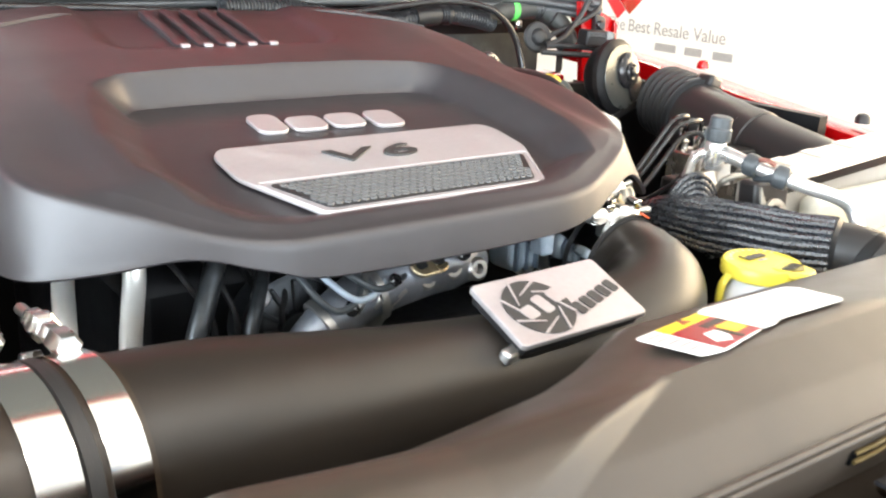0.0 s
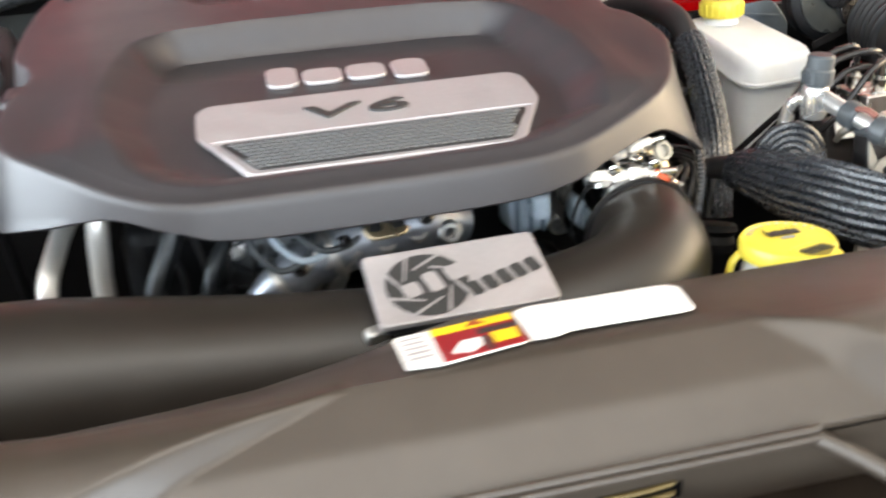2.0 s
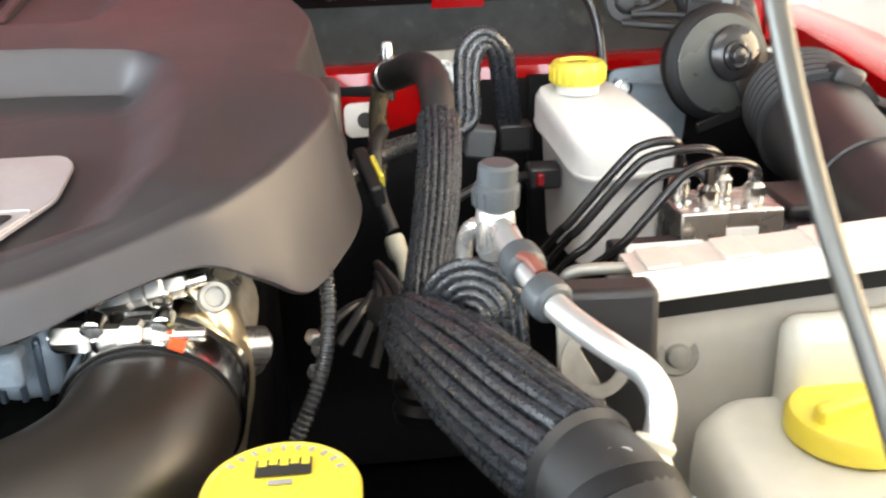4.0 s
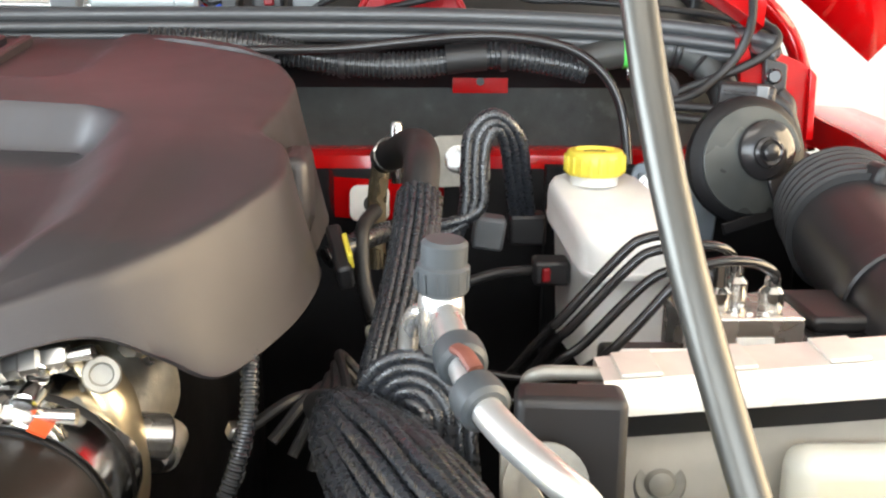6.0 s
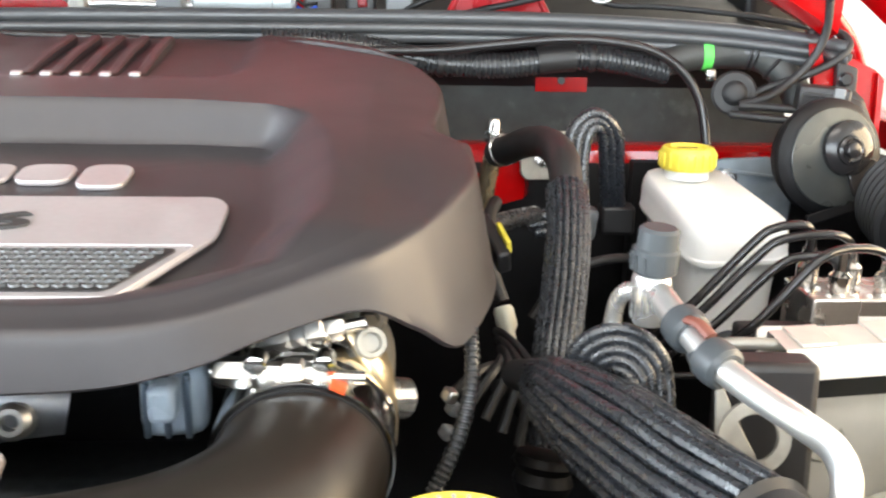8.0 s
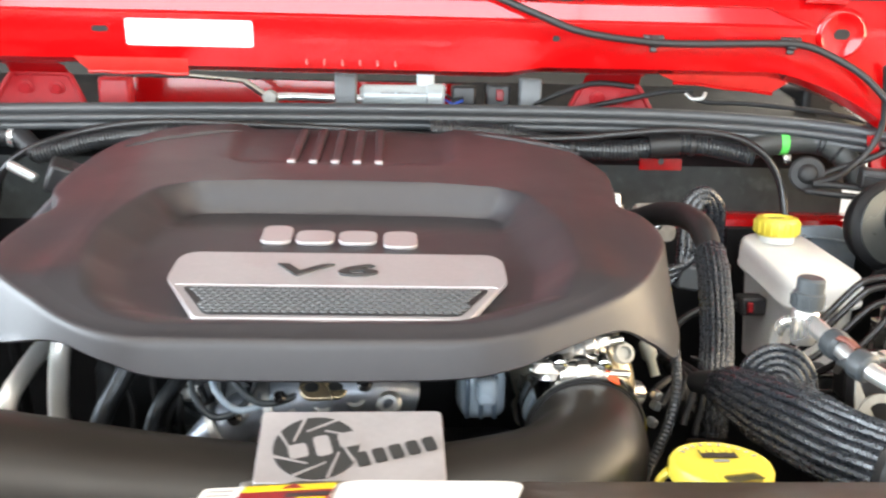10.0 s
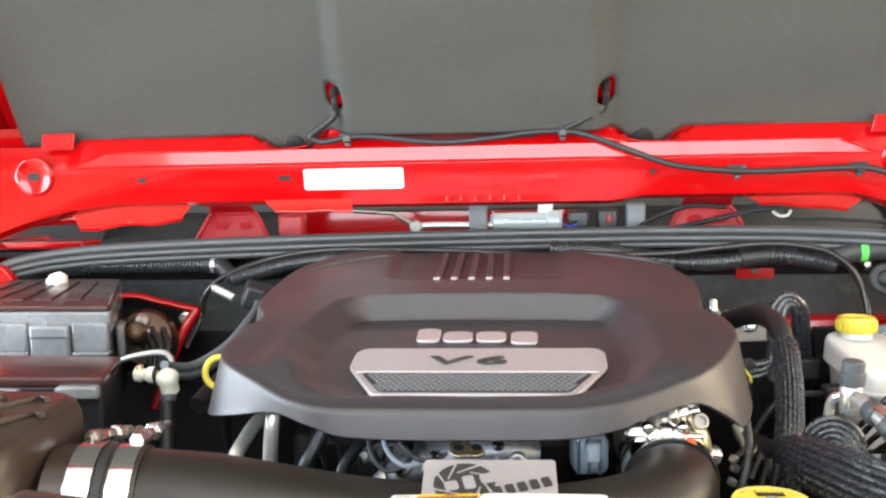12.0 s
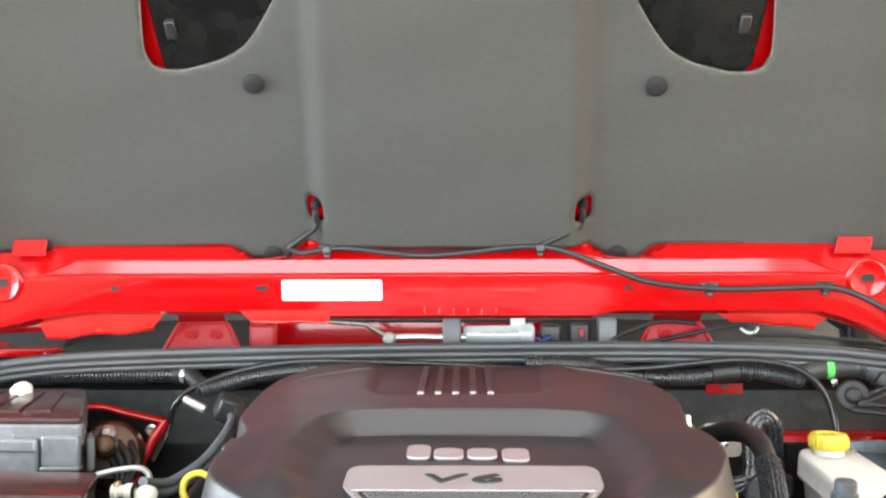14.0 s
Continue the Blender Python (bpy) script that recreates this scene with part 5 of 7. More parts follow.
def fuse_boxes():
    t = thing("fuse_box", (-0.69, 1.27, 1.0), "black plastic fuse box with painted sheen and a glossy lid", "fuse box")
    m = Matrix.Translation((-0.69, 1.27, 1.10)) @ pose(0, 0, 0, 2.5)
    plan = [(-0.150, -0.118), (0.137, -0.120), (0.045, 0.130), (-0.170, 0.130)]

    def at(x, y, z, turn=0):
        return m @ pose(x, y, z - 1.10, 0, 0, turn)

    def slab(k, z, h):
        return prism(soften([(x * k, y * k) for x, y in plan], 0.014), h, at(0, 0, z))

    part("body", slab(0.97, 0.97, 0.145), PLASTIC, t, bevel=0.004)
    lid = part("lid", slab(1.0, 1.112, 0.032), SHEEN, t, "lid wall lightened by painted sheen", bevel=0.004, segs=3)
    part("lid_top", slab(0.985, 1.1435, 0.010), LIDBROWN, lid, "glossy lid top, red hood reflection in its colour", bevel=0.004, segs=3)
    for k in range(5):
        part("lid_rib", box(0.026, 0.17, 0.003, at(-0.130 + 0.040 * k, 0.01, 1.1545, 4 * k)), LIDBROWN, lid, bevel=0.001)
    part("front_panel", box(0.250, 0.008, 0.080, at(-0.006, -0.119, 1.035)), PLASTIC, t, "dark front panel", bevel=0.003)
    for x in (-0.021, 0.104):
        part("upper_panel", box(0.056, 0.012, 0.046, at(x, -0.121, 1.106)), SHEEN, t, "upper panel lightened by painted sheen", bevel=0.004, segs=3)
        part("panel_lip", box(0.058, 0.016, 0.006, at(x, -0.122, 1.082)), SHEEN, t, bevel=0.002)
    latch = part("latch", box(0.062, 0.016, 0.096, at(0.042, -0.123, 1.078)), SHEEN, t, "wide latch lightened by painted sheen", bevel=0.005, segs=3)
    for z in (1.034, 1.046, 1.108):
        part("latch_groove", box(0.060, 0.003, 0.003, at(0.042, -0.1315, z)), GREYCAP, latch)
    part("side_bracket", lathe([(0.014, -0.030), (0.017, -0.026), (0.017, 0.008), (0.013, 0.012), (0.013, 0.024), (0.007, 0.027)], at(0.126, -0.012, 1.088) @ pose(0, 0, 0, 70, 0, 20), 22), RUSTY, t, "rust-stained side fitting")
    part("side_clip", box(0.012, 0.05, 0.05, at(0.122, -0.058, 1.090, 20)), SHEEN, t, bevel=0.004)
    part("lead", sweep([at(0.105, -0.124, 1.068) @ Vector(), at(0.106, -0.136, 1.052) @ Vector(), at(0.104, -0.132, 1.015) @ Vector()], 0.004, 10), ALUPIPE, t)
    part("lid_tag", sweep([(-0.735, 1.345, 1.150), (-0.736, 1.343, 1.166), (-0.737, 1.341, 1.174)], [0.016, 0.018, 0.010], 14, 4), WHITE, t, "white tag on the lid")
    t = thing("relay_box", (-0.62, 0.95, 1.0), "flat brown-black relay box beside the air filter box", "relay box")
    plan = soften([(-0.80, 0.885), (-0.447, 0.885), (-0.478, 1.010), (-0.80, 1.030)], 0.008)
    part("body", prism([(-0.62 + (x + 0.62) * 0.985, 0.95 + (y - 0.95) * 0.97) for x, y in plan], 0.095, pose(0, 0, 0.995)), PLASTIC, t, bevel=0.004)
    part("lid", prism(plan, 0.013, pose(0, 0, 1.088)), LIDBROWN, t, "glossy lid with a reddish reflection in its colour", bevel=0.004, segs=3)
    part("catch", box(0.052, 0.014, 0.016, pose(-0.476, 0.880, 1.084)), SHEEN, t, bevel=0.003)
    part("catch", box(0.040, 0.012, 0.010, pose(-0.570, 0.880, 1.084)), SHEEN, t, bevel=0.003)


# red-brown base carries the red hood's reflection on the glossy lids
LIDBROWN = material("reflection_browned_lid", (0.055, 0.024, 0.023), 0.17, var=0.2, scale=40)
GREYPL = material("grey_plastic", (0.16, 0.17, 0.18), 0.4, var=0.1)
fuse_boxes()


def left_clutter():
    t = thing("dipstick", (-0.37, 1.085, 0.95), "yellow oil dipstick ring on its tube", "dipstick")
    m = along((-0.369, 1.082, 1.063), (-0.365, 0.9, 1.10))
    bm = bmesh.new()
    ring = [m @ Vector((0.021 * math.cos(2 * math.pi * k / 28), 0.021 * math.sin(2 * math.pi * k / 28), 0)) for k in range(28)]
    sweep(ring + [ring[0], ring[1]], 0.0048, 10, 1, bm, smooth_path=False)
    part("ring", bm, YELLOW, t)
    part("stem", box(0.020, 0.010, 0.018, pose(-0.368, 1.083, 1.036)), YELLOW, t, bevel=0.003)
    part("tube", sweep([(-0.368, 1.083, 1.03), (-0.362, 1.09, 0.95), (-0.35, 1.10, 0.82)], 0.006, 12), BLACKMETAL, t)

    t = thing("fuel_connector", (-0.42, 1.0, 1.03), "cream plastic quick connector on a black fuel line", "connector")
    part("body", lathe([(0.009, -0.018), (0.012, -0.015), (0.0125, -0.003), (0.0145, 0.0), (0.0150, 0.006), (0.0135, 0.011), (0.009, 0.015), (0.004, 0.017)], along((-0.411, 0.998, 1.070), (-0.414, 0.992, 1.10)), 22), CREAM, t)
    part("neck_ring", lathe([(0.0115, 0.0), (0.0125, 0.002), (0.0115, 0.004)], along((-0.424, 1.000, 1.078), (-0.466, 1.004, 1.078)), 18), BLACKMETAL, t, "dark ring")
    part("branch", lathe([(0.008, 0.004), (0.0105, 0.006), (0.0105, 0.018), (0.0080, 0.021), (0.0080, 0.028), (0.0100, 0.030), (0.0100, 0.036)], along((-0.420, 1.000, 1.078), (-0.466, 1.004, 1.078)), 18), CREAM, t)
    part("clip", box(0.007, 0.012, 0.022, pose(-0.452, 1.002, 1.080, 0, 14, 0)), BRONZE, t, bevel=0.002)
    part("collar", lathe([(0.0100, 0), (0.0100, 0.008), (0.008, 0.010)], along((-0.411, 0.997, 1.052), (-0.409, 0.99, 1.03)), 18), GREYCAP, t, "dark plastic collar")
    part("hose", sweep([(-0.413, 0.996, 1.044), (-0.410, 0.985, 1.01), (-0.405, 0.96, 0.96), (-0.40, 0.93, 0.90)], 0.0095, 14), RUBBER, t)
    for o in (0.0, 0.013):
        part("line", sweep([(-0.418, 1.005, 1.090 - o), (-0.420, 1.05, 1.078 - o), (-0.410, 1.10, 1.070 - o), (-0.385, 1.16, 1.085 - o), (-0.372, 1.22, 1.108 - o), (-0.378, 1.30, 1.12 - o), (-0.40, 1.38, 1.12 - o)], 0.0062, 12), BLUELINE, t, "grey-blue plastic line")

    single("vacuum_pipe", sweep([(-0.56, 1.10, 1.058), (-0.50, 1.07, 1.085), (-0.445, 1.05, 1.098), (-0.425, 1.045, 1.092), (-0.42, 1.04, 1.07)], 0.0040, 12), ZINC, "thin bare metal pipe beside the fuse box", "pipe")
    single("heater_hose", sweep([(-0.41, 1.10, 1.01), (-0.385, 1.20, 1.05), (-0.37, 1.30, 1.10), (-0.375, 1.36, 1.13), (-0.40, 1.40, 1.135)], 0.014, 16), RUBBER, "black rubber heater hose beside the engine cover", "hose")
    t = thing("wiring_plug", (-0.40, 1.38, 1.10), "black wiring plug with a silver clip", "connector")
    part("body", box(0.05, 0.05, 0.04, pose(-0.395, 1.37, 1.128, 10, 20, 20)), PLASTIC, t, bevel=0.005)
    part("clip", box(0.045, 0.012, 0.014, pose(-0.465, 1.40, 1.132, 0, 25, -10)), ALUPIPE, t, bevel=0.004)
    part("lead", sweep([(-0.39, 1.36, 1.12), (-0.375, 1.32, 1.09), (-0.39, 1.27, 1.05), (-0.43, 1.2, 1.0)], 0.009, 12), LOOM, t)
    # red brace to the inner fender
    t = thing("red_brace", (-0.6, 1.45, 0.95), "red painted body brace by the firewall", "brace")
    part("top_bar", sweep([(-0.70, 1.45, 1.118), (-0.644, 1.45, 1.120), (-0.60, 1.45, 1.110), (-0.529, 1.45, 1.094)], 0.0085, 12, 6, flat=0.7), RED, t)
    part("leg", sweep([(-0.532, 1.45, 1.094), (-0.55, 1.43, 1.06), (-0.575, 1.40, 0.99), (-0.59, 1.38, 0.93)], 0.0090, 12, 6), RED, t)
    part("gusset", prism([(-0.17, 0.10), (0.0, 0.08), (-0.055, -0.06), (-0.17, -0.06)], 0.004, pose(-0.535, 1.47, 1.02, 90)), BLACKMETAL, t)
    bolt("bolt", (-0.553, 1.446, 1.078), (-0.553, 1.40, 1.085), 0.008, 0.012, STEEL, t)
    t = thing("servo_unit", (-0.60, 1.38, 0.95), "brown-stained servo unit with wiring behind the fuse box", "servo unit")
    part("body", lathe([(0.05, 0), (0.056, 0.01), (0.056, 0.05), (0.045, 0.07), (0.02, 0.075)], along((-0.615, 1.42, 1.035), (-0.595, 1.36, 1.06)), 28), RUSTY, t)
    for k in range(4):
        part("lead", sweep([(-0.62 + 0.02 * k, 1.36, 1.075), (-0.60 + 0.02 * k, 1.32, 1.085 - 0.006 * k), (-0.565 + 0.012 * k, 1.30, 1.05), (-0.55, 1.28, 1.0)], 0.0055, 10), RUBBER, t)
    part("terminal", lathe([(0.014, 0), (0.014, 0.006), (0.006, 0.014)], along((-0.598, 1.36, 1.088), (-0.595, 1.30, 1.12)), 14), ALU, t)
    bolt("bolt", (-0.575, 1.335, 1.07), (-0.57, 1.27, 1.09), 0.006, 0.012, STEEL, t)


BLUELINE = material("grey_blue_plastic_line", (0.12, 0.14, 0.16), 0.4, var=0.15)
left_clutter()


# ---------------------------------------------------------------- firewall wiring and cowl
def firewall_wiring():
    single("wiring_loom", sweep([(-0.92, 1.48, 1.150), (-0.80, 1.49, 1.167), (-0.64, 1.498, 1.171), (-0.52, 1.498, 1.171)], 0.0130, 16, 6, ribs=0.0017, pitch=0.0066), LOOM, "black corrugated wiring loom along the firewall", "wiring loom", "firewall looms")
    t = thing("loom_joint", (-0.48, 1.47, 1.15), "taped joint of the wiring loom", "wiring loom", "firewall looms")
    part("sleeve", sweep([(-0.53, 1.498, 1.171), (-0.50, 1.495, 1.169), (-0.48, 1.478, 1.158), (-0.465, 1.465, 1.150)], 0.0150, 16), RUBBER, t)
    part("branch", sweep([(-0.468, 1.462, 1.148), (-0.43, 1.46, 1.158), (-0.385, 1.46, 1.170), (-0.327, 1.46, 1.179), (-0.267, 1.46, 1.184), (-0.18, 1.46, 1.186)], 0.0125, 14, 6, ribs=0.0012, pitch=0.0052), LOOM, t)
    part("band", lathe([(0.0158, -0.004), (0.0162, 0), (0.0158, 0.004)], along((-0.512, 1.497, 1.170), (-0.53, 1.498, 1.171)), 20, close=False), ALUPIPE, t)
    single("thin_hose", sweep([(-0.545, 1.42, 1.03), (-0.530, 1.46, 1.078), (-0.520, 1.462, 1.117), (-0.492, 1.462, 1.147), (-0.43, 1.458, 1.174), (-0.349, 1.458, 1.193), (-0.269, 1.46, 1.199), (-0.179, 1.462, 1.197), (-0.05, 1.465, 1.193), (0.10, 1.47, 1.184), (0.209, 1.472, 1.183), (0.308, 1.472, 1.185), (0.387, 1.472, 1.193), (0.456, 1.472, 1.199), (0.515, 1.472, 1.197), (0.564, 1.470, 1.187), (0.599, 1.468, 1.165), (0.620, 1.465, 1.136), (0.630, 1.46, 1.102), (0.634, 1.45, 1.06)], 0.0058, 12, 6), GLOSSY, "thin glossy black hose along the firewall", "hose")
    single("wiring_loom", sweep([(0.10, 1.485, 1.192), (0.172, 1.492, 1.190), (0.232, 1.496, 1.183), (0.312, 1.496, 1.168), (0.392, 1.496, 1.166), (0.462, 1.496, 1.175), (0.501, 1.496, 1.176), (0.551, 1.496, 1.169), (0.59, 1.496, 1.160)], 0.0145, 14, 6, ribs=0.0013, pitch=0.0055), LOOM, "black corrugated wiring loom along the firewall", "wiring loom", "firewall looms")
    t = thing("loom_wrap", (0.45, 1.496, 1.16), "smooth tape wrap round the wiring loom", "wiring loom", "firewall looms")
    part("wrap", sweep([(0.43, 1.495, 1.172), (0.455, 1.495, 1.175), (0.475, 1.495, 1.1765)], 0.0168, 18), RUBBER, t)
    for x, z in ((0.312, 1.168), (0.495, 1.176)):
        part("band", lathe([(0.0168, -0.0035), (0.0175, 0), (0.0168, 0.0035)], along((x, 1.496, z), (x + 0.02, 1.496, z)), 20, close=False), PLASTIC, t)
    t = thing("heater_pipe", (0.66, 1.5, 1.15), "black foam-wrapped pipe with a green tape band", "pipe")
    part("pipe", sweep([(0.579, 1.50, 1.170), (0.605, 1.50, 1.177), (0.634, 1.50, 1.182), (0.683, 1.50, 1.184), (0.706, 1.495, 1.180), (0.724, 1.487, 1.167), (0.738, 1.475, 1.148), (0.748, 1.465, 1.122)], [0.0175, 0.0185, 0.0185, 0.0190, 0.0192, 0.0188, 0.0180, 0.0175], 20, 8), FOAM, t)
    part("tape", lathe([(0.0188, -0.006), (0.0194, -0.005), (0.0194, 0.005), (0.0188, 0.006)], along((0.636, 1.50, 1.182), (0.675, 1.50, 1.184)), 24, close=False), GREEN, t, "bright green tape band")
    for p, q in (((0.690, 1.4985, 1.1838), (0.700, 1.4965, 1.182)), ((0.697, 1.4970, 1.1825), (0.706, 1.495, 1.180)), ((0.720, 1.489, 1.170), (0.726, 1.486, 1.165))):
        part("ridge", lathe([(0.0188, -0.0025), (0.0208, 0), (0.0188, 0.0025)], along(p, q), 24, close=False), RUBBER, t)
    part("hose_clip", box(0.012, 0.010, 0.016, pose(0.640, 1.484, 1.158)), STEEL, t, bevel=0.003)
    # red clip on the insulation
    t = thing("red_clip", (0.475, 1.58, 1.13), "red sheet-metal clip on the firewall", "clip")
    part("plate", prism([(-0.034, -0.012), (0.034, -0.012), (0.034, 0.010), (0.012, 0.012), (0.008, 0.006), (-0.008, 0.006), (-0.012, 0.012), (-0.034, 0.010)], 0.004, pose(0.474, 1.583, 1.138, 90)), RED, t)
    part("hole", lathe([(0.005, 0), (0.005, 0.001), (0.0001, 0.001)], along((0.474, 1.5788, 1.140), (0.474, 1.5, 1.140)), 14), INK, t)
    # thin cables over the corner
    for k, pts in enumerate((
        [(0.735, 1.40, 1.30), (0.749, 1.42, 1.245), (0.752, 1.43, 1.209), (0.740, 1.435, 1.178), (0.716, 1.435, 1.153), (0.692, 1.43, 1.138), (0.66, 1.43, 1.129)],
        [(0.66, 1.43, 1.128), (0.69, 1.42, 1.128), (0.74, 1.40, 1.124), (0.78, 1.38, 1.11)],
        [(0.65, 1.43, 1.118), (0.69, 1.41, 1.116), (0.74, 1.39, 1.112), (0.78, 1.36, 1.10)],
        [(0.660, 1.45, 1.130), (0.700, 1.452, 1.147), (0.740, 1.44, 1.164), (0.772, 1.435, 1.182), (0.787, 1.44, 1.199), (0.779, 1.455, 1.212), (0.760, 1.475, 1.211), (0.735, 1.49, 1.196)],
    )):
        single("cable", sweep(pts, 0.0048, 10), RUBBER, "thin black cable in the bay corner", "cable", "corner cables")
    t = thing("corner_grommet", (0.655, 1.45, 1.12), "black rubber grommet and plugs in the bay corner", "grommet")
    part("grommet", lathe([(0.026, 0), (0.027, 0.003), (0.024, 0.006), (0.015, 0.007), (0.012, 0.013), (0.008, 0.015), (0.0001, 0.0155)], along((0.662, 1.458, 1.139), (0.650, 1.40, 1.150)), 28), RUBBER, t)
    part("seam", lathe([(0.020, 0.0062), (0.0208, 0.0078), (0.0196, 0.0078)], along((0.662, 1.458, 1.139), (0.650, 1.40, 1.150)), 28, close=False), RUBBER, t)
    plug = part("plug", box(0.056, 0.034, 0.027, pose(0.742, 1.395, 1.142, 0, 4, -14)), PLASTIC, t, "black plastic plug housing", bevel=0.004, segs=3)
    part("plug_rib", box(0.050, 0.004, 0.004, pose(0.738, 1.3775, 1.146, 0, 4, -14)), PLASTIC, plug, bevel=0.001)
    part("plug_lock", box(0.012, 0.005, 0.014, pose(0.752, 1.374, 1.148, 0, 4, -14)), GREYPL, plug, bevel=0.001)
    part("lead", sweep([(0.768, 1.392, 1.140), (0.785, 1.388, 1.128), (0.795, 1.385, 1.100)], 0.007, 10), RUBBER, t)
    # red corner post with a latch
    t = thing("corner_post", (0.80, 1.42, 1.05), "red painted corner post with a black latch", "body panel")
    part("post", prism(soften([(0.744, 1.200), (0.754, 1.199), (0.764, 1.168), (0.784, 1.187), (0.802, 1.180), (0.826, 1.169), (0.828, 1.10), (0.816, 1.03), (0.765, 1.03), (0.756, 1.12)], 0.003), 0.012, pose(0, 1.455, 0, 90)), RED, t, bevel=0.0025)
    part("fold", prism([(0.824, 1.168), (0.832, 1.160), (0.834, 1.09), (0.826, 1.09)], 0.045, pose(0, 1.480, 0, 90)), RED, t, bevel=0.001)
    part("fin", loft([[(0.742, 1.47, 1.215), (0.746, 1.44, 1.200)], [(0.760, 1.468, 1.205), (0.762, 1.44, 1.185)], [(0.776, 1.466, 1.190), (0.772, 1.44, 1.172)]]), RED, t)
    latch = part("latch", prism(soften([(0.772, 1.180), (0.797, 1.173), (0.798, 1.142), (0.788, 1.134), (0.774, 1.142)], 0.004), 0.012, pose(0, 1.4425, 0, 90)), PLASTIC, t, "black latch plate", bevel=0.002)
    part("latch_button", lathe([(0.0085, 0), (0.0085, 0.006), (0.006, 0.009), (0.0001, 0.009)], along((0.7815, 1.431, 1.160), (0.778, 1.38, 1.163)), 16), GLOSSY, latch)
    part("latch_tip", box(0.010, 0.010, 0.010, pose(0.784, 1.437, 1.185, 0, 12, 0)), PLASTIC, latch, bevel=0.002)
    part("latch_arm", sweep([(0.790, 1.430, 1.142), (0.799, 1.425, 1.132), (0.801, 1.422, 1.120)], 0.0075, 12), PLASTIC, t)


FOAM = material("foam_wrap", (0.035, 0.037, 0.036), 0.5, var=0.35, scale=90, bump=0.5, bump_scale=250)
firewall_wiring()


def cowl_things():
    for x in (-0.507, 0.390):
        t = thing("hinge_bracket", (x, 1.6, 1.19), "red painted hinge bracket bolted to the cowl", "bracket", "hinge brackets")
        part("plate", prism(soften([(-0.080, -0.040), (0.080, -0.040), (0.047, 0.024), (-0.047, 0.024)], 0.010), 0.005, pose(x, 1.606, 1.236, 80)), REDMATT, t, bevel=0.0015)
        rim = [pose(x, 1.606, 1.236, 80) @ Vector((u, v, 0.006)) for u, v in ((-0.076, -0.038), (-0.062, -0.010), (-0.049, 0.014), (-0.042, 0.021), (-0.030, 0.0225), (0.030, 0.0225), (0.042, 0.021), (0.049, 0.014), (0.062, -0.010), (0.076, -0.038))]
        part("raised_rim", sweep(rim, 0.0042, 10, 4), REDMATT, t)
        part("strap", loft([[(x - 0.045, 1.602, 1.259), (x + 0.045, 1.602, 1.259)], [(x - 0.044, 1.585, 1.272), (x + 0.044, 1.585, 1.272)], [(x - 0.044, 1.52, 1.283), (x + 0.044, 1.52, 1.283)]]), RED, t)
        for dx in (-0.021, 0.026):
            bolt("bolt", (x + dx, 1.600, 1.236), (x + dx, 1.50, 1.218), 0.0085, 0.006, REDMATT, t)
    t = thing("wiper_linkage", (0.0, 1.63, 1.15), "wiper motor with its metal linkage in the cowl", "wiper motor")
    part("arm", sweep([(-0.282, 1.63, 1.258), (-0.20, 1.628, 1.252), (-0.189, 1.628, 1.247), (-0.155, 1.625, 1.226), (-0.150, 1.625, 1.222)], [0.007, 0.007, 0.010, 0.010, 0.006], 10, 5, flat=0.5), STEEL, t)
    part("link", sweep([(-0.160, 1.622, 1.226), (-0.119, 1.622, 1.229), (-0.043, 1.622, 1.228), (0.0, 1.622, 1.228)], 0.0065, 10), ALUPIPE, t)
    part("pivot", lathe([(0.013, -0.006), (0.013, 0.006), (0.009, 0.010)], along((-0.152, 1.618, 1.226), (-0.152, 1.5, 1.24)), 18), ZINC, t)
    part("motor", lathe([(0.012, -0.006), (0.017, 0.0), (0.017, 0.10), (0.0195, 0.103), (0.0195, 0.125), (0.014, 0.130)], along((-0.004, 1.63, 1.233), (0.096, 1.63, 1.234)), 28), MOTOR, t, "pale cylindrical motor can")
    part("gearbox", box(0.028, 0.03, 0.036, pose(0.095, 1.64, 1.258)), MOTOR, t, bevel=0.005)
    for k in range(3):
        part("print_bar", box(0.022, 0.001, 0.0025, pose(0.034 + 0.026 * k, 1.6128, 1.238)), GREYINK, t)
    part("post", box(0.034, 0.03, 0.06, pose(-0.032, 1.61, 1.236)), GREYPL, t, bevel=0.003)
    part("plug", box(0.040, 0.035, 0.034, pose(0.157, 1.63, 1.236)), PLASTIC, t, bevel=0.005)
    part("plug", box(0.040, 0.035, 0.040, pose(0.212, 1.63, 1.236)), PLASTIC, t, bevel=0.005)
    part("plug_lock", box(0.012, 0.006, 0.018, pose(0.214, 1.610, 1.238)), REDSTK, t, bevel=0.002)
    part("post", box(0.034, 0.03, 0.06, pose(0.262, 1.61, 1.236)), GREYPL, t, bevel=0.003)
    for k in range(3):
        part("lead", sweep([(0.128, 1.625, 1.22 + 0.008 * k), (0.14, 1.615, 1.215 + 0.008 * k), (0.155, 1.61, 1.225 + 0.004 * k)], 0.0022, 8), BLUEWIRE if k == 1 else RUBBER, t)
    single("cowl_bracket", box(0.05, 0.04, 0.055, pose(-0.395, 1.62, 1.228, 0, 0, 5)), REDMATT, "red bracket in the cowl", "bracket", bevel=0.006)
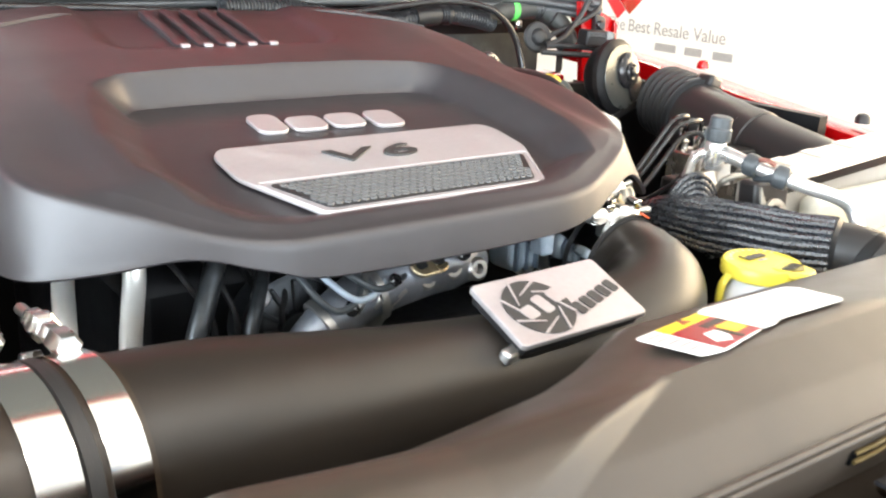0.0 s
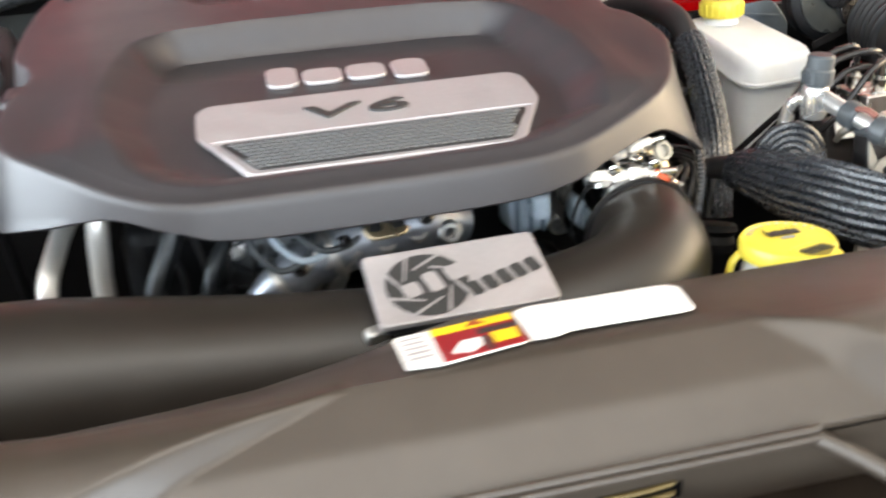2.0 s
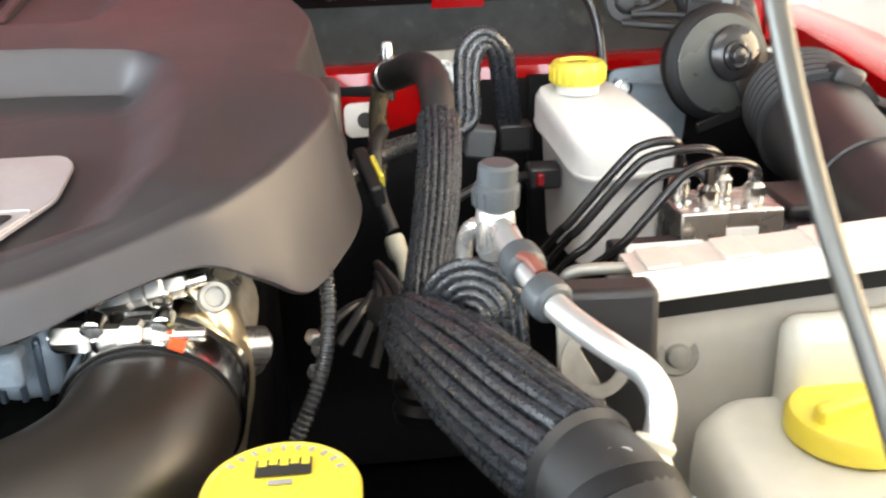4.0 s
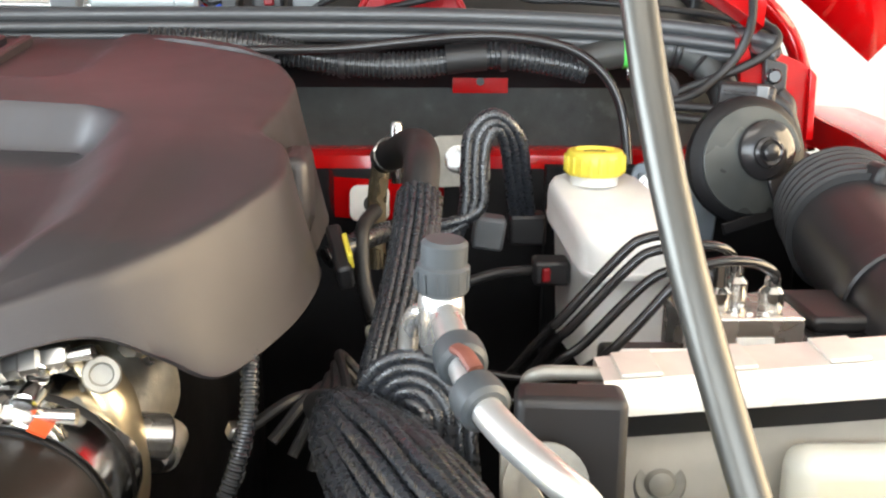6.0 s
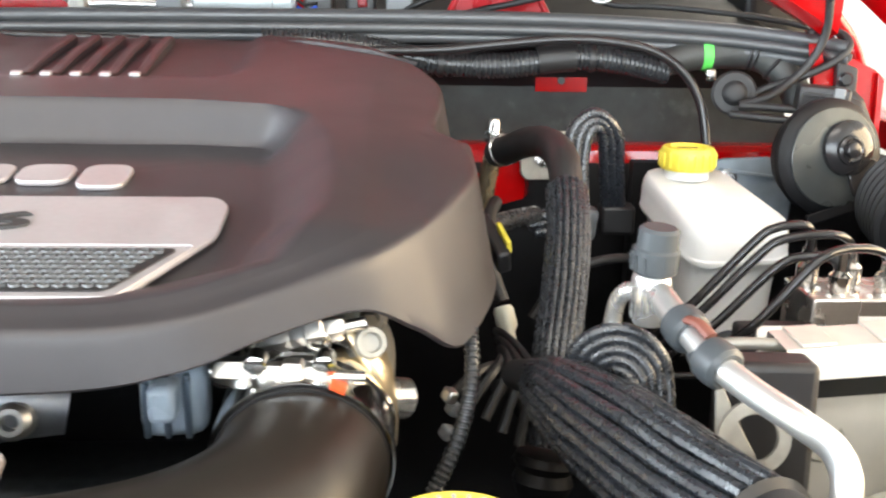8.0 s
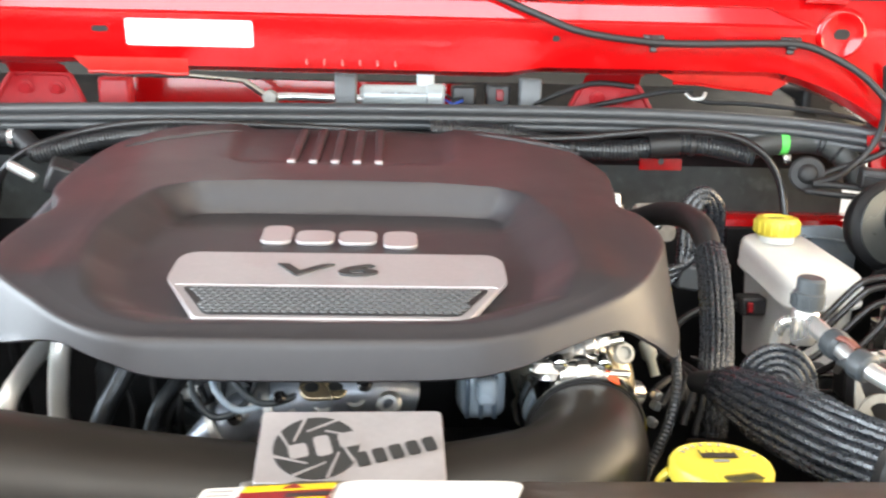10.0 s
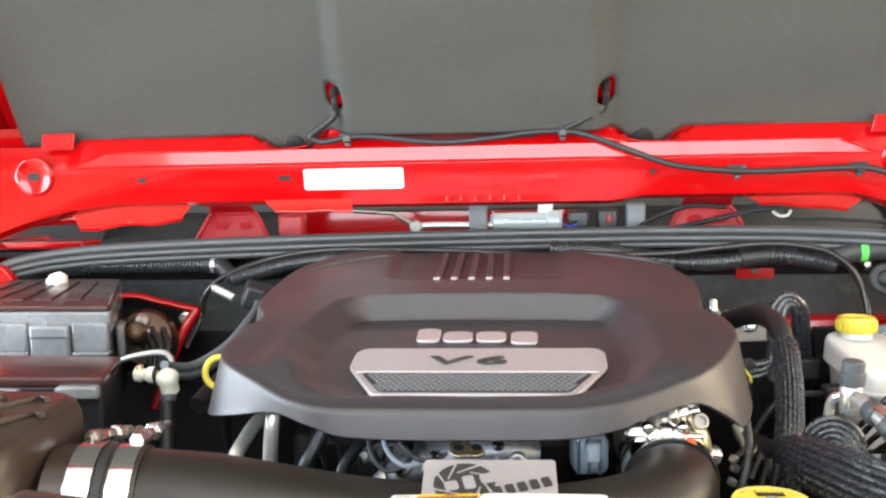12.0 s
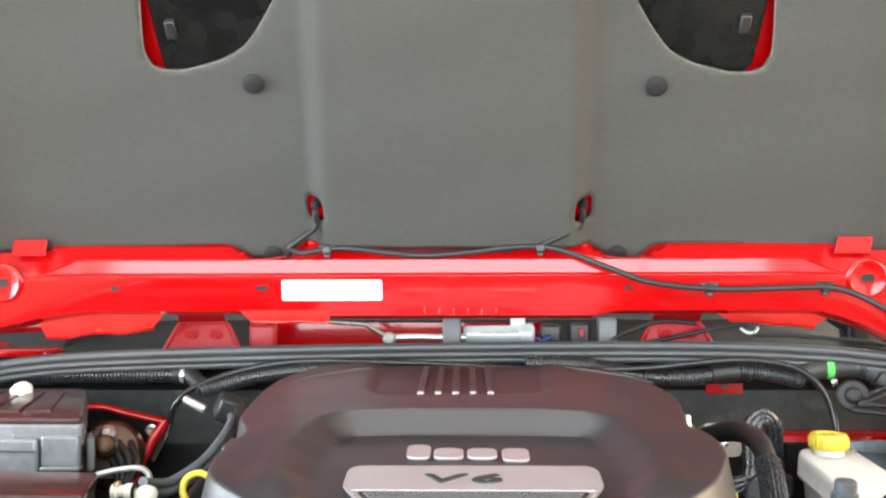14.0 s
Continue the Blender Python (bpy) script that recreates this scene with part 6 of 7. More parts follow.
    for pts in ([(0.30, 1.585, 1.214), (0.40, 1.57, 1.236), (0.47, 1.56, 1.252), (0.51, 1.555, 1.255)], [(0.26, 1.60, 1.222), (0.31, 1.59, 1.245), (0.36, 1.57, 1.262), (0.42, 1.565, 1.258)], [(0.50, 1.555, 1.252), (0.53, 1.555, 1.238), (0.60, 1.555, 1.236), (0.72, 1.55, 1.225), (0.80, 1.54, 1.21)]):
        single("cowl_wire", sweep(pts, 0.0042, 10), RUBBER, "black wire lying in the cowl", "cable", "cowl wires")
    single("washer_hose", sweep([(0.498, 1.553, 1.250), (0.508, 1.548, 1.242), (0.522, 1.546, 1.243), (0.528, 1.548, 1.252)], 0.0028, 10), ALUPIPE, "clear washer hose loop in the cowl", "hose")
    for x in (-0.70, -0.58):
        part("cowl_disc", lathe([(0.03, 0), (0.032, 0.006), (0.026, 0.010), (0.0001, 0.010)], Matrix.Translation((x - 0.02, 1.62, 1.19)), 24), ALUPIPE, scene.objects["cowl"])


MOTOR = material("pale_motor_paint", (0.62, 0.68, 0.70), 0.4, 0.2, var=0.1)
BLUEWIRE = material("blue_wire", (0.05, 0.12, 0.6), 0.4)
cowl_things()


def hood_wiring():
    w = 0.0050
    main = [(-0.256, 1.394, 1.441), (-0.262, 1.398, 1.428), (-0.288, 1.404, 1.410), (-0.304, 1.408, 1.397), (-0.285, 1.412, 1.388), (-0.245, 1.412, 1.394), (-0.200, 1.412, 1.395), (-0.085, 1.408, 1.383), (0.0, 1.41, 1.388), (0.068, 1.41, 1.396), (0.120, 1.41, 1.397), (0.163, 1.405, 1.389), (0.238, 1.395, 1.360), (0.304, 1.394, 1.337), (0.398, 1.403, 1.326), (0.47, 1.405, 1.325), (0.539, 1.405, 1.327), (0.610, 1.405, 1.327), (0.655, 1.40, 1.312), (0.70, 1.39, 1.285), (0.735, 1.38, 1.25)]
    single("hood_wire", sweep(main, w, 12, 6), RUBBER, "black washer hose clipped along the open hood", "cable", "hood wires")
    single("hood_wire", sweep([(0.191, 1.394, 1.441), (0.186, 1.398, 1.430), (0.156, 1.402, 1.415), (0.130, 1.408, 1.403), (0.112, 1.412, 1.396)], w, 12, 6), RUBBER, "black washer hose clipped along the open hood", "cable", "hood wires")
    for x, s in ((-0.221, 0.099), (0.226, 0.099)):
        t = thing("washer_nozzle", on_hood(x, s), "black washer nozzle in a slot of the hood lining", "nozzle", "washer nozzles")
        part("backing", prism(rounded(0.032, 0.054, 0.012), 0.003, hood_pose(x, s, -0.012)), RED, t, "red steel seen through the slot")
        part("body", lathe([(0.007, 0), (0.008, 0.010), (0.006, 0.018), (0.0045, 0.024)], hood_pose(x, s + 0.006, -0.008), 16), PLASTIC, t)
        part("elbow", sweep([on_hood(x, s + 0.006, 0.010), on_hood(x, s - 0.008, 0.014), on_hood(x, s - 0.024, 0.012)], 0.0052, 12), RUBBER, t)
    for x, z in ((-0.241, 1.393), (0.122, 1.395), (0.406, 1.326), (0.600, 1.327)):
        t = thing("hose_clip", (x, 1.41, z), "small black hose clip on the hood", "clip", "hose clips")
        part("base", box(0.030, 0.006, 0.010, pose(x, 1.4165 if z > 1.35 else 1.413, z + 0.005)), PLASTIC, t, bevel=0.002)
        part("jaw", box(0.014, 0.014, 0.015, pose(x, 1.409, z)), PLASTIC, t, bevel=0.003)
        part("tail", box(0.010, 0.006, 0.008, pose(x, 1.412, z - 0.010)), PLASTIC, t, bevel=0.002)
    t = thing("emission_label", (-0.233, 1.41, 1.325), "white paper label with faint print on the hood", "label")
    m = pose(-0.2335, HY - 0.0352, HZ - 0.0655, 102)
    part("paper", prism(rounded(0.172, 0.036, 0.004), 0.0008, m), WHITE, t)
    for k in range(4):
        part("print_bar", box(0.040 - 0.006 * k, 0.0016, 0.0004, m @ Matrix.Translation((0.055, 0.004 - 0.0038 * k, 0.0009))), GREYINK, t)


hood_wiring()


# ---------------------------------------------------------------- right side of the bay
def cords(parent, points, radii, count, cord, mat, core, twist=0.3, name="cord", wave=0.0006):
    """A sleeve of woven cords laid round a core."""
    part("core", sweep(points, [r - cord * 0.7 for r in radii], 24, 8), core, parent)
    line = spline(points, 8)
    m = len(line)
    up = Vector((0, 0, 1))
    side = None
    frames = []
    for k, p in enumerate(line):
        d = (line[min(k + 1, m - 1)] - line[max(k - 1, 0)]).normalized()
        if side is None:
            side = d.cross(up) if abs(d.dot(up)) < 0.9 else d.cross(Vector((1, 0, 0)))
        side = (side - d * side.dot(d)).normalized()
        frames.append((p, side.copy(), side.cross(d), np.interp(k / (m - 1) * (len(radii) - 1), range(len(radii)), radii)))
    for q in range(count):
        pts = []
        for k, (p, s, u, r) in enumerate(frames):
            a = 2 * math.pi * q / count + twist * k / m + 0.008 * math.sin(k * 0.35 + q * 1.9)
            pts.append(p + (s * math.cos(a) + u * math.sin(a)) * (r + wave * math.sin(q * 5.1) + 0.5 * wave * math.sin(k * 0.55 + q * 2.3)))
        part(name, sweep(pts, cord, 8, 1, smooth_path=False), mat, parent)


def right_side():
    # reservoir neighbours
    t = thing("coolant_hose", (0.39, 1.1, 0.95), "black heater hose with a braided sleeve", "hose")
    part("hose", sweep([(0.365, 1.325, 1.088), (0.377, 1.305, 1.096), (0.392, 1.255, 1.112), (0.401, 1.19, 1.120), (0.4035, 1.13, 1.1165), (0.4010, 1.085, 1.0940), (0.394, 1.04, 1.06)], [0.0150, 0.0152, 0.0152, 0.0150, 0.0146, 0.0135, 0.012], 20, 6), RUBBER, t)
    cords(t, [(0.4015, 1.092, 1.0990), (0.3985, 1.060, 1.0760), (0.3900, 1.015, 1.0390), (0.3800, 0.978, 1.0060), (0.3730, 0.958, 0.9650), (0.370, 0.950, 0.94)], [0.0150, 0.0152, 0.0152, 0.0150, 0.0145, 0.014], 18, 0.0026, BRAID, RUBBER, 0.15, "sleeve_cord", wave=0.0004)
    part("clip", lathe([(0.0155, -0.002), (0.017, -0.001), (0.017, 0.001), (0.0155, 0.002)], along((0.372, 1.313, 1.0935), (0.384, 1.28, 1.105)), 24, close=False), STEEL, t, "round spring clip")
    part("pipe", sweep([(0.362, 1.335, 1.08), (0.357, 1.345, 1.04), (0.355, 1.35, 0.97)], 0.010, 14), BRONZE, t)
    part("collar", lathe([(0.022, 0), (0.024, 0.006), (0.020, 0.012), (0.023, 0.02), (0.019, 0.03)], along((0.372, 0.955, 0.93), (0.366, 0.945, 0.88)), 20), BLACKMETAL, t)
    t = thing("stud", (0.375, 1.445, 1.06), "bare metal stud with a nut on the firewall", "bolt")
    part("shaft", lathe([(0.007, -0.05), (0.007, 0.014), (0.005, 0.018)], Matrix.Translation((0.375, 1.445, 1.09)), 14), STEEL, t)
    part("nut", lathe([(0.011, -0.004), (0.012, 0.0), (0.011, 0.008)], Matrix.Translation((0.375, 1.445, 1.085)), 6), STEEL, t)
    t = thing("sensor_loom", (0.48, 1.36, 1.0), "black braided sensor loom looped over", "wiring loom")
    for k in range(3):
        o = 0.008 * (k - 1)
        part("strand", sweep([(0.405 + o, 1.34, 1.005 - o), (0.437, 1.34, 1.012 - o), (0.455 - o, 1.345, 1.035), (0.456 - o, 1.35, 1.075), (0.460 - o, 1.353, 1.105 + o * 0.6), (0.476, 1.355, 1.120 + o), (0.494 + o, 1.36, 1.105), (0.503 + o, 1.38, 1.06), (0.512 + o, 1.40, 1.01)], 0.0066, 10, 6, ), BRAID, t)
    part("plug", box(0.040, 0.03, 0.034, pose(0.517, 1.405, 0.998)), PLASTIC, t, bevel=0.004)
    part("socket", box(0.034, 0.03, 0.036, pose(0.475, 1.40, 0.995, 0, 8, 0)), GREYPL, t, bevel=0.004)
    t = thing("mount_tower", (0.345, 1.5, 0.9), "red sheet-metal tower with steel brackets", "body panel")
    part("tower", loft([[(0.29, 1.53, z), (0.30, 1.49, z - 0.01), (0.36, 1.48, z - 0.012), (0.42, 1.50, z), (0.43, 1.53, z)] for z in (1.000, 1.02, 1.040, 1.048)]), RED, t)
    part("tab", prism(rounded(0.046, 0.042, 0.010), 0.004, pose(0.342, 1.475, 1.010, 80, 0, 0)), PALE, t, bevel=0.001)
    part("tab_hole", lathe([(0.010, 0), (0.010, 0.0012), (0.0001, 0.0012)], along((0.345, 1.4712, 1.010), (0.345, 1.3, 1.040)), 18), INK, t)
    part("bracket", prism(rounded(0.07, 0.06, 0.012), 0.005, pose(0.447, 1.50, 1.055, 80, 0, 8)), ZINC, t, bevel=0.001)
    bolt("bolt", (0.445, 1.494, 1.058), (0.443, 1.40, 1.075), 0.011, 0.010, STEEL, t)

    t = thing("booster_bracket", (0.68, 1.44, 0.95), "blue-grey steel bracket behind the brake reservoir", "bracket")
    part("plate", prism(soften([(-0.05, -0.05), (0.05, -0.06), (0.055, 0.0), (0.03, 0.035), (-0.04, 0.03)], 0.012), 0.006, pose(0.675, 1.425, 1.035, 84, 0, -8)), DARKBLUE, t, bevel=0.002)
    part("rib", box(0.07, 0.004, 0.008, pose(0.675, 1.417, 1.05, 84, 6, -8)), DARKBLUE, t, bevel=0.001)
    bolt("bolt", (0.650, 1.418, 1.045), (0.648, 1.30, 1.06), 0.007, 0.008, STEEL, t)
    # brake reservoir details
    t = scene.objects["brake_fluid_reservoir"]
    m = Matrix.Translation((0.577, 1.342, 1.064))
    for k in range(20):
        a = 360 * k / 20
        part("grip", box(0.003, 0.003, 0.016, m @ pose(0, 0, 0, 0, 0, a) @ Matrix.Translation((0.0297, 0, 0.017))), YELLOW, t, bevel=0.0008)
    part("print_bar", box(0.022, 0.003, 0.0006, m @ Matrix.Translation((0, 0.004, 0.0284))), INK, t)
    part("master_cylinder", lathe([(0.020, 0), (0.022, 0.005), (0.022, 0.12), (0.016, 0.13)], along((0.60, 1.19, 0.90), (0.60, 1.32, 0.905)), 20), GRIME, t)
    part("sensor", box(0.035, 0.03, 0.025, pose(0.528, 1.285, 0.985)), PLASTIC, t, bevel=0.004)
    part("sensor_lock", box(0.008, 0.006, 0.014, pose(0.522, 1.268, 0.985)), REDSTK, t, bevel=0.002)
    part("lead", sweep([(0.51, 1.285, 0.985), (0.47, 1.27, 0.985), (0.43, 1.26, 0.97), (0.40, 1.25, 0.93)], 0.005, 10), RUBBER, t)

    structure("bay_side", box(0.02, 0.50, 0.62, pose(0.835, 1.25, 0.76)), BLACKMETAL, "black side panel of the engine bay", smooth=False)
    structure("bay_corner", box(0.36, 0.02, 0.60, pose(0.72, 1.44, 0.76)), BLACKMETAL, "black rear corner of the engine bay", smooth=False)
    # brake servo disc
    t = thing("signal_horn", (0.72, 1.30, 1.0), "round black horn with a grey pressed-steel face", "horn")
    m = facing((0.7240, 1.318, 1.0880), (0.20, -0.96, 0.14)) @ Matrix.Scale(0.95, 4)
    part("shell", lathe([(0.040, -0.045), (0.056, -0.030), (0.060, -0.012), (0.066, -0.008), (0.066, 0.0), (0.061, 0.005), (0.054, 0.008), (0.0001, 0.009)], m, 48), BLACKMETAL, t)
    part("face", prism([(0.056 * math.cos(2 * math.pi * k / 40), 0.056 * math.sin(2 * math.pi * k / 40)) for k in range(3, 38)] + [(0.02, -0.01)], 0.003, m @ Matrix.Translation((0, 0, 0.0075)) @ pose(0, 0, 0, 0, 0, -18)), CANFACE, t, "smooth grey pressed face", bevel=0.001)
    part("dome", lathe([(0.032, 0), (0.031, 0.006), (0.026, 0.010), (0.017, 0.012), (0.0001, 0.0125)], m @ Matrix.Translation((0.014, 0.010, 0.0095)), 36), GLOSSY, t, "black raised dome")
    part("wedge", prism(soften([(0.014, -0.020), (0.046, 0.0), (0.058, -0.010), (0.046, -0.040), (0.024, -0.048)], 0.008), 0.005, m @ Matrix.Translation((0, 0, 0.0095))), GLOSSY, t, bevel=0.0015)
    part("hub", lathe([(0.0165, 0), (0.016, 0.003), (0.013, 0.005), (0.0105, 0.0035), (0.0095, 0.0035), (0.0085, 0.008), (0.006, 0.009), (0.0001, 0.009)], m @ Matrix.Translation((0.010, 0.008, 0.0215)), 32), GLOSSY, t)
    part("bracket", box(0.085, 0.012, 0.004, m @ pose(0.010, -0.060, 0.006, 0, 0, 14)), BLACKMETAL, t, bevel=0.001)
    # black air duct with bellows
    t = thing("air_duct", (0.78, 1.1, 0.98), "thick black plastic duct with a bellows end", "duct")
    part("bellows", sweep([(0.80, 1.275, 1.050), (0.792, 1.235, 1.047), (0.784, 1.195, 1.041)], 0.0560, 36, 6, ribs=0.0035, pitch=0.012), RUBBER, t)
    part("duct", sweep([(0.784, 1.20, 1.041), (0.777, 1.15, 1.035), (0.768, 1.05, 1.020), (0.762, 0.95, 1.006), (0.761, 0.935, 1.004)], [0.054, 0.051, 0.049, 0.048, 0.043], 36, 6), PLASTIC, t)
    part("strap", lathe([(0.0505, -0.012), (0.0525, -0.010), (0.0525, 0.010), (0.0505, 0.012)], along((0.769, 1.07, 1.022), (0.778, 1.17, 1.037)), 36, close=False), PLASTIC, t)
    part("tab", box(0.03, 0.03, 0.02, pose(0.80, 1.19, 1.095, 0, 20, 0)), PLASTIC, t, bevel=0.005)

    # anti-lock unit with its pipes
    t = thing("brake_control_unit", (0.62, 1.03, 0.9), "machined brake control block with a black control box", "brake unit")
    part("block", box(0.085, 0.06, 0.085, pose(0.628, 1.045, 0.987)), MACHINED, t, bevel=0.002)
    part("control_box", box(0.13, 0.10, 0.06, pose(0.735, 1.06, 0.985)), GLOSSY, t, "black control box", bevel=0.006)
    part("control_lid", box(0.11, 0.07, 0.012, pose(0.735, 1.06, 1.02)), PLASTIC, t, bevel=0.004)
    part("label_plate", box(0.062, 0.004, 0.022, pose(0.568, 0.998, 1.002, -25)), WHITE, t, "white printed label")
    part("label_base", box(0.075, 0.03, 0.05, pose(0.566, 1.018, 0.982)), PLASTIC, t, bevel=0.004)
    for k in range(3):
        part("print_bar", box(0.018, 0.001, 0.0035, pose(0.556, 0.9955, 1.004 - 0.006 * k, -25)), GREYINK, t)
    part("label_plate", box(0.026, 0.002, 0.030, pose(0.636, 1.013, 1.000, -6)), WHITE, t, "white printed label")
    for x, y, h in ((0.598, 1.06, 0.03), (0.614, 1.035, 0.036), (0.634, 1.06, 0.03), (0.652, 1.035, 0.024)):
        part("fitting", lathe([(0.008, 0), (0.009, 0.004), (0.009, 0.014), (0.0055, 0.018), (0.0055, h)], Matrix.Translation((x, y, 1.029)), 12), STEEL, t)
    for k in range(9):
        part("rivet", lathe([(0.0025, 0), (0.002, 0.0015), (0.0001, 0.002)], Matrix.Translation((0.600 + 0.011 * (k % 5), 1.022 + 0.02 * (k // 5), 1.0295)), 8), WHITE, t)
    lines = (
        [(0.470, 1.10, 0.95), (0.497, 1.06, 1.004), (0.505, 1.052, 1.016), (0.546, 1.048, 1.066), (0.562, 1.048, 1.078), (0.586, 1.050, 1.080), (0.596, 1.056, 1.070), (0.598, 1.06, 1.045)],
        [(0.478, 1.10, 0.94), (0.503, 1.06, 0.996), (0.513, 1.05, 1.011), (0.551, 1.045, 1.057), (0.570, 1.045, 1.070), (0.608, 1.047, 1.073), (0.628, 1.055, 1.064), (0.634, 1.06, 1.045)],
        [(0.480, 1.09, 0.93), (0.503, 1.05, 0.982), (0.522, 1.045, 1.000), (0.564, 1.042, 1.047), (0.586, 1.040, 1.057), (0.606, 1.037, 1.056), (0.614, 1.035, 1.045)],
        [(0.505, 1.04, 0.97), (0.530, 1.005, 1.006), (0.551, 1.002, 1.031), (0.578, 1.004, 1.062), (0.600, 1.012, 1.070), (0.630, 1.022, 1.068), (0.650, 1.03, 1.058), (0.652, 1.035, 1.045)],
    )
    for pts in lines:
        part("brake_pipe", sweep(pts, 0.0038, 12, 6), GLOSSY, t, "bent black brake pipe")
    for z in (0.955, 0.935):
        part("brake_pipe", sweep([(0.40, 1.12, z + 0.01), (0.47, 1.09, z), (0.56, 1.08, z + 0.004), (0.60, 1.07, z + 0.01)], 0.0034, 10, 6), GLOSSY, t)

    # pale ledge, grey panel and washer tank
    t = thing("tank_ledge", (0.7, 0.86, 0.9), "pale galvanised ledge with taped steps over the tank", "bracket")
    part("strip", loft([[(x, 0.895, 1.030 + 0.075 * (x - 0.49)), (x, 0.890, 1.050 + 0.075 * (x - 0.49)), (x, 0.858, 1.049 + 0.075 * (x - 0.49)), (x, 0.855, 1.046 + 0.075 * (x - 0.49)), (x, 0.853, 1.030 + 0.075 * (x - 0.49))] for x in np.linspace(0.500, 0.90, 24)]), PALE, t)
    for x in (0.52, 0.57, 0.63, 0.70):
        part("tape_step", box(0.022, 0.033, 0.0025, pose(x, 0.874, 1.0508 + 0.075 * (x - 0.49), 0, -4.3)), PALE, t, bevel=0.0008)
    # black strip added as the shadow beneath the ledge
    part("painted_shadow_strip", box(0.42, 0.006, 0.012, pose(0.70, 0.868, 1.0335, 0, -4.2)), BLACKMETAL, t)
    part("panel", box(0.42, 0.006, 0.24, pose(0.70, 0.878, 0.92, 0, 0)), PALEGREY, t, "grey upright panel")
    part("dimple", lathe([(0.016, 0), (0.014, 0.002), (0.009, 0.0015), (0.007, 0.005), (0.0001, 0.006)], along((0.538, 0.876, 0.981), (0.538, 0.80, 0.990)), 24), ZINC, t, "pressed round dimple")
    part("end_bead", sweep([(0.462, 0.89, 1.030), (0.463, 0.882, 1.041), (0.471, 0.878, 1.046), (0.488, 0.876, 1.047), (0.510, 0.875, 1.046)], [0.003, 0.004, 0.0045, 0.004, 0.004], 12), ZINC, t)
    t = thing("washer_tank", (0.65, 0.75, 0.75), "milky translucent washer fluid tank with yellow cap", "tank")
    top = soften([(0.535, 0.60), (0.90, 0.58), (0.90, 0.868), (0.56, 0.868), (0.535, 0.84)], 0.04)
    c = Vector((0.71, 0.73))
    secs = [[Vector((c.x + (p[0] - c.x) * k, c.y + (p[1] - c.y) * k, z + 0.04 * (p[1] - 0.87))) for p in top] for z, k in ((0.60, 0.96), (0.92, 1.0), (0.942, 0.99), (0.952, 0.95), (0.955, 0.90))]
    part("body", loft(secs, closed=True, caps=True), TANK, t)
    part("raised_back", box(0.27, 0.03, 0.075, pose(0.735, 0.855, 0.975)), TANK, t, bevel=0.012, segs=3)
    m = Matrix.Translation((0.628, 0.808, 0.952))
    part("neck", lathe([(0.030, -0.01), (0.030, 0.012)], m, 28), TANK, t)
    cap = part("cap", lathe([(0.036, 0.0), (0.041, 0.003), (0.041, 0.014), (0.038, 0.018), (0.0001, 0.020)], m, 40), YELLOW, t, "yellow flip cap")
    part("grip", box(0.062, 0.010, 0.014, m @ pose(0, 0, 0.022, 0, 0, 20)), YELLOW, cap, bevel=0.003)

    # black relay on its bracket
    t = thing("control_module", (0.48, 0.83, 0.95), "black plastic control module on a metal bracket", "module")
    part("box", box(0.056, 0.028, 0.096, pose(0.4790, 0.834, 1.006, -4, 0, -4)), PLASTIC, t, bevel=0.005, segs=3)
    plate = lathe([(0.0135, -0.001), (0.021, -0.001), (0.021, 0.002), (0.0135, 0.002)], along((0.4640, 0.806, 1.0180), (0.4620, 0.70, 1.045)), 28, close=False)
    part("bracket_ring", plate, ZINC, t, "zinc bracket eye")
    part("bracket", prism(soften([(-0.022, -0.05), (0.010, -0.05), (0.004, -0.018), (-0.012, 0.012), (-0.022, 0.036)], 0.005), 0.003, pose(0.4640, 0.8105, 1.020, 80)), ZINC, t, bevel=0.0008)

    # aluminium line
    t = thing("refrigerant_line", (0.42, 0.8, 0.95), "bare aluminium refrigerant line with a black service cap", "pipe")
    part("line", sweep([(0.4150, 0.864, 1.0885), (0.4175, 0.846, 1.0860), (0.4225, 0.815, 1.0800), (0.4300, 0.782, 1.0730), (0.4420, 0.757, 1.0670), (0.4570, 0.736, 1.0610), (0.4690, 0.725, 1.0535), (0.4735, 0.717, 1.0420), (0.4700, 0.709, 1.0300), (0.4635, 0.703, 1.0220)], [0.0092, 0.0086, 0.0076, 0.0074, 0.0074, 0.0074, 0.0074, 0.0074, 0.0074, 0.0074], 20, 8), ALUPIPE, t)
    part("block", lathe([(0.0095, -0.020), (0.0118, -0.015), (0.0122, 0.004), (0.0115, 0.010), (0.0100, 0.012)], Matrix.Translation((0.4142, 0.861, 1.0865)), 24), ALUPIPE, t)
    part("drop_pipe", sweep([(0.4120, 0.866, 1.0840), (0.4035, 0.871, 1.0835), (0.3985, 0.876, 1.0760), (0.3965, 0.880, 1.0600), (0.3950, 0.885, 1.0350)], 0.0056, 14, 8), ALUPIPE, t)
    cap = part("service_cap", lathe([(0.0118, 0), (0.0137, 0.002), (0.0137, 0.0145), (0.0120, 0.0160), (0.0120, 0.0265), (0.0100, 0.0285), (0.0001, 0.0285)], Matrix.Translation((0.4146, 0.8600, 1.0985)) @ pose(0, 0, 0, 3, 3), 28), GREYCAP, t, "dark grey service cap")
    for k in range(14):
        part("cap_rib", box(0.0016, 0.0016, 0.0095, Matrix.Translation((0.4146, 0.8600, 1.1065)) @ pose(0, 0, 0, 3, 3, 360 * k / 14) @ Matrix.Translation((0.0137, 0, 0))), GREYCAP, cap)
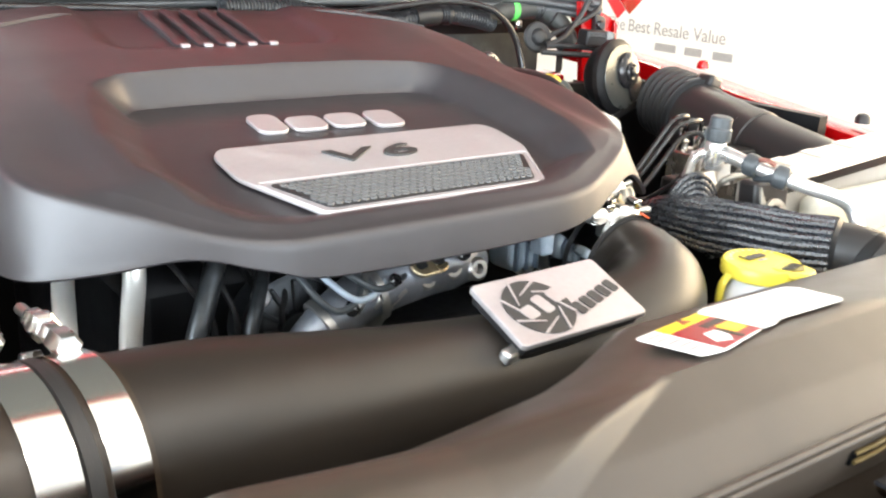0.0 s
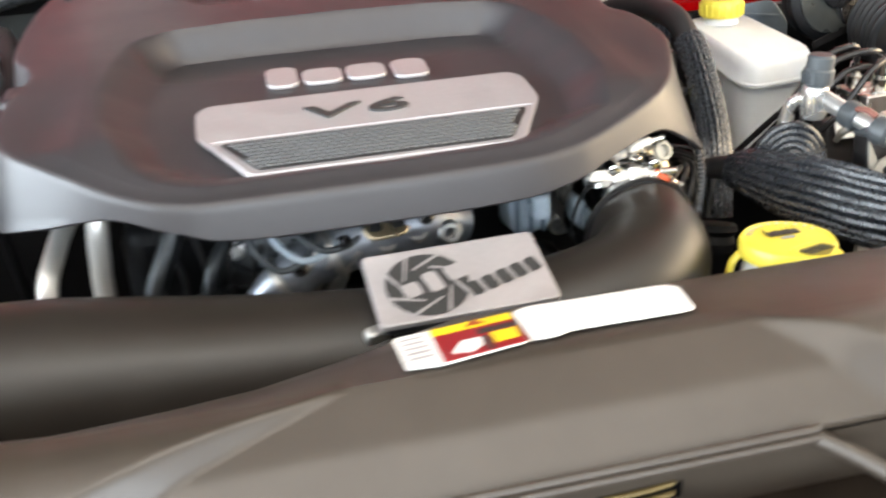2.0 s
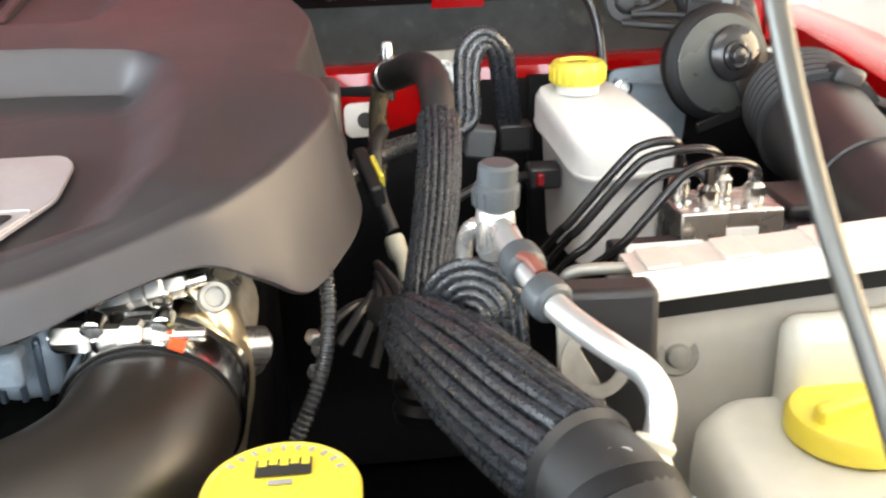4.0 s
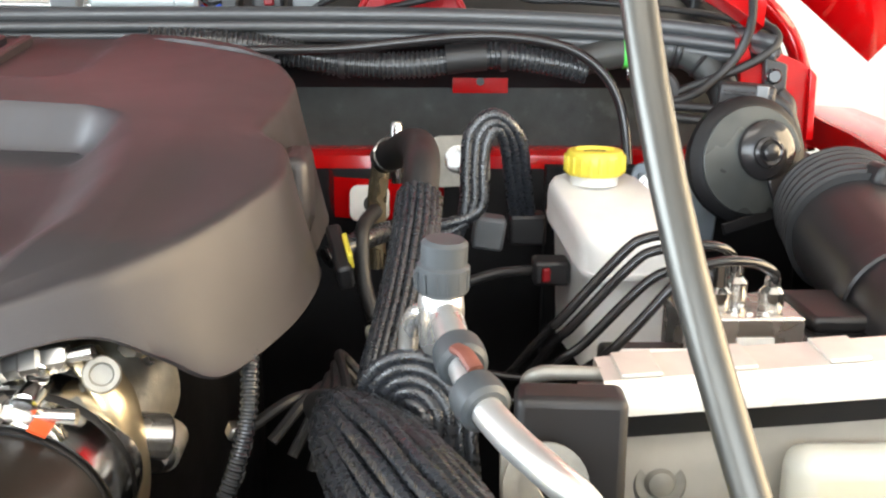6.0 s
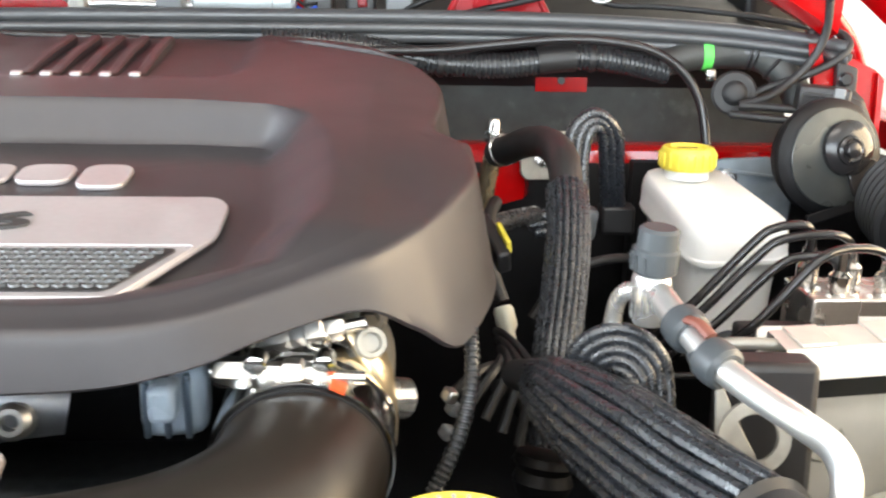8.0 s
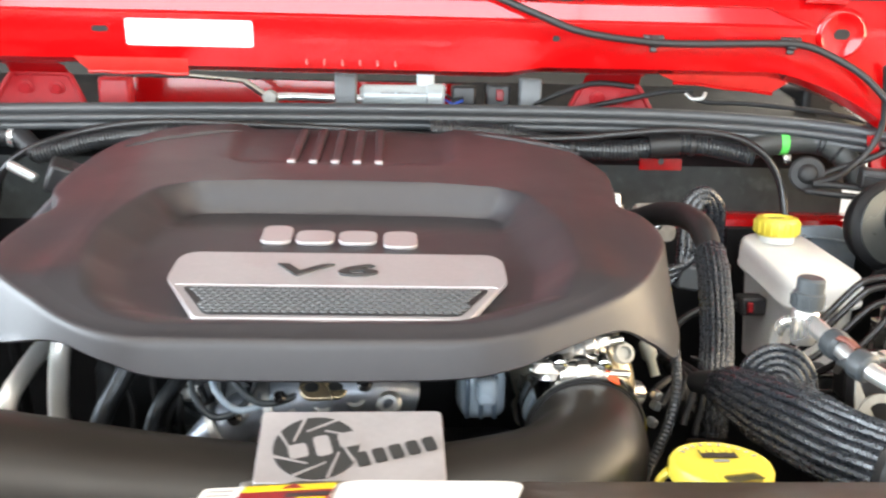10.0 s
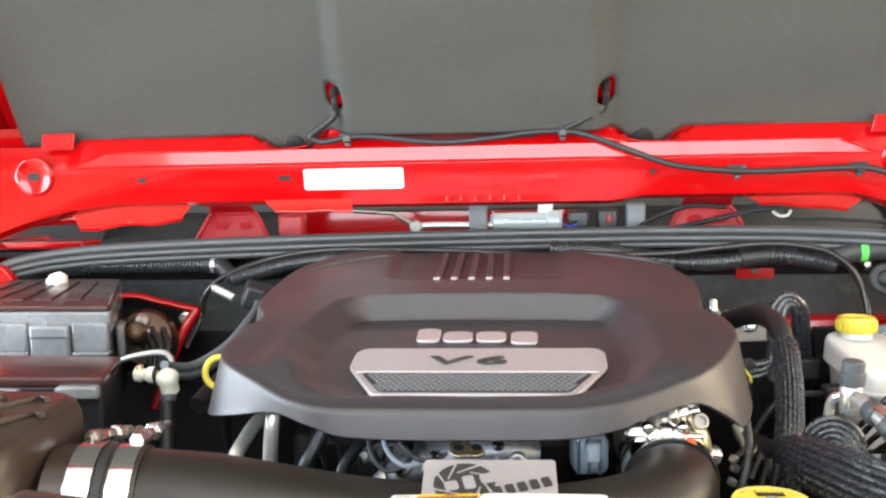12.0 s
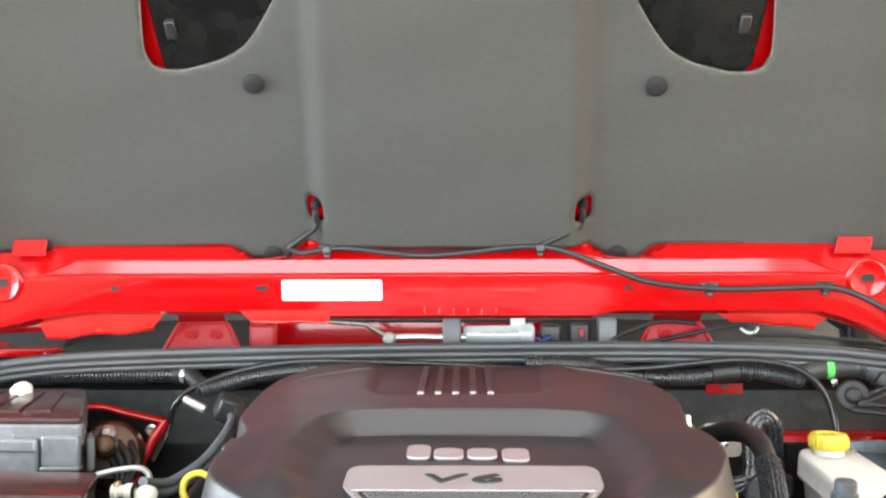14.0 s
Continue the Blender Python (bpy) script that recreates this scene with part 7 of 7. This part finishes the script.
    for f, p, q in ((0, (0.4225, 0.815, 1.0800), (0.4255, 0.800, 1.0770)), (1, (0.4300, 0.782, 1.0730), (0.4350, 0.770, 1.0705))):
        part("clip_collar", lathe([(0.0098, -0.0085), (0.0122, -0.0065), (0.0128, 0.0), (0.0122, 0.0065), (0.0098, 0.0085)], along(p, q), 24), GREYCAP, t, "black rubber clamp collar")
    part("clip_body", box(0.013, 0.034, 0.010, pose(0.4265, 0.798, 1.0700, -12, 0, -13)), GREYCAP, t, bevel=0.003)
    part("clip_strap", sweep([(0.4205, 0.806, 1.0885), (0.4245, 0.798, 1.0885), (0.4285, 0.790, 1.0845)], 0.0042, 10, 5, flat=0.6), REDBROWN, t, "rust-brown strap of the clamp")
    part("end_fitting", lathe([(0.0118, -0.010), (0.0138, -0.004), (0.0138, 0.004), (0.0100, 0.009), (0.0112, 0.013), (0.0090, 0.016)], along((0.4620, 0.7015, 1.0160), (0.4690, 0.7085, 1.0290)), 24), CREAM, t, "corroded pale end fitting")
    part("end_block", box(0.026, 0.016, 0.012, pose(0.4570, 0.6985, 1.0070, 0, 10, 25)), ALU, t, "cast end block", bevel=0.003)

    # sleeved hose bundle
    t = thing("radiator_hose", (0.40, 0.78, 0.95), "thick radiator hose in a ribbed woven sleeve", "hose")
    cords(t, [(0.3560, 0.897, 1.0130), (0.3665, 0.872, 1.0145), (0.3860, 0.832, 1.0115), (0.4000, 0.792, 1.0120), (0.4165, 0.750, 1.0110), (0.4325, 0.708, 1.0140)], [0.0125, 0.0210, 0.0285, 0.0298, 0.0298, 0.0290], 22, 0.0040, BRAID, RUBBER, 0.30, "sleeve_cord", wave=0.0011)
    part("gather", sweep([(0.3420, 0.925, 1.0060), (0.3500, 0.908, 1.0115), (0.3600, 0.888, 1.0150)], [0.010, 0.012, 0.0150], 16, 5), RUBBER, t, "gathered end of the sleeve")
    part("end_band", lathe([(0.0290, -0.003), (0.0330, 0), (0.0290, 0.004)], along((0.4325, 0.708, 1.0140), (0.4400, 0.690, 1.0145)), 36, close=False), RUBBER, t)
    part("end_hose", sweep([(0.4285, 0.718, 1.0130), (0.4380, 0.695, 1.0135), (0.4460, 0.672, 1.0090), (0.4510, 0.645, 0.9940), (0.4520, 0.625, 0.972)], [0.0285, 0.0300, 0.0305, 0.0300, 0.029], 32, 6), RUBBER, t, "plain rubber hose end")
    part("end_clamp", lathe([(0.0302, -0.006), (0.0316, -0.005), (0.0316, 0.005), (0.0302, 0.006)], along((0.4440, 0.678, 1.0105), (0.4490, 0.655, 1.0005)), 36, close=False), BLACKMETAL, t, "black spring band")
    part("end_mark", prism(rounded(0.012, 0.008, 0.003), 0.0008, along((0.4425, 0.679, 1.0404), (0.4420, 0.660, 1.10))), GREYINK, t, "faint white mark on the hose")
    part("clip", sweep([(0.468, 0.690, 1.006), (0.479, 0.680, 1.010), (0.484, 0.668, 1.002), (0.480, 0.660, 0.988), (0.470, 0.656, 0.980)], 0.0032, 10), BLUEGREY, t)
    t = thing("sleeved_cables", (0.40, 0.88, 0.98), "looped bundle of woven-sleeved cables", "wiring loom")
    centre = Vector((0.4000, 0.872, 1.0260))
    for k in range(5):
        o = 0.0058 * k
        r = 0.0300 - o
        pts = [(0.3610 + o * 0.7, 0.897 - 0.002 * k, 0.995), (0.3690 + o * 0.8, 0.884 - 0.002 * k, 1.016)]
        for a in (165, 140, 112, 84, 56, 28, 4):
            pts.append((centre.x + r * math.cos(radians(a)), centre.y + 0.016 * (0.5 - (165 - a) / 161) - 0.0015 * k, centre.z + r * 1.08 * math.sin(radians(a))))
        pts += [(0.4310 - o, 0.856, 1.006), (0.4360 - o, 0.846, 0.965)]
        part("strand", sweep(pts, 0.0042, 10, 6), BRAID, t)
    part("tie", sweep([(0.352, 0.892, 1.002), (0.358, 0.884, 1.020), (0.371, 0.880, 1.026), (0.384, 0.884, 1.014)], 0.008, 12, 5, flat=0.8), BRAID, t)

    # clutter between the cover and the hoses
    single("engine_loom", sweep([(0.306, 0.905, 1.056), (0.309, 0.888, 1.048), (0.309, 0.874, 1.022), (0.301, 0.862, 0.990), (0.285, 0.852, 0.957), (0.260, 0.845, 0.905)], 0.0050, 12, 6, ribs=0.0005, pitch=0.0040), LOOM, "black corrugated engine loom under the cover", "wiring loom")
    t = thing("knock_sensor", (0.36, 1.18, 0.95), "small sensor with a cream plug beside the engine", "sensor")
    part("plug", lathe([(0.008, 0), (0.010, 0.004), (0.010, 0.020), (0.006, 0.026), (0.006, 0.045)], along((0.362, 1.184, 0.965), (0.372, 1.165, 0.925)), 14), CREAM, t)
    part("lead", sweep([(0.362, 1.184, 0.97), (0.352, 1.20, 1.0), (0.350, 1.22, 1.04), (0.36, 1.26, 1.05)], 0.007, 10), RUBBER, t)
    single("engine_loom", sweep([(0.32, 1.20, 1.02), (0.345, 1.22, 1.03), (0.37, 1.26, 1.03), (0.41, 1.33, 1.02)], 0.010, 12, 6), BRAID, "black braided loom behind the heater hose", "wiring loom")
    t = thing("plug_group", (0.32, 0.95, 0.95), "small grey and metal plugs beside the engine", "connector")
    for x, y, z, mt in ((0.297, 0.895, 1.004, ALU), (0.300, 0.905, 0.990, GREYPL), (0.335, 0.95, 0.985, RUBBER), (0.296, 0.90, 0.975, GREYPL)):
        part("plug", box(0.008, 0.010, 0.009, pose(x, y, z, 12, 20, 30)), mt, t, bevel=0.002)
    for k in range(5):
        part("lead", sweep([(0.30 + 0.012 * k, 0.93, 0.99 - 0.01 * k), (0.325 + 0.008 * k, 0.95, 1.0), (0.345, 0.98 + 0.02 * k, 0.985), (0.36 + 0.01 * k, 1.02, 0.93)], 0.0036, 8), RUBBER, t)
    t = thing("oil_tag", (0.318, 1.10, 1.04), "small yellow tag on the engine cover bracket", "tag")
    part("tag", box(0.004, 0.03, 0.012, pose(0.349, 1.075, 1.062, 20, -10, 10)), YELLOW, t, bevel=0.001)
    part("strap", box(0.012, 0.06, 0.020, pose(0.342, 1.085, 1.055, 20, -10, 10)), PLASTIC, t, bevel=0.003)


right_side()


def coolant_details():
    t = scene.objects["coolant_filler"]
    m = Matrix.Translation((0.290, 0.694, -0.0085))
    part("pictogram", box(0.026, 0.013, 0.0006, m @ pose(0.001, 0.012, 1.0395)), INK, t)
    for k in range(5):
        part("pictogram_wave", box(0.004, 0.005, 0.0007, m @ pose(-0.009 + 0.005 * k, 0.0155 + 0.001 * (k % 2), 1.0397)), YELLOW, t)
    part("print_bar", box(0.011, 0.003, 0.0006, m @ pose(0, 0.000, 1.0396)), GREYINK, t)
    for k in range(10):
        part("print_bar", box(0.004, 0.002, 0.0005, m @ pose(0, 0, 1.0393, 0, 0, 20 + 14 * k) @ Matrix.Translation((0.029, 0, 0))), GREYINK, t)
    # the tongue at the cap's edge with its hatched plate, the lower collar and the strap between them
    turn = m @ pose(0, 0, 0, 0, 0, -76)
    tongue = part("tongue", prism(soften([(0.014, -0.0165), (0.036, -0.0165), (0.0475, -0.0110), (0.0485, 0.0), (0.0475, 0.0110), (0.036, 0.0165), (0.014, 0.0165)], 0.007), 0.0060, turn @ pose(0, 0, 1.0330)), YELLOW, t, "yellow tongue of the cap", bevel=0.002, segs=3)
    part("arrow_plate", prism(soften([(0.022, -0.0135), (0.033, -0.0135), (0.0405, 0.0), (0.033, 0.0135), (0.022, 0.0135)], 0.004), 0.0006, turn @ pose(0, 0, 1.0391)), OLIVE, tongue, "olive hatched plate")
    for k in range(9):
        part("hatch", box(0.010, 0.0008, 0.0005, turn @ pose(0.029, -0.0108 + 0.0027 * k, 1.0399, 0, 0, 30)), INK, tongue)
    part("skirt", lathe([(0.034, 0.964), (0.0395, 0.967), (0.0405, 0.975), (0.0385, 0.980), (0.034, 0.982)], m, 40), YELLOW, t, "yellow collar")
    part("strap", sweep([m @ Vector((-0.0355, 0.008, 1.028)), m @ Vector((-0.0415, 0.010, 1.018)), m @ Vector((-0.0425, 0.010, 0.995)), m @ Vector((-0.0385, 0.008, 0.974))], 0.0045, 12, 6, flat=0.7), YELLOW, t, "yellow strap of the cap")
    part("foot", box(0.016, 0.020, 0.012, m @ pose(0.0395, 0.004, 0.973)), YELLOW, t, "yellow collar lug", bevel=0.004, segs=3)


OLIVE = material("olive_printed_plate", (0.22, 0.18, 0.02), 0.5, var=0.2)
coolant_details()


# near-black base paints in the shade under the lip; the flecks are dust
LIPDARK = material("shaded_dusty_lip", (0.012, 0.0085, 0.006), 0.6, var=0.4, scale=90, bump=0.3, wear=((0.05, 0.036, 0.026), 0.36), spec=0.12)
DARKSTEEL = material("dark_oiled_steel", (0.30, 0.25, 0.18), 0.22, 1.0, var=0.3, scale=90)
DARKGRIT = material("dark_grained_plastic", (0.040, 0.031, 0.024), 0.6, var=0.6, scale=420, bump=0.9, bump_scale=480, wear=((0.15, 0.115, 0.085), 0.40), spec=0.25)
BRASSY = material("dull_brass_strip", (0.10, 0.068, 0.022), 0.45, 0.5, var=0.3)
DEEPHOLE = material("deep_hole", (0.002, 0.002, 0.002), 0.95, spec=0.03)


def radiator_cover_details():
    t = scene.objects["radiator_cover"]
    # bead, slots and clips along the front lip
    for y, z, r in ((0.4330, 1.0560, 0.0024), (0.4312, 1.0518, 0.0022)):
        part("lip_bead", sweep([(-0.114, y, z), (0.0, y, z), (0.07, y, z), (0.145, y, z)], r, 10, 4), SHROUD, t)
    part("lip_panel", loft([[(x, 0.4368, 1.0500), (x, 0.4380, 1.0440), (x, 0.4410, 1.0310), (x, 0.4430, 1.0200), (x, 0.4445, 1.0080)] for x in np.linspace(-0.112, 0.76, 30)]), SHROUD, t, "upright lip below the bead")
    # ledge whose dark colour carries the shade below the lip
    part("lip_shelf", loft([[(x, 0.4450, 1.0128), (x, 0.4240, 1.0126), (x, 0.4100, 1.0126)] for x in np.linspace(-0.112, 0.76, 30)]), LIPDARK, t, "dusty ledge below the lip, its shade painted dark")
    part("lip_front", loft([[(x, 0.4120, 1.0120), (x, 0.4115, 1.0235), (x, 0.4090, 1.0250), (x, 0.4030, 1.0235), (x, 0.3985, 1.0180), (x, 0.3950, 1.0)] for x in np.linspace(-0.112, 0.76, 30)]), DARKGRIT, t, "grained front edge of the ledge")
    slot = part("lip_slot", box(0.046, 0.003, 0.010, pose(0.054, 0.4405, 1.0310, 8)), DEEPHOLE, t, "dark slot in the lip", bevel=0.001)
    for k in range(2):
        part("slot_strip", sweep([(0.034, 0.4390, 1.0285 + 0.006 * k), (0.052, 0.4380, 1.0292 + 0.006 * k), (0.072, 0.4390, 1.0300 + 0.006 * k)], 0.0016, 8, 3), BRASSY, slot, "brassy metal strip")
    part("lip_stay", sweep([(0.140, 0.436, 1.052), (0.158, 0.425, 1.044), (0.176, 0.412, 1.034)], 0.0045, 10, 5), SHROUD, t, "slanted stay at the bead's end")
    for x, y, z, n in ((-0.0755, 0.4405, 1.0245, (0, -1.0, -0.10)), (-0.0765, 0.4040, 1.0248, (0, -0.25, 1))):
        part("lip_hole", lathe([(0.011, 0), (0.011, 0.0012), (0.0001, 0.0012)], along((x, y, z), Vector((x, y, z)) + Vector(n)), 20), DEEPHOLE, t)
        part("lip_ring", lathe([(0.011, 0.0), (0.0120, 0.001), (0.0116, 0.0018), (0.0108, 0.001)], along((x, y, z), Vector((x, y, z)) + Vector(n)), 20, close=False), SHROUD, t)
    for x in (0.085, 0.25):
        part("push_clip", lathe([(0.008, 0), (0.008, 0.002), (0.004, 0.004), (0.0001, 0.0042)], Matrix.Translation((x, 0.583, 1.0612)), 16), PLASTIC, t)
    t = thing("latch_striker", (0.06, 0.42, 0.98), "dark metal hood latch striker", "latch")
    part("loop", sweep([(0.036, 0.420, 1.022), (0.032, 0.402, 1.024), (0.042, 0.392, 1.024), (0.070, 0.392, 1.024), (0.080, 0.402, 1.024), (0.076, 0.420, 1.022)], 0.0050, 12, 6), DARKSTEEL, t)
    part("plate", box(0.060, 0.016, 0.003, pose(0.056, 0.413, 1.0275)), BLACKMETAL, t, bevel=0.001)
    for x in (-0.128, 0.235):
        t = thing("grille_bolt", (x, 0.42, 0.99), "grey plastic push bolt on the grille panel", "bolt", "grille bolts")
        part("head", lathe([(0.013, 0), (0.013, 0.004), (0.010, 0.006), (0.0001, 0.0065)], Matrix.Translation((x, 0.400, 1.0205)), 20), GRIME, t)


radiator_cover_details()


def poster():
    t = thing("wall_poster", (3.11, 3.3, 0.6), "white wall poster with a red diamond and dark lettering", "poster")
    part("sheet", box(0.006, 2.0, 1.5, pose(3.120, 3.1, 1.15)), WHITE, t)
    part("diamond", prism([(0, 0.13), (0.13, 0.0), (0, -0.13), (-0.13, 0.0)], 0.002, pose(3.1165, 3.66, 1.05, 90, 0, -90)), REDSTK2, t)
    words = [text_mesh(w, 0.085, 0.0006, Matrix.Identity(4)) for w in ("The", "Best", "Resale", "Value")]
    spans = [(min(v.co.x for v in bm.verts), max(v.co.x for v in bm.verts)) for bm in words]
    gap = 0.026
    x = -(sum(b - a for a, b in spans) + 3 * gap) / 2
    for bm, (a, b) in zip(words, spans):
        bm.transform(pose(3.1155, 3.36, 0.895, 90, 0, -90) @ Matrix.Translation((x - a, 0, 0)))
        part("word", bm, GREYINK, t)
        x += b - a + gap
    for k, w in enumerate((0.13, 0.10, 0.11)):
        part("print_bar", box(0.001, w, 0.036, pose(3.1155, 3.33 - 0.17 * k, 0.815)), GREYINK, t)


REDSTK2 = material("red_print", (0.70, 0.02, 0.03), 0.5)
poster()
